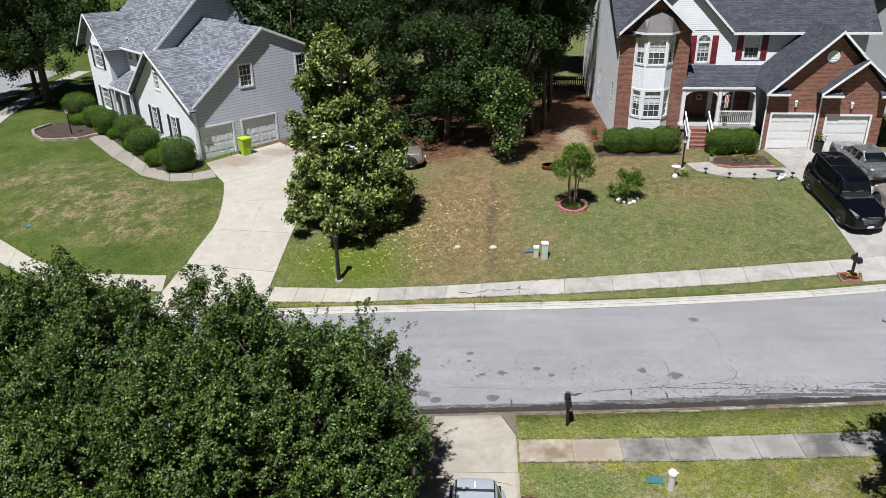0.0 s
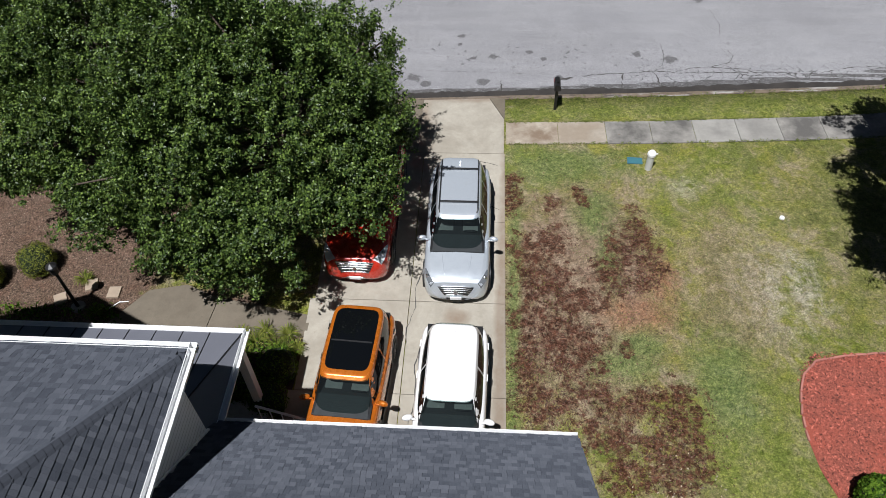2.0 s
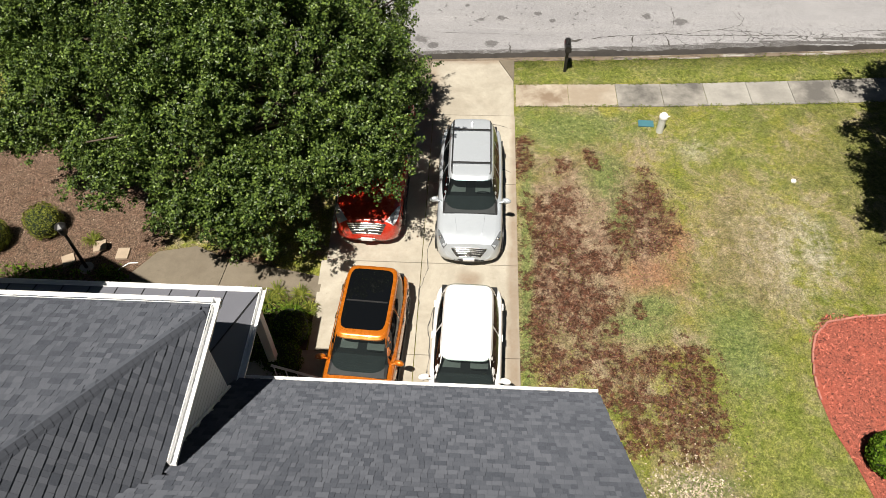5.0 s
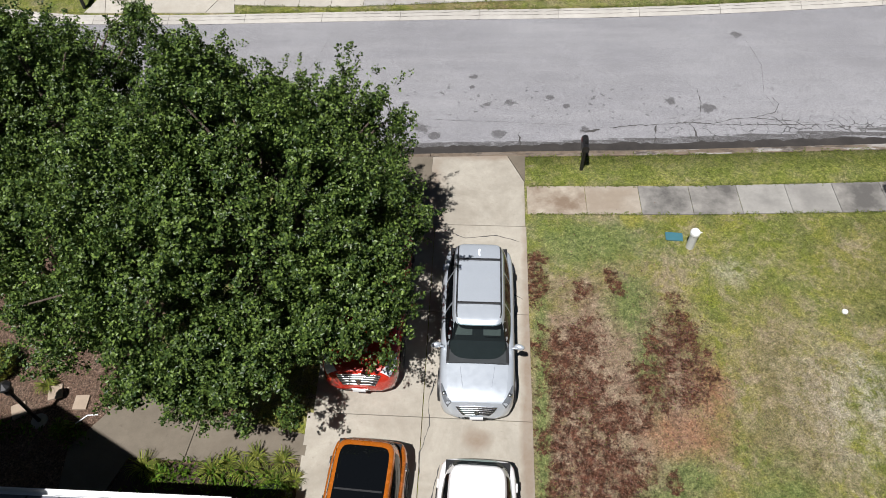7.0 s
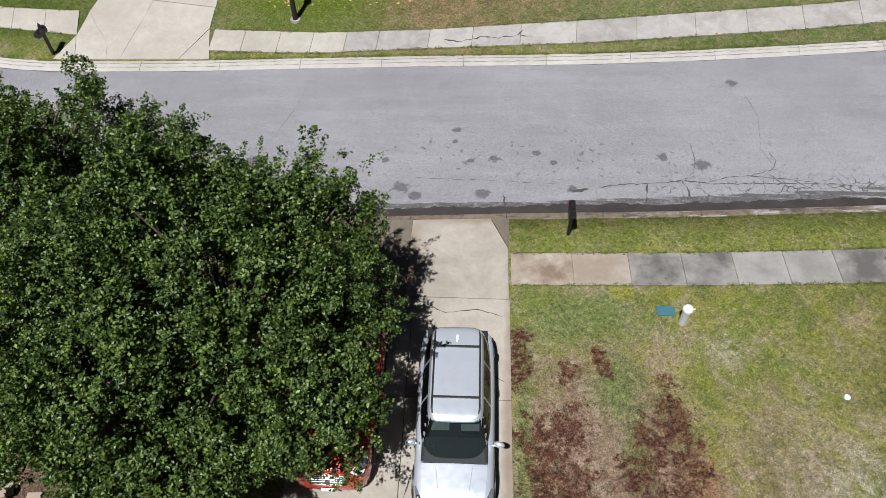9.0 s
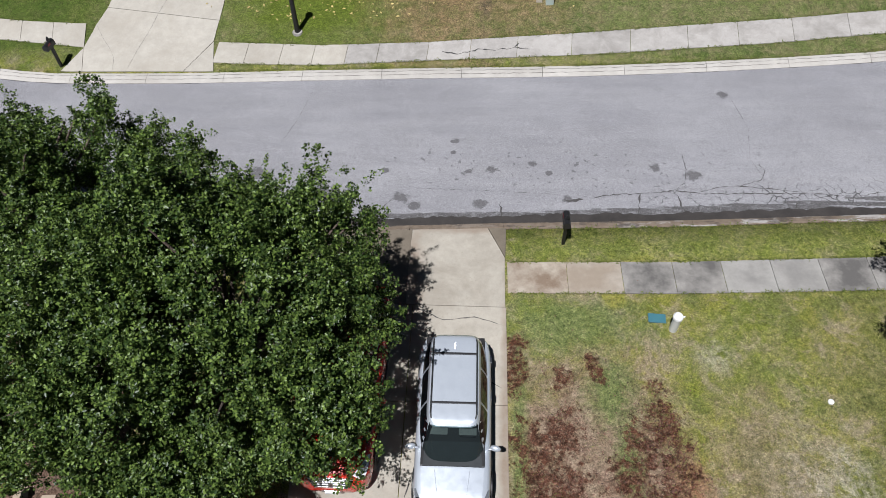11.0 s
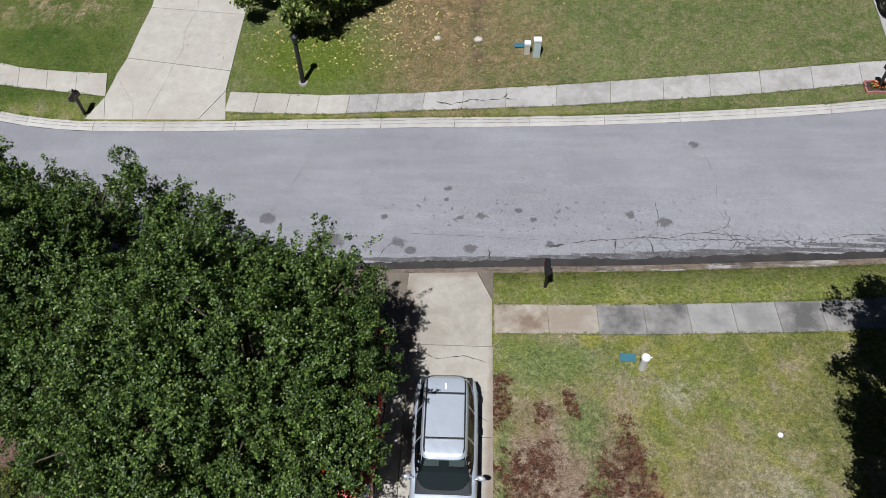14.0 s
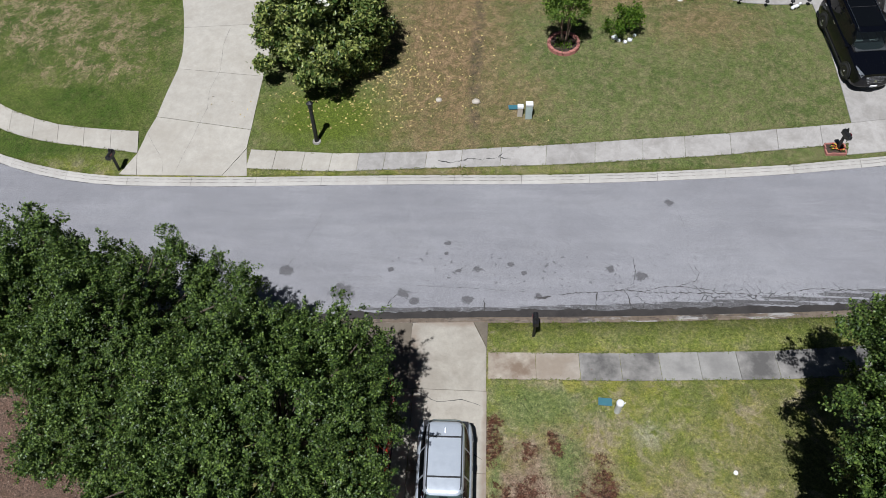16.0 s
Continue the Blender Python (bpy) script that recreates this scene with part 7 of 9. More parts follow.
def leaf_mesh(name, centers, normals, tips, length, width, material, parent, seed=0, fold=0.25, vary=0.35):
    """Single leaves: two facets folded along the rib. centers, normals, tips: n x 3."""
    rs = np.random.RandomState(seed)
    n = len(centers)
    nr = normals / np.maximum(1e-6, np.linalg.norm(normals, axis=1, keepdims=True))
    tp = tips - nr * np.sum(tips * nr, 1, keepdims=True)
    tp /= np.maximum(1e-6, np.linalg.norm(tp, axis=1, keepdims=True))
    sd = np.cross(nr, tp)
    s = (1 + vary * rs.uniform(-1, 1, (n, 1)))
    l, w = length * s, width * s
    v = np.empty((n, 4, 3))
    v[:, 0] = centers - tp * l * 0.5
    v[:, 1] = centers + sd * w * 0.5 + nr * w * fold + tp * l * 0.05
    v[:, 2] = centers + tp * l * 0.5
    v[:, 3] = centers - sd * w * 0.5 + nr * w * fold + tp * l * 0.05
    idx = np.arange(n)[:, None] * 4
    tri = np.concatenate([idx + np.array([[0, 2, 1]]), idx + np.array([[0, 3, 2]])], 1).reshape(-1)
    me = bpy.data.meshes.new(name)
    me.vertices.add(4 * n)
    me.vertices.foreach_set("co", v.reshape(-1))
    me.loops.add(6 * n)
    me.loops.foreach_set("vertex_index", tri.astype(np.int32))
    me.polygons.add(2 * n)
    me.polygons.foreach_set("loop_start", np.arange(2 * n, dtype=np.int32) * 3)
    me.update(calc_edges=True)
    me.validate()
    me.materials.append(MATS[material])
    ob = new(name, me)
    ob.parent = parent
    return ob


def crown_sprays(rs, lobes, count, reach=0.8, up=0.5, clump=0.55, boughs=0):
    """Roots and tips of leafy sprays, gathered in clumps over the lobes of a crown. lobes: (x, y, z, rx, ry, rz)."""
    vol = np.array([l[3] * l[4] + l[4] * l[5] for l in lobes])
    many = max(8, count // 15)
    pick = rs.choice(len(lobes), many, p=vol / vol.sum())
    L = np.array(lobes)[pick]
    d = rs.normal(size=(many, 3))
    d /= np.linalg.norm(d, axis=1, keepdims=True)
    d[:, 2] = np.where(d[:, 2] < -0.5, -d[:, 2], d[:, 2])
    ph = rs.uniform(0, 6.28, 6)
    wob = 1 + 0.16 * np.sin(d[:, :1] * 6 + ph[0]) * np.cos(d[:, 1:2] * 5 + ph[1]) + 0.10 * np.sin(d[:, 2:] * 8 + ph[2] + d[:, :1] * 5)
    r = rs.uniform(0.35, 1.08, (many, 1)) ** 0.5
    hub = L[:, :3] + d * r * wob * L[:, 3:]
    if boughs:
        # clumps gather on boughs, with dark gaps between them
        bp = rs.choice(len(lobes), boughs, p=vol / vol.sum())
        BL_ = np.array(lobes)[bp]
        e = rs.normal(size=(boughs, 3)) + np.array([0, 0, 0.25])
        e /= np.linalg.norm(e, axis=1, keepdims=True)
        mid = BL_[:, :3] + e * rs.uniform(0.50, 1.06, (boughs, 1)) * BL_[:, 3:]
        rad = rs.uniform(0.5, 1.0, (boughs, 1))
        to = rs.choice(boughs, many, p=(rad ** 2 / (rad ** 2).sum())[:, 0])
        loose = rs.uniform(size=(many, 1)) < 0.24
        near = mid[to] + d * rad[to] * rs.uniform(0.35, 1.0, (many, 1)) ** 0.5 * np.array([1, 1, 1.3])
        hub = np.where(loose, hub, near)
        d = d * 0.65 + e[to] * 0.35
        d /= np.linalg.norm(d, axis=1, keepdims=True)
    own = rs.randint(0, many, count)
    off = rs.normal(size=(count, 3))
    off /= np.linalg.norm(off, axis=1, keepdims=True)
    dd = d[own] + 0.7 * off
    dd /= np.linalg.norm(dd, axis=1, keepdims=True)
    size = rs.uniform(0.6, 1.25, (many, 1))[own]
    root = hub[own] + off * clump * size * rs.uniform(0.1, 0.8, (count, 1)) * np.array([1, 1, 0.75])
    dirn = dd * (1 - up) + np.array([0, 0, up]) + rs.normal(scale=0.2, size=(count, 3))
    dirn /= np.linalg.norm(dirn, axis=1, keepdims=True)
    tip = root + dirn * reach * size * rs.uniform(0.4, 1.0, (count, 1))
    return root, tip, dd


def shoot_sprays(rs, lobes, count, shoots, reach=0.6):
    """Roots and tips of sprays gathered on upright shoots over the outside of a crown, with dark gaps between them."""
    L = np.array(lobes, float)
    area = L[:, 3] * L[:, 4] + L[:, 4] * L[:, 5]
    hubs, outs = [], []
    while len(hubs) < shoots:
        k = rs.choice(len(L), p=area / area.sum())
        d = rs.normal(size=3)
        d /= np.linalg.norm(d)
        if d[2] < -0.45:
            continue
        p = L[k, :3] + d * L[k, 3:] * rs.uniform(0.72, 1.04)
        deep = np.min(np.linalg.norm((p - L[:, :3]) / L[:, 3:], axis=1))
        if deep < 0.62 and rs.uniform() < 0.85:
            continue
        hubs.append(p)
        outs.append(d)
    hub, out = np.array(hubs), np.array(outs)
    size = rs.uniform(0.6, 1.25, (shoots, 1))
    own = rs.randint(0, shoots, count)
    ax = out * np.array([0.55, 0.55, 0.25]) + np.array([0, 0, 0.75]) + rs.normal(scale=0.16, size=(shoots, 3))
    ax /= np.linalg.norm(ax, axis=1, keepdims=True)
    f = rs.uniform(-0.5, 0.55, (count, 1))
    off = rs.normal(size=(count, 3)) * (0.20 * (1 - 0.75 * np.maximum(f, 0)))
    root = hub[own] + ax[own] * size[own] * f * 0.9 + off * size[own]
    dirn = ax[own] * 0.75 + rs.normal(scale=0.42, size=(count, 3)) + out[own] * 0.2
    dirn /= np.linalg.norm(dirn, axis=1, keepdims=True)
    tip = root + dirn * reach * size[own] * rs.uniform(0.35, 1.0, (count, 1))
    return root, tip, out[own]


def broadleaf(name, x, y, height, lobes, sprays, per, leaf, material, label, category="tree", group="", bark="bark", trunk=0.16, reach=0.8, up=0.5, seed=1, fork=0.3, spread=0.26, stems=1, limbs=14, flat=0.32, z=None, clump=0.5, boughs=0, shoots=0):
    """A tree: trunk and limbs as tapered bars, and a crown of single leaves on sprays."""
    rs = np.random.RandomState(seed)
    z = ground_z(x, y) - 0.05 if z is None else z
    t = thing(name, pose(x, y, z), label, category, group)
    root, tip, d = shoot_sprays(rs, lobes, sprays, shoots, reach) if shoots else crown_sprays(rs, lobes, sprays, reach, up, clump, boughs)
    bm = B()
    lo = np.array(lobes)
    topz = float((lo[:, 2] + lo[:, 5] * 0.5).max())
    for k in range(stems):
        a = math.tau * k / max(1, stems)
        o = 0 if stems == 1 else trunk * 1.6
        lean = 0 if stems == 1 else height * 0.12
        pts = [Vector((math.cos(a) * (o + lean * f), math.sin(a) * (o + lean * f), topz * f)) + Vector((rs.normal() * 0.05, rs.normal() * 0.05, 0)) * (f > 0) for f in (0, 0.15, 0.35, 0.6, 0.85, 1.0)]
        tube(bm, pts, [trunk * f for f in (1.25, 1.0, 0.85, 0.6, 0.35, 0.12)], 9)
    tk = part("trunk", bm, bark, t, smooth=True)
    bm = B()
    ids = rs.choice(sprays, min(limbs, sprays), replace=False)
    for i in ids:
        e = Vector(root[i])
        s = Vector((0, 0, max(0.3, min(topz * 0.9, topz * fork + (e.z - topz * fork) * 0.45))))
        mid = s.lerp(e, 0.5) + Vector((rs.normal() * 0.12, rs.normal() * 0.12, 0.1))
        tube(bm, [s, mid, e, Vector(tip[i])], [trunk * 0.42, trunk * 0.28, trunk * 0.13, 0.008], 6, False)
    part("branching", bm, bark, tk, smooth=True)
    f = rs.uniform(0.0, 1.0, (sprays, per))
    f = f ** 0.8
    ctr = root[:, None] + (tip - root)[:, None] * f[..., None] + rs.normal(size=(sprays, per, 3)) * spread * (1.05 - 0.7 * f[..., None])
    nrm = np.array([0, 0, 1.0]) * flat + d[:, None] * (1 - flat) * 0.9 + rs.normal(scale=0.62, size=(sprays, per, 3))
    tps = (tip - root)[:, None] + rs.normal(scale=0.7, size=(sprays, per, 3)) + np.array([0, 0, -0.25])
    leaf_mesh("crown", ctr.reshape(-1, 3), nrm.reshape(-1, 3), tps.reshape(-1, 3), leaf[0], leaf[1], material, t, seed)
    return t


ROW = "street trees by the drive"
PEAR = "leafy green broadleaf tree with upright sprays beside the drive"
broadleaf("tree", -3.2, 12.2, 8.2, [(-0.2, 0.1, 4.3, 2.7, 2.7, 2.7), (-1.0, 0.7, 6.4, 0.9, 0.9, 1.65), (0.8, -0.2, 5.9, 1.0, 1.0, 1.4), (-0.6, -1.2, 5.8, 1.0, 1.0, 1.3), (-2.6, -0.6, 5.6, 1.1, 1.2, 1.7), (1.75, 2.3, 5.2, 0.6, 0.6, 1.4),
                                    (2.2, 2.3, 4.4, 0.6, 0.6, 1.4), (-0.6, 2.6, 5.2, 0.6, 0.6, 1.4), (-1.6, 2.3, 5.0, 0.6, 0.6, 1.3), (0.5, 2.3, 4.2, 0.6, 0.6, 1.2), (2.4, -0.5, 4.5, 0.9, 1.0, 1.6), (2.45, 1.3, 3.1, 0.8, 1.0, 1.2), (2.4, -1.3, 3.5, 0.9, 0.9, 1.1), (2.3, -2.2, 3.5, 0.8, 0.6, 0.7),
                                    (1.8, -2.1, 3.4, 1.0, 0.8, 1.0), (0.7, -2.7, 3.3, 1.0, 0.9, 1.2), (-0.5, -3.0, 3.2, 1.0, 0.9, 1.2), (-1.9, -2.2, 4.4, 1.1, 1.1, 1.7), (-2.6, -2.7, 3.7, 1.0, 0.8, 1.2), (-3.0, -1.0, 4.8, 1.0, 1.1, 1.6),
                                    (-1.7, -3.4, 2.6, 1.0, 0.8, 0.9), (0.2, -3.6, 2.5, 1.2, 0.6, 0.8), (-4.1, -2.3, 2.9, 1.1, 0.9, 1.1), (1.1, 2.4, 4.6, 0.8, 0.7, 1.5), (-3.6, 0.9, 4.2, 1.0, 1.2, 1.6)], 8200, 40, (0.074, 0.055), "pear_leaf", PEAR, group=ROW, seed=2, spread=0.085, reach=0.5, limbs=60, shoots=650)
broadleaf("tree", -9.2, 15.0, 7.6, [(0, 0, 4.0, 2.3, 2.3, 2.5), (0, -0.2, 5.9, 0.9, 0.9, 1.4), (1.8, 2.1, 5.1, 0.6, 0.6, 1.3), (2.5, 2.2, 4.1, 0.6, 0.6, 1.2), (-0.7, 2.6, 4.0, 0.6, 0.6, 1.2), (-1.5, 1.2, 5.2, 0.8, 0.8, 1.3), (1.7, -0.8, 4.8, 0.8, 0.9, 1.3),
                                    (0.4, -3.0, 3.9, 1.1, 0.9, 1.2), (-0.9, -2.5, 3.3, 1.1, 1.1, 1.2), (-2.1, -0.8, 4.0, 1.0, 1.1, 1.3), (-1.2, -3.2, 2.8, 1.2, 1.0, 1.1), (0.9, -3.8, 3.1, 1.2, 0.9, 1.1), (3.9, 1.4, 4.1, 0.7, 0.65, 1.2), (3.0, 1.2, 3.5, 1.0, 0.9, 1.3)], 5200, 38, (0.077, 0.057), "pear_leaf", PEAR, group=ROW, seed=3, spread=0.085, reach=0.5, limbs=40, shoots=420)
broadleaf("tree", -12.6, 16.8, 7.2, [(0, 0, 3.6, 2.1, 2.1, 2.4), (1.1, 0.9, 5.3, 0.7, 0.7, 1.4), (0.2, 1.1, 5.2, 0.6, 0.6, 1.5), (-0.6, -0.4, 5.1, 0.9, 0.9, 1.4), (-1.8, 0.2, 4.6, 1.0, 1.1, 1.6), (-1.2, -1.8, 3.4, 1.2, 1.2, 1.4), (0.9, -1.8, 3.2, 1.1, 1.1, 1.3)], 3000, 36, (0.086, 0.064), "pear_leaf", PEAR, group=ROW, seed=4, spread=0.09, reach=0.5, shoots=290)
broadleaf("tree", 15.4, 12.3, 8.0, [(0, 0, 5.1, 2.3, 2.5, 2.2), (0.2, 1.5, 5.0, 1.6, 1.4, 1.6), (-0.4, -1.8, 4.7, 1.8, 1.5, 1.5), (-1.2, -2.2, 4.6, 1.6, 1.4, 1.5), (-0.5, 2.6, 4.8, 1.7, 1.4, 1.5), (-0.8, -3.2, 4.5, 1.3, 1.1, 1.2)], 2800, 42, (0.092, 0.07), "pear_leaf", "leafy green broadleaf tree on the near lawn", seed=5, spread=0.13, reach=0.75, clump=0.46, boughs=48)
for _x, _y, _s in ((6.3, -7.3, 6), (9.9, -6.8, 7), (13.0, -2.7, 9), (8.2, -10.2, 10), (12.2, -9.4, 11)):
    broadleaf("tree", _x, _y, 8.6, [(0, 0, 5.8, 2.6, 2.3, 2.4), (1.4, 0.3, 5.0, 1.7, 1.6, 1.6), (-1.4, 0.2, 5.2, 1.6, 1.6, 1.6)], 1000, 28, (0.17, 0.125), "wood_leaf", "dark leafy tree behind the near house", seed=_s, spread=0.2)

# magnolia on the far lawn: cone of glossy leaves with white blooms
MAG = broadleaf("magnolia_tree", -5.6, 33.2, 9.6, [(0, 0, 0.9, 3.1, 2.9, 0.9), (0, 0, 1.9, 3.1, 2.9, 1.4), (0, 0, 3.4, 2.9, 2.7, 1.9), (-0.1, 0, 5.2, 2.4, 2.3, 1.8), (-0.3, 0, 7.0, 1.7, 1.7, 1.6), (-0.3, 0, 8.6, 0.9, 0.9, 1.2)], 4200, 24, (0.20, 0.10), "magnolia_leaf",
                "tall cone-shaped magnolia with glossy leaves and white blooms", seed=8, reach=0.5, up=0.35, spread=0.2, trunk=0.2, clump=0.5)
rs_ = np.random.RandomState(4)
_r, _t, _d = crown_sprays(rs_, [(0, 0, 2.3, 3.2, 3.0, 2.0), (0, 0, 4.2, 2.8, 2.7, 1.9), (-0.2, 0, 6.0, 2.2, 2.1, 1.8)], 60, 0.5, 0.3)
for p in _t[_d[:, 1] < 0.2][:26]:
    bm = B()
    for k in range(7):
        a = math.tau * k / 7
        quad(bm, [Vector(p) + Vector((math.cos(a + o) * r, math.sin(a + o) * r, h)) for o, r, h in ((0, 0.01, 0), (0.4, 0.09, 0.05), (0, 0.15, 0.07), (-0.4, 0.09, 0.05))])
    part("bloom", bm, "petal", MAG)

# woods behind the lawns
WOODS = "woodland behind the lawns"
for i, (x, y, hgt, r, mtl, sd) in enumerate([(-1.2, 45.5, 9.5, 3.0, "wood_leaf", 21), (2.6, 41.6, 6.2, 1.8, "pear_leaf", 22), (-7.5, 47.5, 12, 3.4, "wood_leaf", 23), (3.5, 49.0, 12.5, 3.8, "pine_needle", 24), (-2.5, 52.0, 14.5, 4.0, "pine_needle", 25),
                                             (3.6, 56.5, 13.5, 3.4, "wood_leaf", 26), (-9.0, 57.0, 15, 4.5, "wood_leaf", 27), (2.0, 58.0, 16.0, 5.0, "wood_leaf", 28), (13.0, 68.0, 15.0, 4.5, "wood_leaf", 29), (-16.5, 62.0, 15, 5.0, "wood_leaf", 30),
                                             (-30.5, 67.0, 14, 5.5, "wood_leaf", 31), (7.0, 66.0, 17, 5.5, "wood_leaf", 32), (-4.5, 66.0, 18, 5.5, "wood_leaf", 33), (-22, 72, 16, 6, "wood_leaf", 34), (-41, 62.0, 13, 5.0, "wood_leaf", 35), (-13.5, 53.5, 11, 3.2, "wood_leaf", 36), (24, 66, 15, 5.0, "wood_leaf", 37), (17, 72, 16, 5.5, "wood_leaf", 38)]):
    near = y < 53
    lobes = [(0, 0, hgt * 0.55, r, r, hgt * 0.30), (r * 0.5, -r * 0.3, hgt * 0.45, r * 0.7, r * 0.7, hgt * 0.22), (-r * 0.5, -r * 0.2, hgt * 0.62, r * 0.7, r * 0.65, hgt * 0.24), (0, -r * 0.3, hgt * 0.34, r * 0.8, r * 0.7, hgt * 0.18)] + ([(0.2, -0.3, hgt * 0.22, r * 0.8, r * 0.8, hgt * 0.16)] if hgt < 7 else [(0, -r * 0.35, hgt * 0.17, r * 0.85, r * 0.75, hgt * 0.13), (r * 0.6, -r * 0.2, hgt * 0.22, r * 0.6, r * 0.6, hgt * 0.14)] if near and mtl == "wood_leaf" else [])
    pine = mtl == "pine_needle"
    broadleaf("pine_tree" if pine else "tree", x, y, hgt, lobes, int(115 * r * r) if near else int(45 * r * r), 24, (0.34, 0.05) if pine else (0.17, 0.12) if near else (0.26, 0.19), mtl,
              "tall pine with tufted needles in the woods" if pine else "dark green broadleaf tree in the woods", group=WOODS, seed=sd, trunk=0.2, spread=0.34 if near else 0.5, reach=0.9, up=0.3, limbs=22, z=ground_z(x, y) - 0.1)
broadleaf("tree", 3.9, 44.9, 9.5, [(0, 0, 6.6, 1.9, 1.9, 1.8), (0.9, 0.5, 5.4, 1.3, 1.3, 1.2)], 480, 24, (0.17, 0.12), "wood_leaf", "dark green broadleaf tree in the woods", group=WOODS, seed=58, trunk=0.14, spread=0.34, reach=0.9, up=0.3, limbs=22, z=ground_z(3.9, 44.9) - 0.1)
for _x, _y, _h, _s in ((4.6, 46.3, 16.0, 55), (6.3, 52.5, 17.5, 56)):
    broadleaf("pine_tree", _x, _y, _h, [(0, 0, _h - 4.0, 2.3, 2.3, 2.0), (0.4, -0.5, _h - 6.0, 2.0, 2.0, 1.4), (-0.3, 0.3, _h - 1.8, 1.4, 1.4, 1.4)], 620, 24, (0.34, 0.05), "pine_needle", "tall pine with tufted needles in the woods", group=WOODS, seed=_s, trunk=0.17, spread=0.34, reach=0.9, up=0.3, limbs=18, z=ground_z(_x, _y) - 0.1)
broadleaf("tree", 5.5, 47.2, 11.0, [(0, 0, 7.8, 2.2, 2.2, 2.0), (0.8, 0.8, 6.6, 1.6, 1.6, 1.4), (-0.8, -0.4, 6.4, 1.8, 1.8, 1.5)], 620, 24, (0.17, 0.12), "wood_leaf", "dark green broadleaf tree in the woods", group=WOODS, seed=57, trunk=0.16, spread=0.34, reach=0.9, up=0.3, limbs=22, z=ground_z(5.5, 47.2) - 0.1)
broadleaf("tree", -37.9, 58.6, 10.5, [(0, 0, 6.6, 5.0, 5.0, 3.6), (-2.5, -1.5, 5.6, 3.2, 3.2, 2.4), (2.4, -1.0, 6.0, 3.0, 3.0, 2.4), (0, 0, 8.5, 3.2, 3.2, 2.0), (-3.5, -2.0, 3.6, 3.0, 3.0, 1.7), (1.5, -3.0, 4.2, 2.4, 2.4, 1.4)], 2500, 26, (0.17, 0.12), "wood_leaf", "broad shade tree with a forked trunk by the grey house", seed=51, trunk=0.34, limbs=40, spread=0.4, reach=1.0)

# small trees and shrubs on the far lawn
broadleaf("small_tree", 6.45, 34.3, 3.2, [(0, 0, 2.2, 0.85, 0.8, 0.8), (0.1, 0, 2.85, 0.5, 0.5, 0.45)], 560, 24, (0.10, 0.055), "young_leaf", "young many-stemmed tree in a ring of red edging", seed=61, bark="pale_bark", trunk=0.045, stems=5, limbs=10, reach=0.4, spread=0.13)
broadleaf("shrub", 9.4, 34.9, 1.6, [(0.15, 0.1, 0.85, 0.55, 0.5, 0.6), (-0.45, -0.15, 0.4, 0.45, 0.4, 0.35)], 150, 18, (0.11, 0.06), "hedge_leaf", "loose green shrub with white stones at its foot", "shrub", seed=62, trunk=0.03, limbs=8, reach=0.45, spread=0.14)


def bush(x, y, r, h, label, seed, material="hedge_leaf", leaf=(0.06, 0.04), n=2600, group="", squash=1.0, z=None):
    """A clipped bush: a dense skin of leaves over a rounded form."""
    rs = np.random.RandomState(seed)
    z = ground_z(x, y) - 0.03 if z is None else z
    t = thing("bush", pose(x, y, z, 0, 0, rs.uniform(0, 360)), label, "bush", group)
    bm = B()
    bmesh.ops.create_icosphere(bm, subdivisions=3, radius=1.0)
    for v in bm.verts:
        k = 0.86 + 0.05 * noise.noise(v.co * 2.5 + Vector((seed, 0, 0)))
        e = 0.72
        zz = math.copysign(abs(v.co.z) ** e, v.co.z)
        v.co = Vector((v.co.x * r * k, v.co.y * r * squash * k, h * 0.5 + zz * h * 0.48 * k))
    # near-black shell that stands in for the shade between the leaves
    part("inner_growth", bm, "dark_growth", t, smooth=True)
    d = rs.normal(size=(n, 3))
    d /= np.linalg.norm(d, axis=1, keepdims=True)
    k = rs.uniform(0.88, 1.03, (n, 1)) + 0.05 * np.sin(d[:, :1] * 8 + seed) * np.cos(d[:, 1:2] * 7)
    zz = np.sign(d[:, 2]) * np.abs(d[:, 2]) ** 0.72
    c = np.stack([d[:, 0] * r, d[:, 1] * r * squash, zz * h * 0.5], 1) * k + np.array([0, 0, h * 0.5])
    leaf_mesh("foliage", c, d + rs.normal(scale=0.5, size=(n, 3)), rs.normal(size=(n, 3)) + np.array([0, 0, 0.6]), leaf[0], leaf[1], material, t, seed)
    return t


BL = "clipped bushes before the grey house"
for i, (x, y, r, h) in enumerate([(-18.2, 40.4, 1.25, 2.2), (-20.1, 41.3, 0.75, 1.1), (-22.1, 44.0, 1.2, 1.9), (-23.4, 44.7, 0.6, 0.9), (-24.6, 47.1, 1.15, 1.9), (-26.0, 47.5, 0.6, 0.8), (-27.3, 48.9, 1.05, 1.8), (-29.2, 50.8, 1.0, 1.7), (-30.9, 51.4, 0.85, 0.9), (-32.3, 54.0, 1.3, 2.0)]):
    bush(x, y, r, h, "dense clipped dark green bush along the house front", 70 + i, n=5200, leaf=(0.075, 0.052), group=BL)
BR = "clipped hedge before the brick house"
for i, (x, y, r, h) in enumerate([(9.9, 41.9, 1.0, 1.5), (11.3, 41.9, 1.0, 1.5), (12.75, 41.8, 1.0, 1.6), (16.1, 41.4, 0.95, 1.5), (17.4, 41.4, 0.9, 1.5)]):
    bush(x, y, r, h, "trimmed rounded evergreen bush before the brick wall", 90 + i, n=5200, leaf=(0.07, 0.046), group=BR)
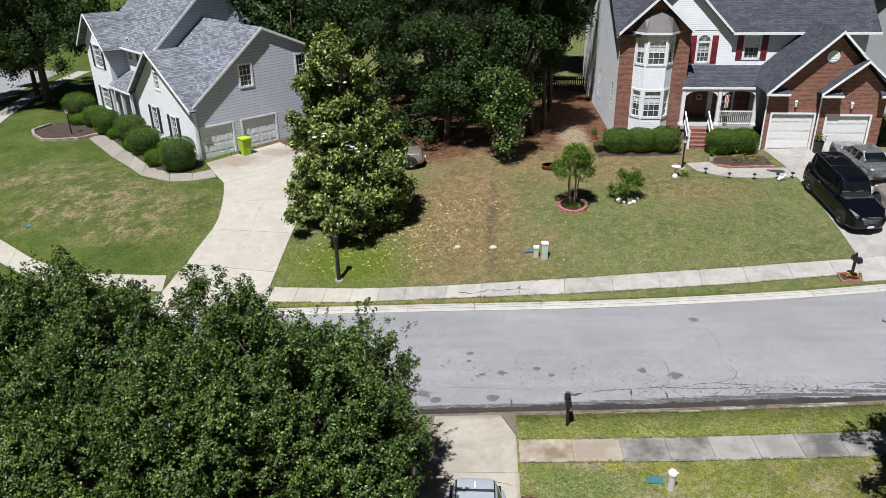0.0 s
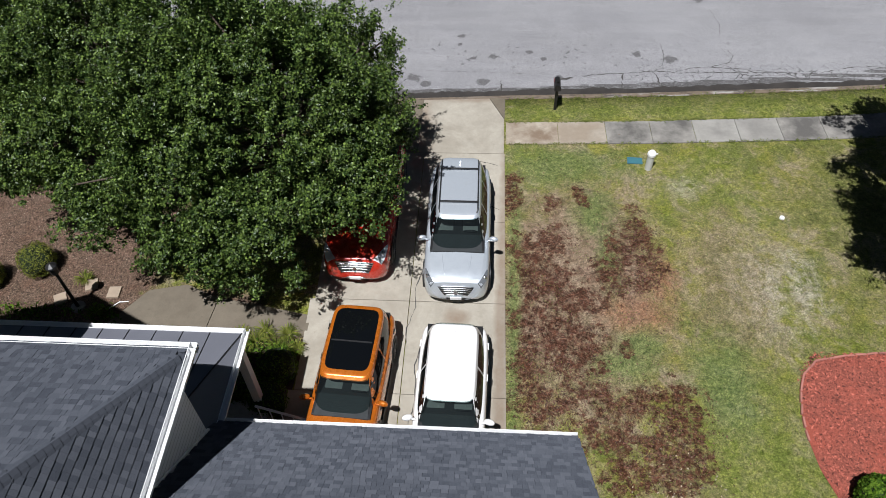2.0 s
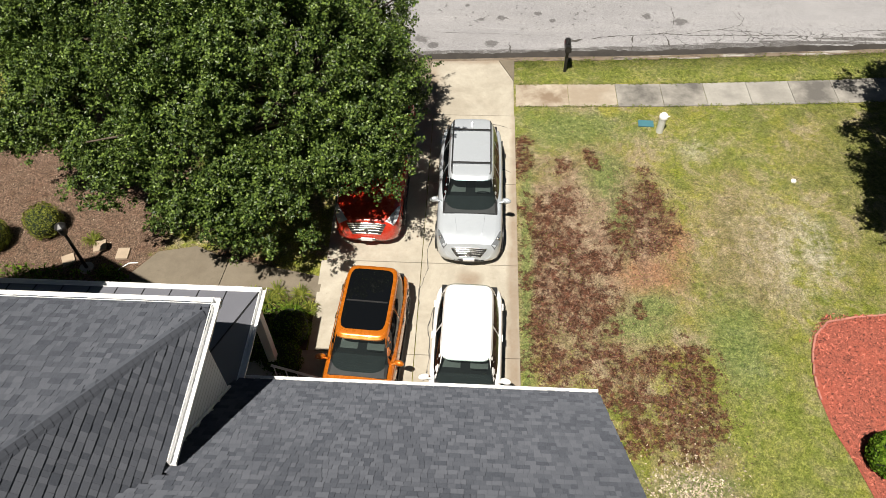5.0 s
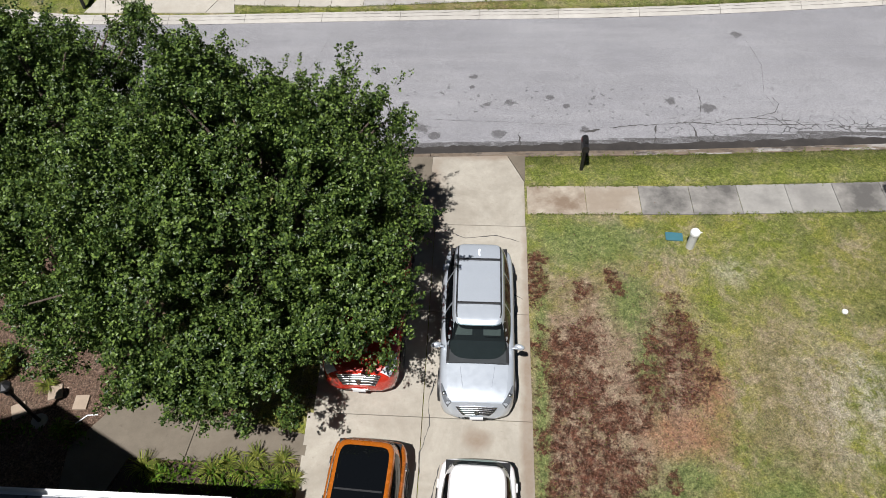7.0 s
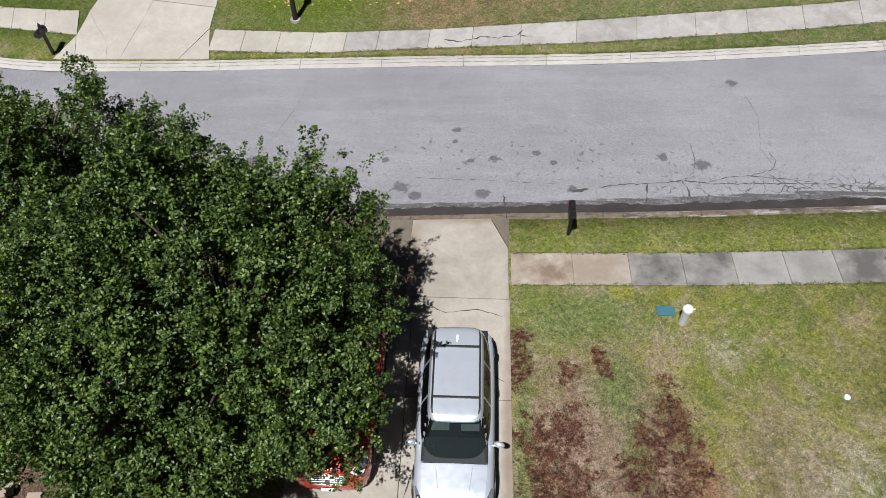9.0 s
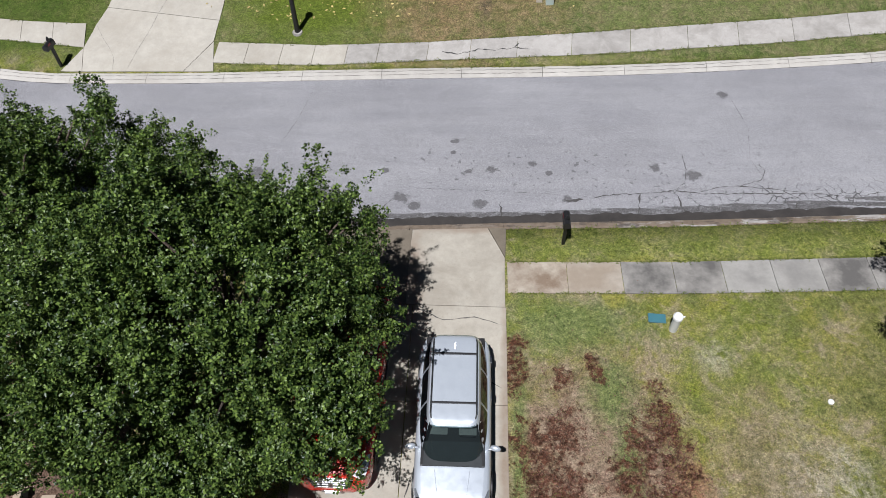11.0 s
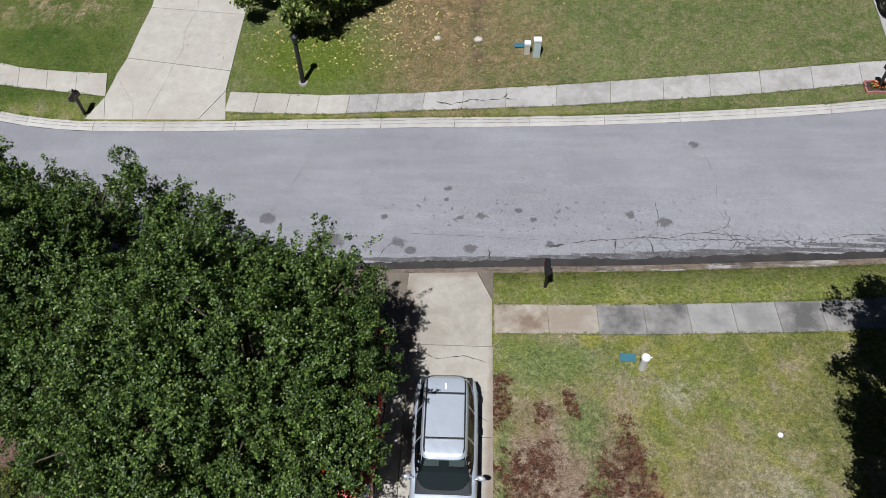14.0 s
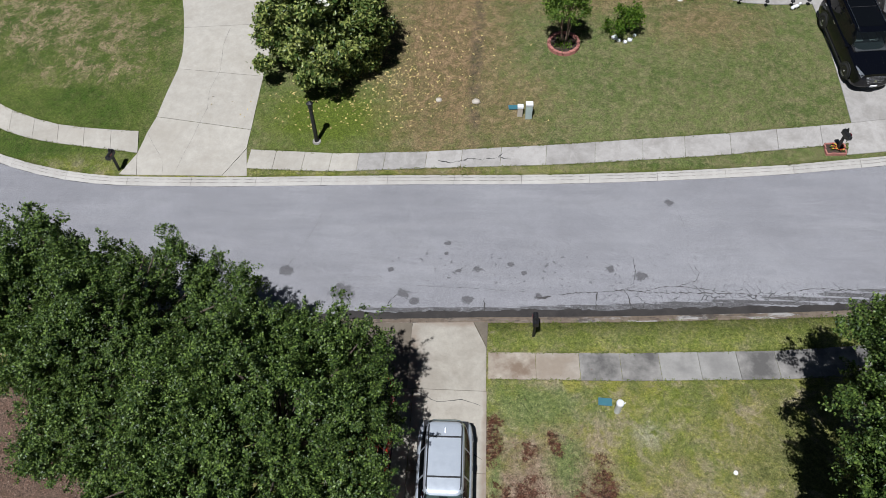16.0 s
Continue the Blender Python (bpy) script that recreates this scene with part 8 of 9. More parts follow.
bush(26.6, 43.4, 1.2, 1.7, "large evergreen bush beside the garage", 97, leaf=(0.08, 0.05))
NB = "clipped bushes in the bark bed"
bush(-10.95, 10.3, 0.55, 0.95, "small round yellow-green clipped bush in bark", 101, "golden_leaf", n=2600, leaf=(0.05, 0.035), group=NB)
bush(-12.35, 9.7, 0.55, 0.95, "small round yellow-green clipped bush in bark", 102, "golden_leaf", n=2600, leaf=(0.05, 0.035), group=NB)
bush(11.62, 4.22, 0.50, 0.95, "round clipped bush in red mulch", 103, n=3600, leaf=(0.07, 0.05))
bush(11.05, -3.75, 0.6, 0.8, "loose broad-leaved bush in the shade", 105, "pear_leaf", n=500, leaf=(0.16, 0.06))
bush(11.9, -0.6, 0.8, 1.2, "loose dark bush in the shaded mulch bed", 104, n=2200, leaf=(0.09, 0.06))
for i, (x, y) in enumerate([(-2.75, 7.0), (-2.8, 6.0), (-3.5, 6.3)]):
    bush(x, y, 0.55, 0.9, "clipped dark hedge bush beside the porch", 110 + i, n=1800, leaf=(0.05, 0.035), group="porch hedge")


def strap_plant(x, y, r, n, label, seed, material="strap_leaf"):
    rs = np.random.RandomState(seed)
    t = thing("grass_plant", pose(x, y, ground_z(x, y)), label, "plant", "strap-leaved plants by the walk")
    verts, faces = [], []
    for k in range(n):
        a, l = rs.uniform(0, math.tau), r * rs.uniform(0.7, 1.2)
        d, s = Vector((math.cos(a), math.sin(a), 0)), Vector((-math.sin(a), math.cos(a), 0)) * 0.008
        for j, (f, h, w) in enumerate(((0, 0, 1), (0.35, 0.38, 1.2), (0.75, 0.42, 0.9), (1.0, 0.25, 0.1))):
            p = d * l * f + Vector((0, 0, h * l * 1.6))
            verts += [tuple(p - s * w), tuple(p + s * w)]
        b = len(verts) - 8
        faces += [(b + 2 * i, b + 2 * i + 1, b + 2 * i + 3, b + 2 * i + 2) for i in range(3)]
    mesh_from("leaves", verts, faces, material, t)
    return t


for i, (x, y, r) in enumerate([(-3.4, 8.25, 0.45), (-2.75, 8.2, 0.42), (-4.1, 8.1, 0.4), (-2.4, 7.75, 0.35), (-3.0, 7.8, 0.4), (-6.1, 7.85, 0.5), (-5.75, 7.7, 0.4), (-4.4, 7.85, 0.5), (-3.6, 7.9, 0.5), (-2.75, 7.6, 0.5), (-9.4, 9.9, 0.38), (-8.6, 8.75, 0.35)]):
    strap_plant(x, y, r * 0.85, 80, "clump of yellow-green strap leaves by the walk", 130 + i)

# ---- small things outdoors ----


def at(x, y, turn=0.0, dz=0.0):
    return pose(x, y, ground_z(x, y) + dz, 0, 0, turn)


def scatter_blades(name, boxes, density, seed, material, h=0.06, keep=None):
    rs = np.random.RandomState(seed)
    cs, ns, ts = [], [], []
    for x0, x1, y0, y1 in boxes:
        n = int((x1 - x0) * (y1 - y0) * density)
        xs, ys = rs.uniform(x0, x1, n), rs.uniform(y0, y1, n)
        for x, y in zip(xs, ys):
            if keep is None or keep(x, y):
                cs.append((x, y, ground_z(x, y) + h * 0.35))
    c = np.array(cs)
    n = len(c)
    leaf_mesh(name, c, rs.normal(size=(n, 3)) * np.array([1, 1, 0.3]), rs.normal(size=(n, 3)) * 0.6 + np.array([0, 0, 1.0]), h, h * 0.22, material, None, seed, 0.15, 0.5)
    return bpy.data.objects[name]


def on_turf(x, y):
    if near_kerb(x) - 0.55 < y or np.interp(x, *NEAR_BACK) - 0.05 < y < np.interp(x, *NEAR_FRONT) + 0.05:
        return False
    if x < 3.4 or (x > 10.6 and y < 8.1):
        return False
    bare = math.hypot((x - 5.0) / 2.2, (y - 9.2) / 4.2) < 1 and noise.noise((x * 0.8, y * 0.8, 3)) < 0.15
    return not bare


tagged(scatter_blades("grass", [(3.4, 16, 1, 19)], 260, 5, "grass_blade", 0.055, on_turf), "short mown grass blades on the near lawn", "grass", kind="stuff")


def edge_tufts(name, curves, x0, x1, per, seed, label):
    """Grass that leans over the edges of walks and kerbs."""
    rs = np.random.RandomState(seed)
    cs = []
    for c, o in curves:
        for x in rs.uniform(x0, x1, int((x1 - x0) * per)):
            if noise.noise((x * 1.7, o * 3 + 5, seed)) > -0.12 and not (-14.5 < x < -8.2):
                y = c(x) + o + rs.normal() * 0.035
                cs.append((x, y, ground_z(x, y) + 0.04))
    c = np.array(cs)
    n = len(c)
    leaf_mesh(name, c, rs.normal(size=(n, 3)) * 0.5 + np.array([0, -0.3, 0.8]), rs.normal(size=(n, 3)) + np.array([0, 0, 0.2]), 0.075, 0.022, "grass_blade", None, seed, 0.15, 0.5)
    return tagged(bpy.data.objects[name], label, "grass", kind="stuff")


edge_tufts("edge_grass", [(lambda x: float(np.interp(x, *FAR_FRONT)), -0.02), (lambda x: float(np.interp(x, *FAR_BACK)), 0.02), (far_kerb, 0.47)], -22, 19.5, 55, 14, "ragged grass along the far walk's edges")
edge_tufts("verge_grass", [(lambda x: float(np.interp(x, *NEAR_FRONT)), 0.01), (lambda x: float(np.interp(x, *NEAR_BACK)), -0.01), (near_kerb, -0.53)], 3.2, 19.5, 60, 15, "ragged grass along the near walk's edges")


def litter(name, spots, n, size, seed, material, label):
    rs = np.random.RandomState(seed)
    cs = []
    for x, y, rx, ry in spots:
        for _ in range(n):
            px, py = x + rs.normal() * rx, y + rs.normal() * ry
            if py < near_kerb(px) - 0.6 or py > far_kerb(px) + 2.9:
                cs.append((px, py, ground_z(px, py) + 0.03))
    c = np.array(cs)
    k = len(c)
    leaf_mesh(name, c, np.array([0, 0, 1.0]) + rs.normal(scale=0.3, size=(k, 3)), rs.normal(size=(k, 3)), size, size * 0.5, material, None, seed, 0.1, 0.4)
    return tagged(bpy.data.objects[name], label, "fallen leaves", kind="stuff")


litter("fallen_leaves", [(-4.5, 30.6, 2.4, 1.0), (-2.4, 31.8, 1.6, 1.3), (0.5, 33.0, 2.5, 2.5)], 260, 0.14, 3, "dry_leaf", "yellow fallen magnolia leaves on the far lawn")
litter("leaf_litter", [(7.4, 1.6, 0.7, 1.6), (8.0, -0.6, 0.8, 1.2), (7.2, 3.2, 0.5, 0.4)], 900, 0.065, 6, "fallen_pale", "pale dry leaves on bare ground beside the house")
litter("dead_leaves", [(4.7, 8.6, 0.6, 2.0), (4.6, 6.4, 0.7, 1.2), (6.9, 5.4, 0.8, 0.8), (7.0, 11.2, 0.6, 1.0), (5.6, 9.5, 1.2, 2.4)], 800, 0.055, 21, "dead_leaf", "brown dead leaves and thatch on the bare lawn")
_rs = np.random.RandomState(31)
_c = np.array([(x, y, ground_z(x, y) + 0.058) for x, y in zip(_rs.uniform(10.75, 15.5, 9000), _rs.uniform(3.0, 8.3, 9000)) if x > 10.75 + 0.30 * max(0, 5 - y) ** 1.3 + 0.8 * max(0, y - 7.4) ** 1.5] + [(x, y, ground_z(x, y) + 0.058) for x, y in zip(_rs.uniform(10.5, 13.4, 2200), _rs.uniform(-1.7, 0.1, 2200))])
leaf_mesh("mulch_chips", _c, np.array([0, 0, 1.0]) + _rs.normal(scale=0.45, size=_c.shape), _rs.normal(size=_c.shape), 0.085, 0.03, "mulch_chip", None, 31, 0.1, 0.5)
tagged(bpy.data.objects["mulch_chips"], "loose red wood chips over the mulch beds", "mulch", kind="stuff")
litter("bark_chips", [(-10.5, 11.5, 2.2, 1.8), (-8.0, 10.8, 1.5, 1.0), (-13.0, 12.5, 1.5, 1.8)], 110, 0.05, 8, "fallen_pale", "loose bark chips in the planting bed")


def mailbox(x, y, turn, label, h=1.15, lean=0.0):
    t = thing("mailbox", at(x, y, turn) @ pose(0, 0, 0, 0, lean, 0), label, "mailbox")
    part("post", box(B(), -0.05, 0.05, -0.05, 0.05, -0.1, h + 0.12, 0.008), "dark_metal", t)
    part("finial", tube(B(), [(0, 0, h + 0.12), (0, 0, h + 0.17), (0, 0, h + 0.25)], [0.07, 0.05, 0.01], 8), "dark_metal", t)
    part("bracket", box(B(), -0.03, 0.30, -0.03, 0.03, h - 0.24, h - 0.18, 0.006), "dark_metal", t)
    bm = B()
    n = 8
    prof = [(-0.11, 0.0), (0.11, 0.0)] + [(0.11 * math.cos(math.pi * i / n), 0.13 + 0.11 * math.sin(math.pi * i / n)) for i in range(n + 1)]
    loft(bm, [[(X, a, h - 0.18 + b) for a, b in prof] for X in (-0.18, 0.36)])
    b = part("box", bm, "dark_metal", t)
    part("flag", box(B(), 0.1, 0.26, 0.112, 0.12, h - 0.02, h + 0.05), "red_shutter", b)
    return t


mailbox(4.86, 18.2, 90, "black post mailbox on the near verge", 1.1, 0)
mailbox(-14.66, 26.4, -95, "black post mailbox by the grey house drive", 1.15)
mailbox(18.85, 28.5, -80, "black post mailbox in a small flower bed", 1.15)


def lamp_post(x, y, h, label, head="lamp_glass", thick=0.09, turn=0):
    t = thing("lamp_post", at(x, y, turn), label, "lamp post")
    part("base", tube(B(), [(0, 0, -0.05), (0, 0, 0.05)], [0.22, 0.2], 14), "walk_concrete", t)
    part("post", tube(B(), [(0, 0, 0), (0, 0, 0.3), (0, 0, h - 0.35)], [thick * 1.1, thick, thick * 0.9], 10), "dark_metal", t)
    part("lantern", tube(B(), [(0, 0, h - 0.35), (0, 0, h - 0.30), (0, 0, h - 0.05)], [0.06, 0.11, 0.13], 8), head, t)
    part("cap", tube(B(), [(0, 0, h - 0.05), (0, 0, h), (0, 0, h + 0.09)], [0.17, 0.15, 0.02], 8), "dark_metal", t)
    return t


lamp_post(-5.38, 28.25, 2.35, "thick black lamp post on the far lawn", "dark_metal", 0.10)
lamp_post(-9.25, 8.95, 1.9, "black garden lamp post beside the bark bed", "dark_metal", 0.05)
lamp_post(13.25, 38.9, 1.9, "slim black lamp post before the brick house", "lamp_glass", 0.05)
lamp_post(-30.0, 48.4, 2.0, "slim black lamp post in the round bed", "lamp_glass", 0.05)

# service boxes
t = thing("utility_box", at(4.69, 29.85, 3), "pale green utility pedestal on the far lawn", "utility box")
part("body", box(B(), -0.155, 0.155, -0.13, 0.13, -0.05, 0.80, 0.02), "box_green", t)
part("lid", box(B(), -0.17, 0.17, -0.145, 0.145, 0.74, 0.86, 0.03), "white_trim", t)
t = thing("utility_box", at(4.28, 29.95, 0), "small grey utility pedestal on the far lawn", "utility box")
part("body", box(B(), -0.12, 0.12, -0.10, 0.10, -0.05, 0.5, 0.015), "pale_stone", t)
part("lid", box(B(), -0.14, 0.14, -0.12, 0.12, 0.46, 0.58, 0.02), "white_trim", t)
for x, y, tr in ((3.98, 30.35, 5), (7.42, 15.5, -2)):
    t = thing("meter_cover", at(x, y, tr), "teal plastic meter cover set in the lawn", "meter cover", "meter covers")
    part("lid", box(B(), -0.25, 0.25, -0.15, 0.15, 0.0, 0.045, 0.012), "teal_plastic", t)
t = thing("vent_stack", at(7.82, 15.15), "white plastic pipe stack with domed cap", "pipe")
part("pipe", tube(B(), [(0, 0, -0.1), (0, 0, 0.62)], [0.115, 0.115], 18), "pvc", t, smooth=False)
part("cap", tube(B(), [(0, 0, 0.60), (0, 0, 0.68), (0, 0, 0.74), (0, 0, 0.76)], [0.14, 0.14, 0.10, 0.02], 18), "white_trim", t)
part("tap", tube(B(), [(0.1, 0, 0.62), (0.2, 0.03, 0.64)], [0.02, 0.02], 6), "white_trim", t)
t = thing("pipe_cap", at(11.62, 13.08), "small white round cap in the lawn", "pipe")
part("cap", tube(B(), [(0, 0, -0.05), (0, 0, 0.05), (0, 0, 0.07)], [0.075, 0.075, 0.04], 14), "white_trim", t)
for x, y, r in ((2.15, 30.65, 0.2), (0.33, 30.7, 0.16)):
    bm = B()
    bmesh.ops.create_icosphere(bm, subdivisions=2, radius=1)
    for v in bm.verts:
        v.co = Vector((v.co.x * r, v.co.y * r * 0.9, v.co.z * 0.1)) * (1 + 0.3 * noise.noise(v.co * 1.7 + Vector((x, 0, 0))))
    t = thing("stone", at(x, y), "flat pale stone in the far lawn", "stone", "stones")
    part("rock", bm, "pale_stone", t, smooth=True)


def curve_bed(name, pts, material, label, edge, block=(0.3, 0.10, 0.14), crown=0.12, gap=0.02, closed=True, edge_upto=None):
    """A raised planting bed with single edging blocks round it."""
    t = tagged(thing(name, Matrix.Identity(4), label, "planting bed"))
    bm = B()
    cx, cy = sum(p[0] for p in pts) / len(pts), sum(p[1] for p in pts) / len(pts)
    rings = []
    for f in (1.0, 0.85, 0.6, 0.3):
        rings.append([bm.verts.new((cx + (x - cx) * f, cy + (y - cy) * f, ground_z(cx + (x - cx) * f, cy + (y - cy) * f) + 0.03 + crown * (1 - f) ** 0.5)) for x, y in pts])
    n = len(pts)
    for a, b in zip(rings, rings[1:]):
        for i in range(n):
            bm.faces.new((a[i], a[(i + 1) % n], b[(i + 1) % n], b[i]))
    bm.faces.new(rings[-1])
    bmesh.ops.recalc_face_normals(bm, faces=bm.faces)
    part("soil", bm, material, t, smooth=True)
    if edge:
        me = None
        run = pts + ([pts[0]] if closed else [])
        if edge_upto:
            run = run[:edge_upto]
        for (x0, y0), (x1, y1) in zip(run, run[1:]):
            L = math.hypot(x1 - x0, y1 - y0)
            k = max(1, round(L / block[0]))
            for i in range(k):
                f = (i + 0.5) / k
                x, y = x0 + (x1 - x0) * f, y0 + (y1 - y0) * f
                if me is None:
                    b_ = box(B(), -block[0] / 2 + gap / 2, block[0] / 2 - gap / 2, -block[1] / 2, block[1] / 2, -0.08, block[2], 0.012)
                    ob = part("edging_block", b_, edge, t)
                    me = ob.data
                else:
                    ob = new("edging_block", me)
                    ob.parent = t
                ob.matrix_local = pose(x, y, ground_z(x, y) + rnd0.uniform(-0.015, 0.015), rnd0.uniform(-3, 3), 0, math.degrees(math.atan2(y1 - y0, x1 - x0)) + rnd0.uniform(-4, 4))
    return t


curve_bed("mulch_bed", [(16.5, 8.5), (14.6, 8.45), (13.0, 8.32), (12.1, 8.2), (11.37, 8.02), (10.95, 7.6), (10.75, 7.1), (10.62, 6.4), (10.62, 5.7), (10.7, 5.0), (11.0, 4.1), (11.3, 2.9), (16.5, 2.7)], "red_mulch", "red mulch bed edged with thin brick", "edging_brick", (0.3, 0.05, 0.07), 0.02, edge_upto=9)
curve_bed("mulch_bed", [(10.28, 0.1), (10.5, -1.7), (13.5, -2.0), (13.5, 0.2), (11.6, 0.15)], "red_mulch", "shaded red mulch bed with dark edging", "edging_stone", (0.4, 0.06, 0.10), 0.02, edge_upto=2)
RING = [(6.42 + 0.75 * math.cos(math.tau * i / 16), 34.25 + 0.72 * math.sin(math.tau * i / 16)) for i in range(16)]
curve_bed("tree_ring", RING, "dark_soil", "ring of pinkish red edging round the young tree", "edging_brick", (0.3, 0.16, 0.16))
curve_bed("planting_bed", [(-33.3, 51.2), (-33.9, 49.7), (-33.1, 48.5), (-31.8, 47.3), (-30.4, 47.0), (-28.8, 47.2), (-27.8, 48.2), (-28.6, 50.2), (-30.5, 52.6), (-32.2, 53.2)], "dark_soil", "round bark bed with a low stone edge", "edging_stone", (0.4, 0.2, 0.2), edge_upto=7)
curve_bed("planting_bed", [(15.2, 39.3), (16.2, 38.9), (18.6, 39.0), (18.5, 40.6), (15.4, 40.6)], "dark_soil", "flower bed with red and yellow blooms before the porch", "edging_brick", (0.3, 0.12, 0.10), edge_upto=3)
curve_bed("planting_bed", [(8.6, 41.0), (13.7, 41.0), (13.7, 43.6), (8.6, 43.6)], "dark_soil", "bark bed under the clipped hedge", None)
curve_bed("planting_bed", [(-16.9, 41.0), (-17.4, 39.4), (-19.6, 40.2), (-21.9, 42.7), (-24.4, 45.6), (-27.2, 48.0), (-28.6, 50.2), (-28.8, 52.9), (-22, 46.6)], "dark_soil", "bark bed under the clipped bushes", None)
curve_bed("flower_bed", [(18.35, 28.25), (19.25, 28.3), (19.25, 28.85), (18.35, 28.8)], "dark_soil", "small flower bed round the mailbox with red edging", "edging_brick", (0.25, 0.07, 0.12))
curve_bed("planting_bed", [(-6.6, 8.0), (-2.3, 8.1), (-2.3, 5.2), (-6.5, 5.2), (-6.85, 7.0)], "dark_soil", "dark bed beside the porch steps", None)


def flowers(x, y, rx, ry, n, label, seed, mats=("flower_red", "flower_yellow"), h=0.3):
    rs = np.random.RandomState(seed)
    t = thing("flowers", at(x, y), label, "flowers")
    c = np.stack([rs.normal(size=n * 6) * rx * 0.5, rs.normal(size=n * 6) * ry * 0.5, rs.uniform(0.02, h, n * 6)], 1)
    leaf_mesh("foliage", c, rs.normal(size=(n * 6, 3)) + np.array([0, 0, 0.5]), rs.normal(size=(n * 6, 3)), 0.13, 0.05, "hedge_leaf", t, seed)
    for i, mt in enumerate(mats):
        c = np.stack([rs.normal(size=n) * rx * 0.5, rs.normal(size=n) * ry * 0.5, rs.uniform(h * 0.6, h * 1.1, n)], 1)
        if mt == "strap_leaf":
            continue
        for p in c:
            bm = B()
            quad(bm, [Vector(p) + Vector((math.cos(k * math.tau / 4 + p[0] * 9) * 0.055, math.sin(k * math.tau / 4 + p[0] * 9) * 0.05, 0.01 * (k % 2))) for k in range(4)])
            part("bloom", bm, mt, t)
    return t


flowers(17.0, 39.7, 1.5, 0.7, 26, "mixed green plants with a few red and yellow blooms", 3, h=0.42)
flowers(18.85, 28.55, 0.4, 0.25, 15, "small red and yellow flowers round the mailbox", 4, h=0.22)
flowers(6.4, 34.15, 0.5, 0.45, 46, "low green planting under the young tree", 5, ("strap_leaf",), 0.3)
flowers(13.1, 37.7, 0.3, 0.25, 14, "yellow-green plant by the bird bath", 6, ("flower_yellow",), 0.45)
flowers(-8.3, 8.6, 0.5, 0.35, 30, "low leafy plants by the garden lamp", 7, ("strap_leaf",), 0.3)
for _i, (_x, _y) in enumerate(((-5.7, 7.6), (-5.1, 7.7), (-4.2, 7.6), (-3.6, 7.65), (-2.9, 7.5))):
    flowers(_x, _y, 0.5, 0.4, 34, "low leafy green plants under the tree by the walk", 20 + _i, ("strap_leaf",), 0.35)
flowers(-10.6, 8.6, 1.6, 0.3, 60, "low leafy row of plants beside the porch", 8, ("strap_leaf",), 0.3)

# bird bath, dog ornament, pots, bins
t = thing("bird_bath", at(12.6, 37.75), "white stone bird bath on the lawn", "bird bath")
part("pedestal", tube(B(), [(0, 0, -0.05), (0, 0, 0.08), (0, 0, 0.2), (0, 0, 0.6)], [0.17, 0.16, 0.07, 0.08], 14), "white_trim", t)
part("bowl", tube(B(), [(0, 0, 0.52), (0, 0, 0.60), (0, 0, 0.63)], [0.08, 0.25, 0.26], 18), "white_trim", t)
for x, y, r, h, mt, lb in ((8.7, 41.9, 0.32, 0.35, "black_plastic", "dark round pot on bare ground"), (5.45, 39.2, 0.5, 0.22, "terracotta", "rusty red fire ring on the lawn"), (21.75, 41.0, 0.3, 0.75, "black_plastic", "tall dark planter between the garage doors"), (15.2, 39.9, 0.22, 0.35, "pale_stone", "pale flower pot at the steps"), (-12.0, 14.6, 0.3, 0.3, "terracotta", "brown pot in the bark bed"), (8.75, 44.5, 0.2, 0.32, "terracotta", "orange pot with a plant at the house corner")):
    t = thing("plant_pot", at(x, y), lb, "pot", "pots")
    bm = tube(B(), [(0, 0, -0.02), (0, 0, h), (0, 0, h), (0, 0, h * 0.8)], [r * 0.72, r, r * 0.88, r * 0.85], 16)
    part("pot", bm, mt, t)
    part("soil", tube(B(), [(0, 0, h * 0.78), (0, 0, h * 0.82)], [r * 0.84, r * 0.8], 16), "dark_soil", t)
    if h > 0.3:
        rs = np.random.RandomState(int(x * 10) % 97)
        c = rs.normal(size=(90, 3)) * np.array([r * 0.5, r * 0.5, 0.1]) + np.array([0, 0, h + 0.2])
        leaf_mesh("plant", c, rs.normal(size=(90, 3)) + np.array([0, 0, 0.5]), rs.normal(size=(90, 3)), 0.14, 0.06, "hedge_leaf", t, 5)
t = thing("wheelie_bin", at(-14.6, 42.9, 47), "lime green wheeled bin beside the garage doors", "bin")
bm = B()
loft(bm, [[(-a, -a * 1.1, z), (a, -a * 1.1, z), (a, a * 1.1, z), (-a, a * 1.1, z)] for a, z in ((0.25, 0.06), (0.29, 0.6), (0.33, 1.12))])
part("body", bm, "lime_plastic", t)
part("lid", box(B(), -0.36, 0.36, -0.42, 0.38, 1.12, 1.2, 0.03), "lime_plastic", t)
for sx in (-0.26, 0.26):
    part("wheel", tube(B(), [(sx - 0.03, 0.3, 0.13), (sx + 0.03, 0.3, 0.13)], [0.13, 0.13], 14), "tyre_rubber", t)
t = thing("wheelie_bin", at(5.98, -2.6, 0), "yellow-green bin at the corner of the near house", "bin")
bm = B()
loft(bm, [[(-a, -a * 1.1, z), (a, -a * 1.1, z), (a, a * 1.1, z), (-a, a * 1.1, z)] for a, z in ((0.25, 0.06), (0.29, 0.6), (0.33, 1.12))])
part("body", bm, "lime_plastic", t)
part("lid", box(B(), -0.36, 0.36, -0.42, 0.38, 1.12, 1.2, 0.03), "lime_plastic", t)
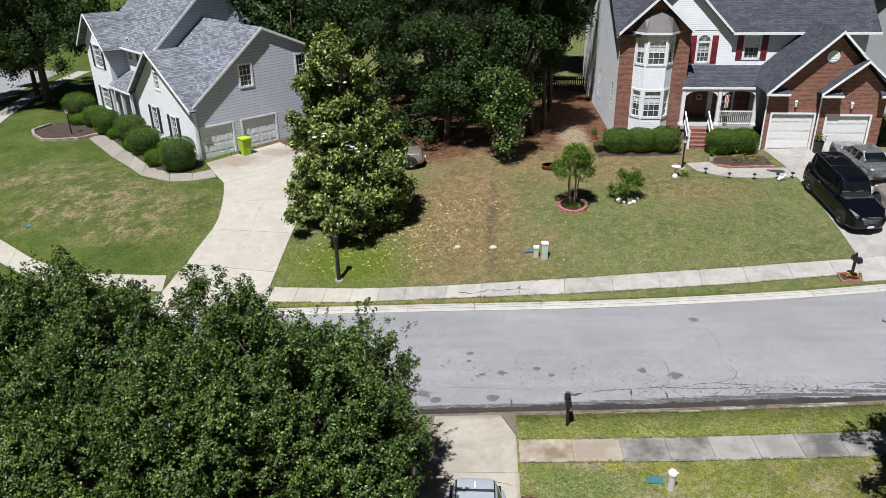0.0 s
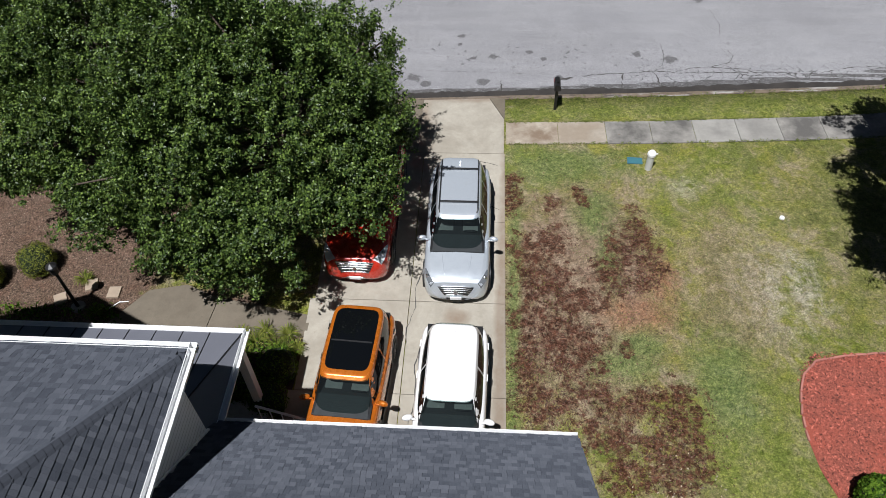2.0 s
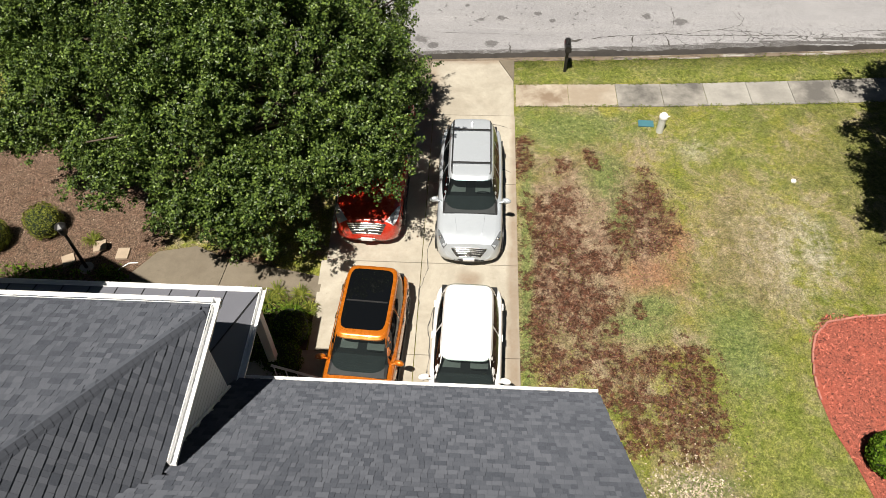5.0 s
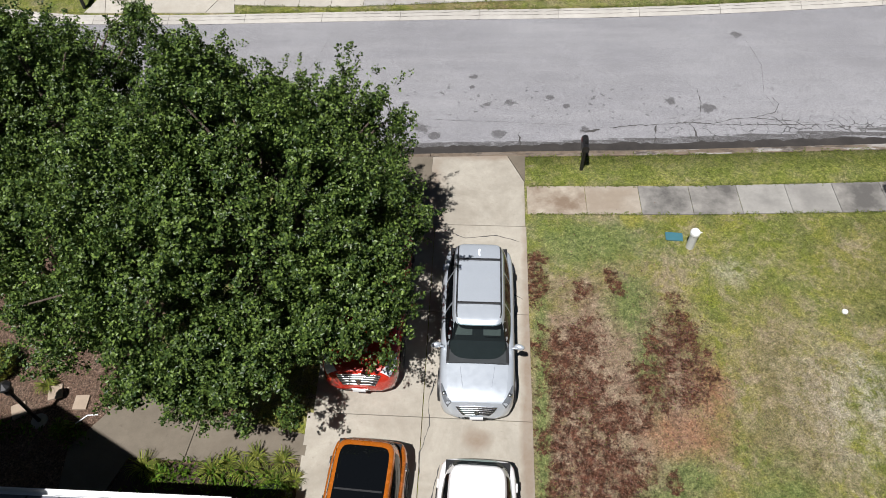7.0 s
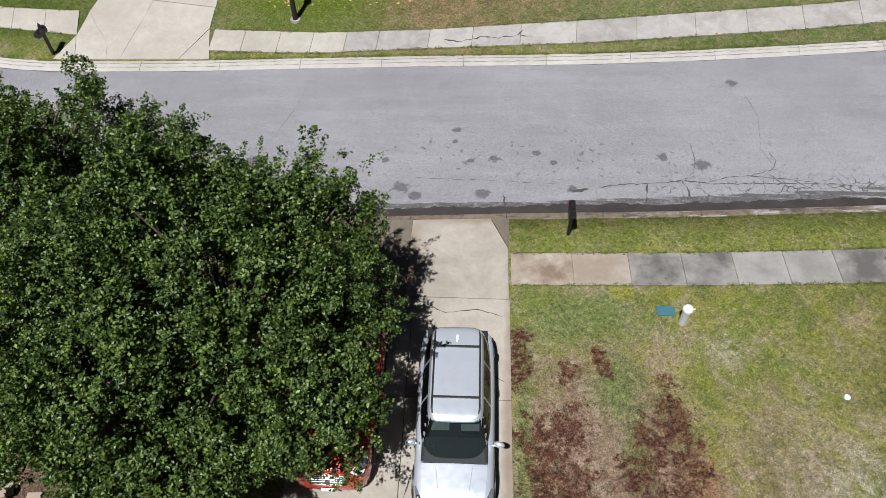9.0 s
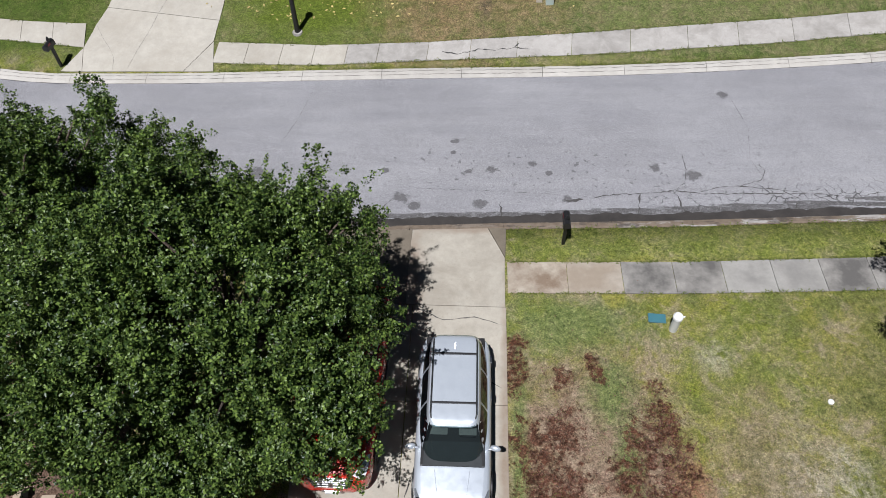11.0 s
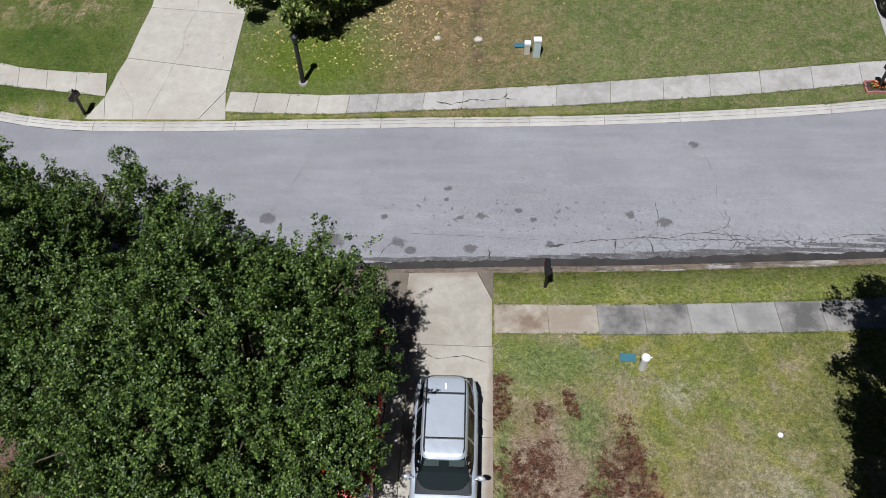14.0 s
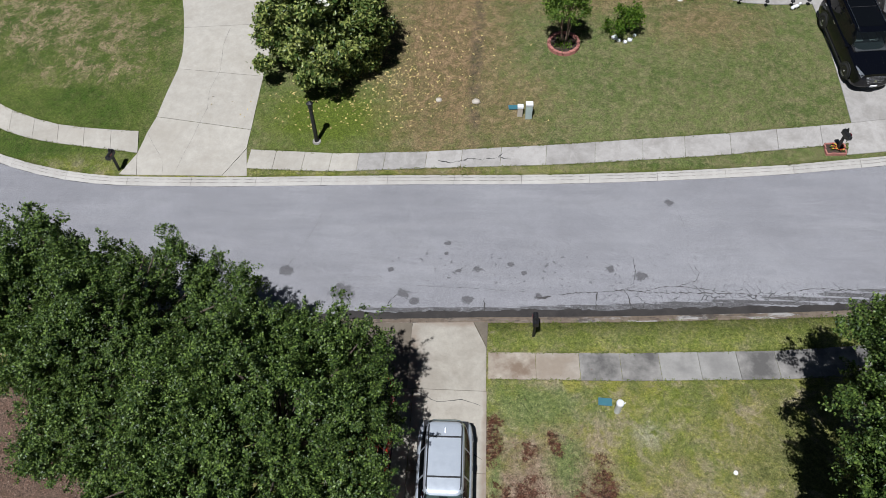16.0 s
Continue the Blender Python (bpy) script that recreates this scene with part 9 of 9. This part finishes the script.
for x, y, r in ((15.55, 37.4, 0), (16.9, 37.25, 0), (18.2, 37.3, 0), (14.4, 38.1, 0), (19.05, 37.4, 0)):
    t = thing("path_light", at(x, y), "small dark mushroom path light", "path light", "path lights")
    part("stake", tube(B(), [(0, 0, -0.05), (0, 0, 0.3)], [0.015, 0.015], 6), "dark_metal", t)
    part("hood", tube(B(), [(0, 0, 0.28), (0, 0, 0.34), (0, 0, 0.38)], [0.11, 0.09, 0.02], 12), "dark_metal", t)
t = thing("garden_ornament", at(18.35, 37.1, 20), "white stone animal ornament on the lawn", "ornament")
bm = B()
for cx, cz, rx, ry, rz in ((0, 0.16, 0.2, 0.09, 0.10), (0.2, 0.28, 0.08, 0.07, 0.08), (-0.17, 0.1, 0.09, 0.1, 0.1), (0.1, 0.06, 0.04, 0.04, 0.09), (-0.1, 0.06, 0.04, 0.04, 0.09)):
    bmesh.ops.create_uvsphere(bm, u_segments=12, v_segments=8, radius=1, matrix=Matrix.Translation((cx, 0, cz)) @ Matrix.Diagonal((rx, ry, rz, 1)))
part("figure", bm, "white_trim", t, smooth=True)
for x, y, r in ((9.0, 34.75, 0.16), (9.2, 34.55, 0.12), (9.75, 34.6, 0.13), (10.0, 34.9, 0.1), (9.5, 34.45, 0.12)):
    t = thing("stone", at(x, y), "white stone at the foot of the shrub", "stone", "shrub stones")
    bm = B()
    bmesh.ops.create_icosphere(bm, subdivisions=2, radius=1)
    for v in bm.verts:
        v.co = Vector((v.co.x * r, v.co.y * r, 0.05 + v.co.z * r * 0.9)) * (1 + 0.3 * noise.noise(v.co * 2 + Vector((x, 0, 0))))
    part("rock", bm, "white_trim", t, smooth=True)
for x, y, tr in ((-9.15, 9.75, 20), (-8.35, 9.5, 5), (-9.9, 9.2, 30)):
    t = thing("paver", at(x, y, tr), "loose square stone paver by the walk", "paver", "loose pavers")
    part("slab", box(B(), -0.18, 0.18, -0.2, 0.2, -0.02, 0.06, 0.01), "paver", t)
bm = tube(B(), [(0.0, 0.0, 0.03), (0.25, 0.25, 0.05), (0.5, 0.3, 0.03)], [0.018, 0.018, 0.018], 6)
t = thing("downspout_end", at(-8.3, 8.9), "white curved drain pipe end beside the walk", "pipe")
part("pipe", bm, "white_trim", t)
# low deck corner at the neighbour's side
t = thing("deck", at(12.4, 2.35, 5), "white edged wooden deck corner of the neighbour", "deck")
part("edge_board", box(B(), -0.7, 0.6, 0.0, 0.14, 0, 0.35, 0.01), "white_trim", t)
part("edge_board", box(B(), 0.6, 1.6, 0.15, 0.29, 0.05, 0.4, 0.01), "white_trim", t)
for i in range(7):
    part("plank", box(B(), 0.3 + i * 0.15, 0.44 + i * 0.15, -3.2, -0.02, 0.2, 0.26, 0.006), "fence_wood", t)
# picket fence by the woods, its colour darkened to hold their shade
t = thing("fence", at(5.2, 58.9, -6), "dark picket fence in shade at the wood's edge", "fence")
for i in range(26):
    part("picket", box(B(), i * 0.17, i * 0.17 + 0.11, 0, 0.025, -0.1, 1.35, 0.01), "fence_wood", t)
part("rail", box(B(), 0, 4.4, 0.03, 0.08, 0.35, 0.44), "fence_wood", t)
part("rail", box(B(), 0, 4.4, 0.03, 0.08, 1.0, 1.09), "fence_wood", t)
# small flat things across the street
t = thing("valve_cover", at(-24.8, 33.95), "small round blue cover in the far lawn", "cover")
part("lid", tube(B(), [(0, 0, -0.03), (0, 0, 0.03), (0, 0, 0.045)], [0.17, 0.17, 0.13], 18), "teal_plastic", t)
t = thing("door_mat", at(18.45, 38.35, -20), "dark oval mat lying on the front walk", "mat")
bm = tube(B(), [(0, 0, 0.036), (0, 0, 0.05)], [0.5, 0.5], 24)
for v in bm.verts:
    v.co.y *= 0.52
part("mat", bm, "black_plastic", t)
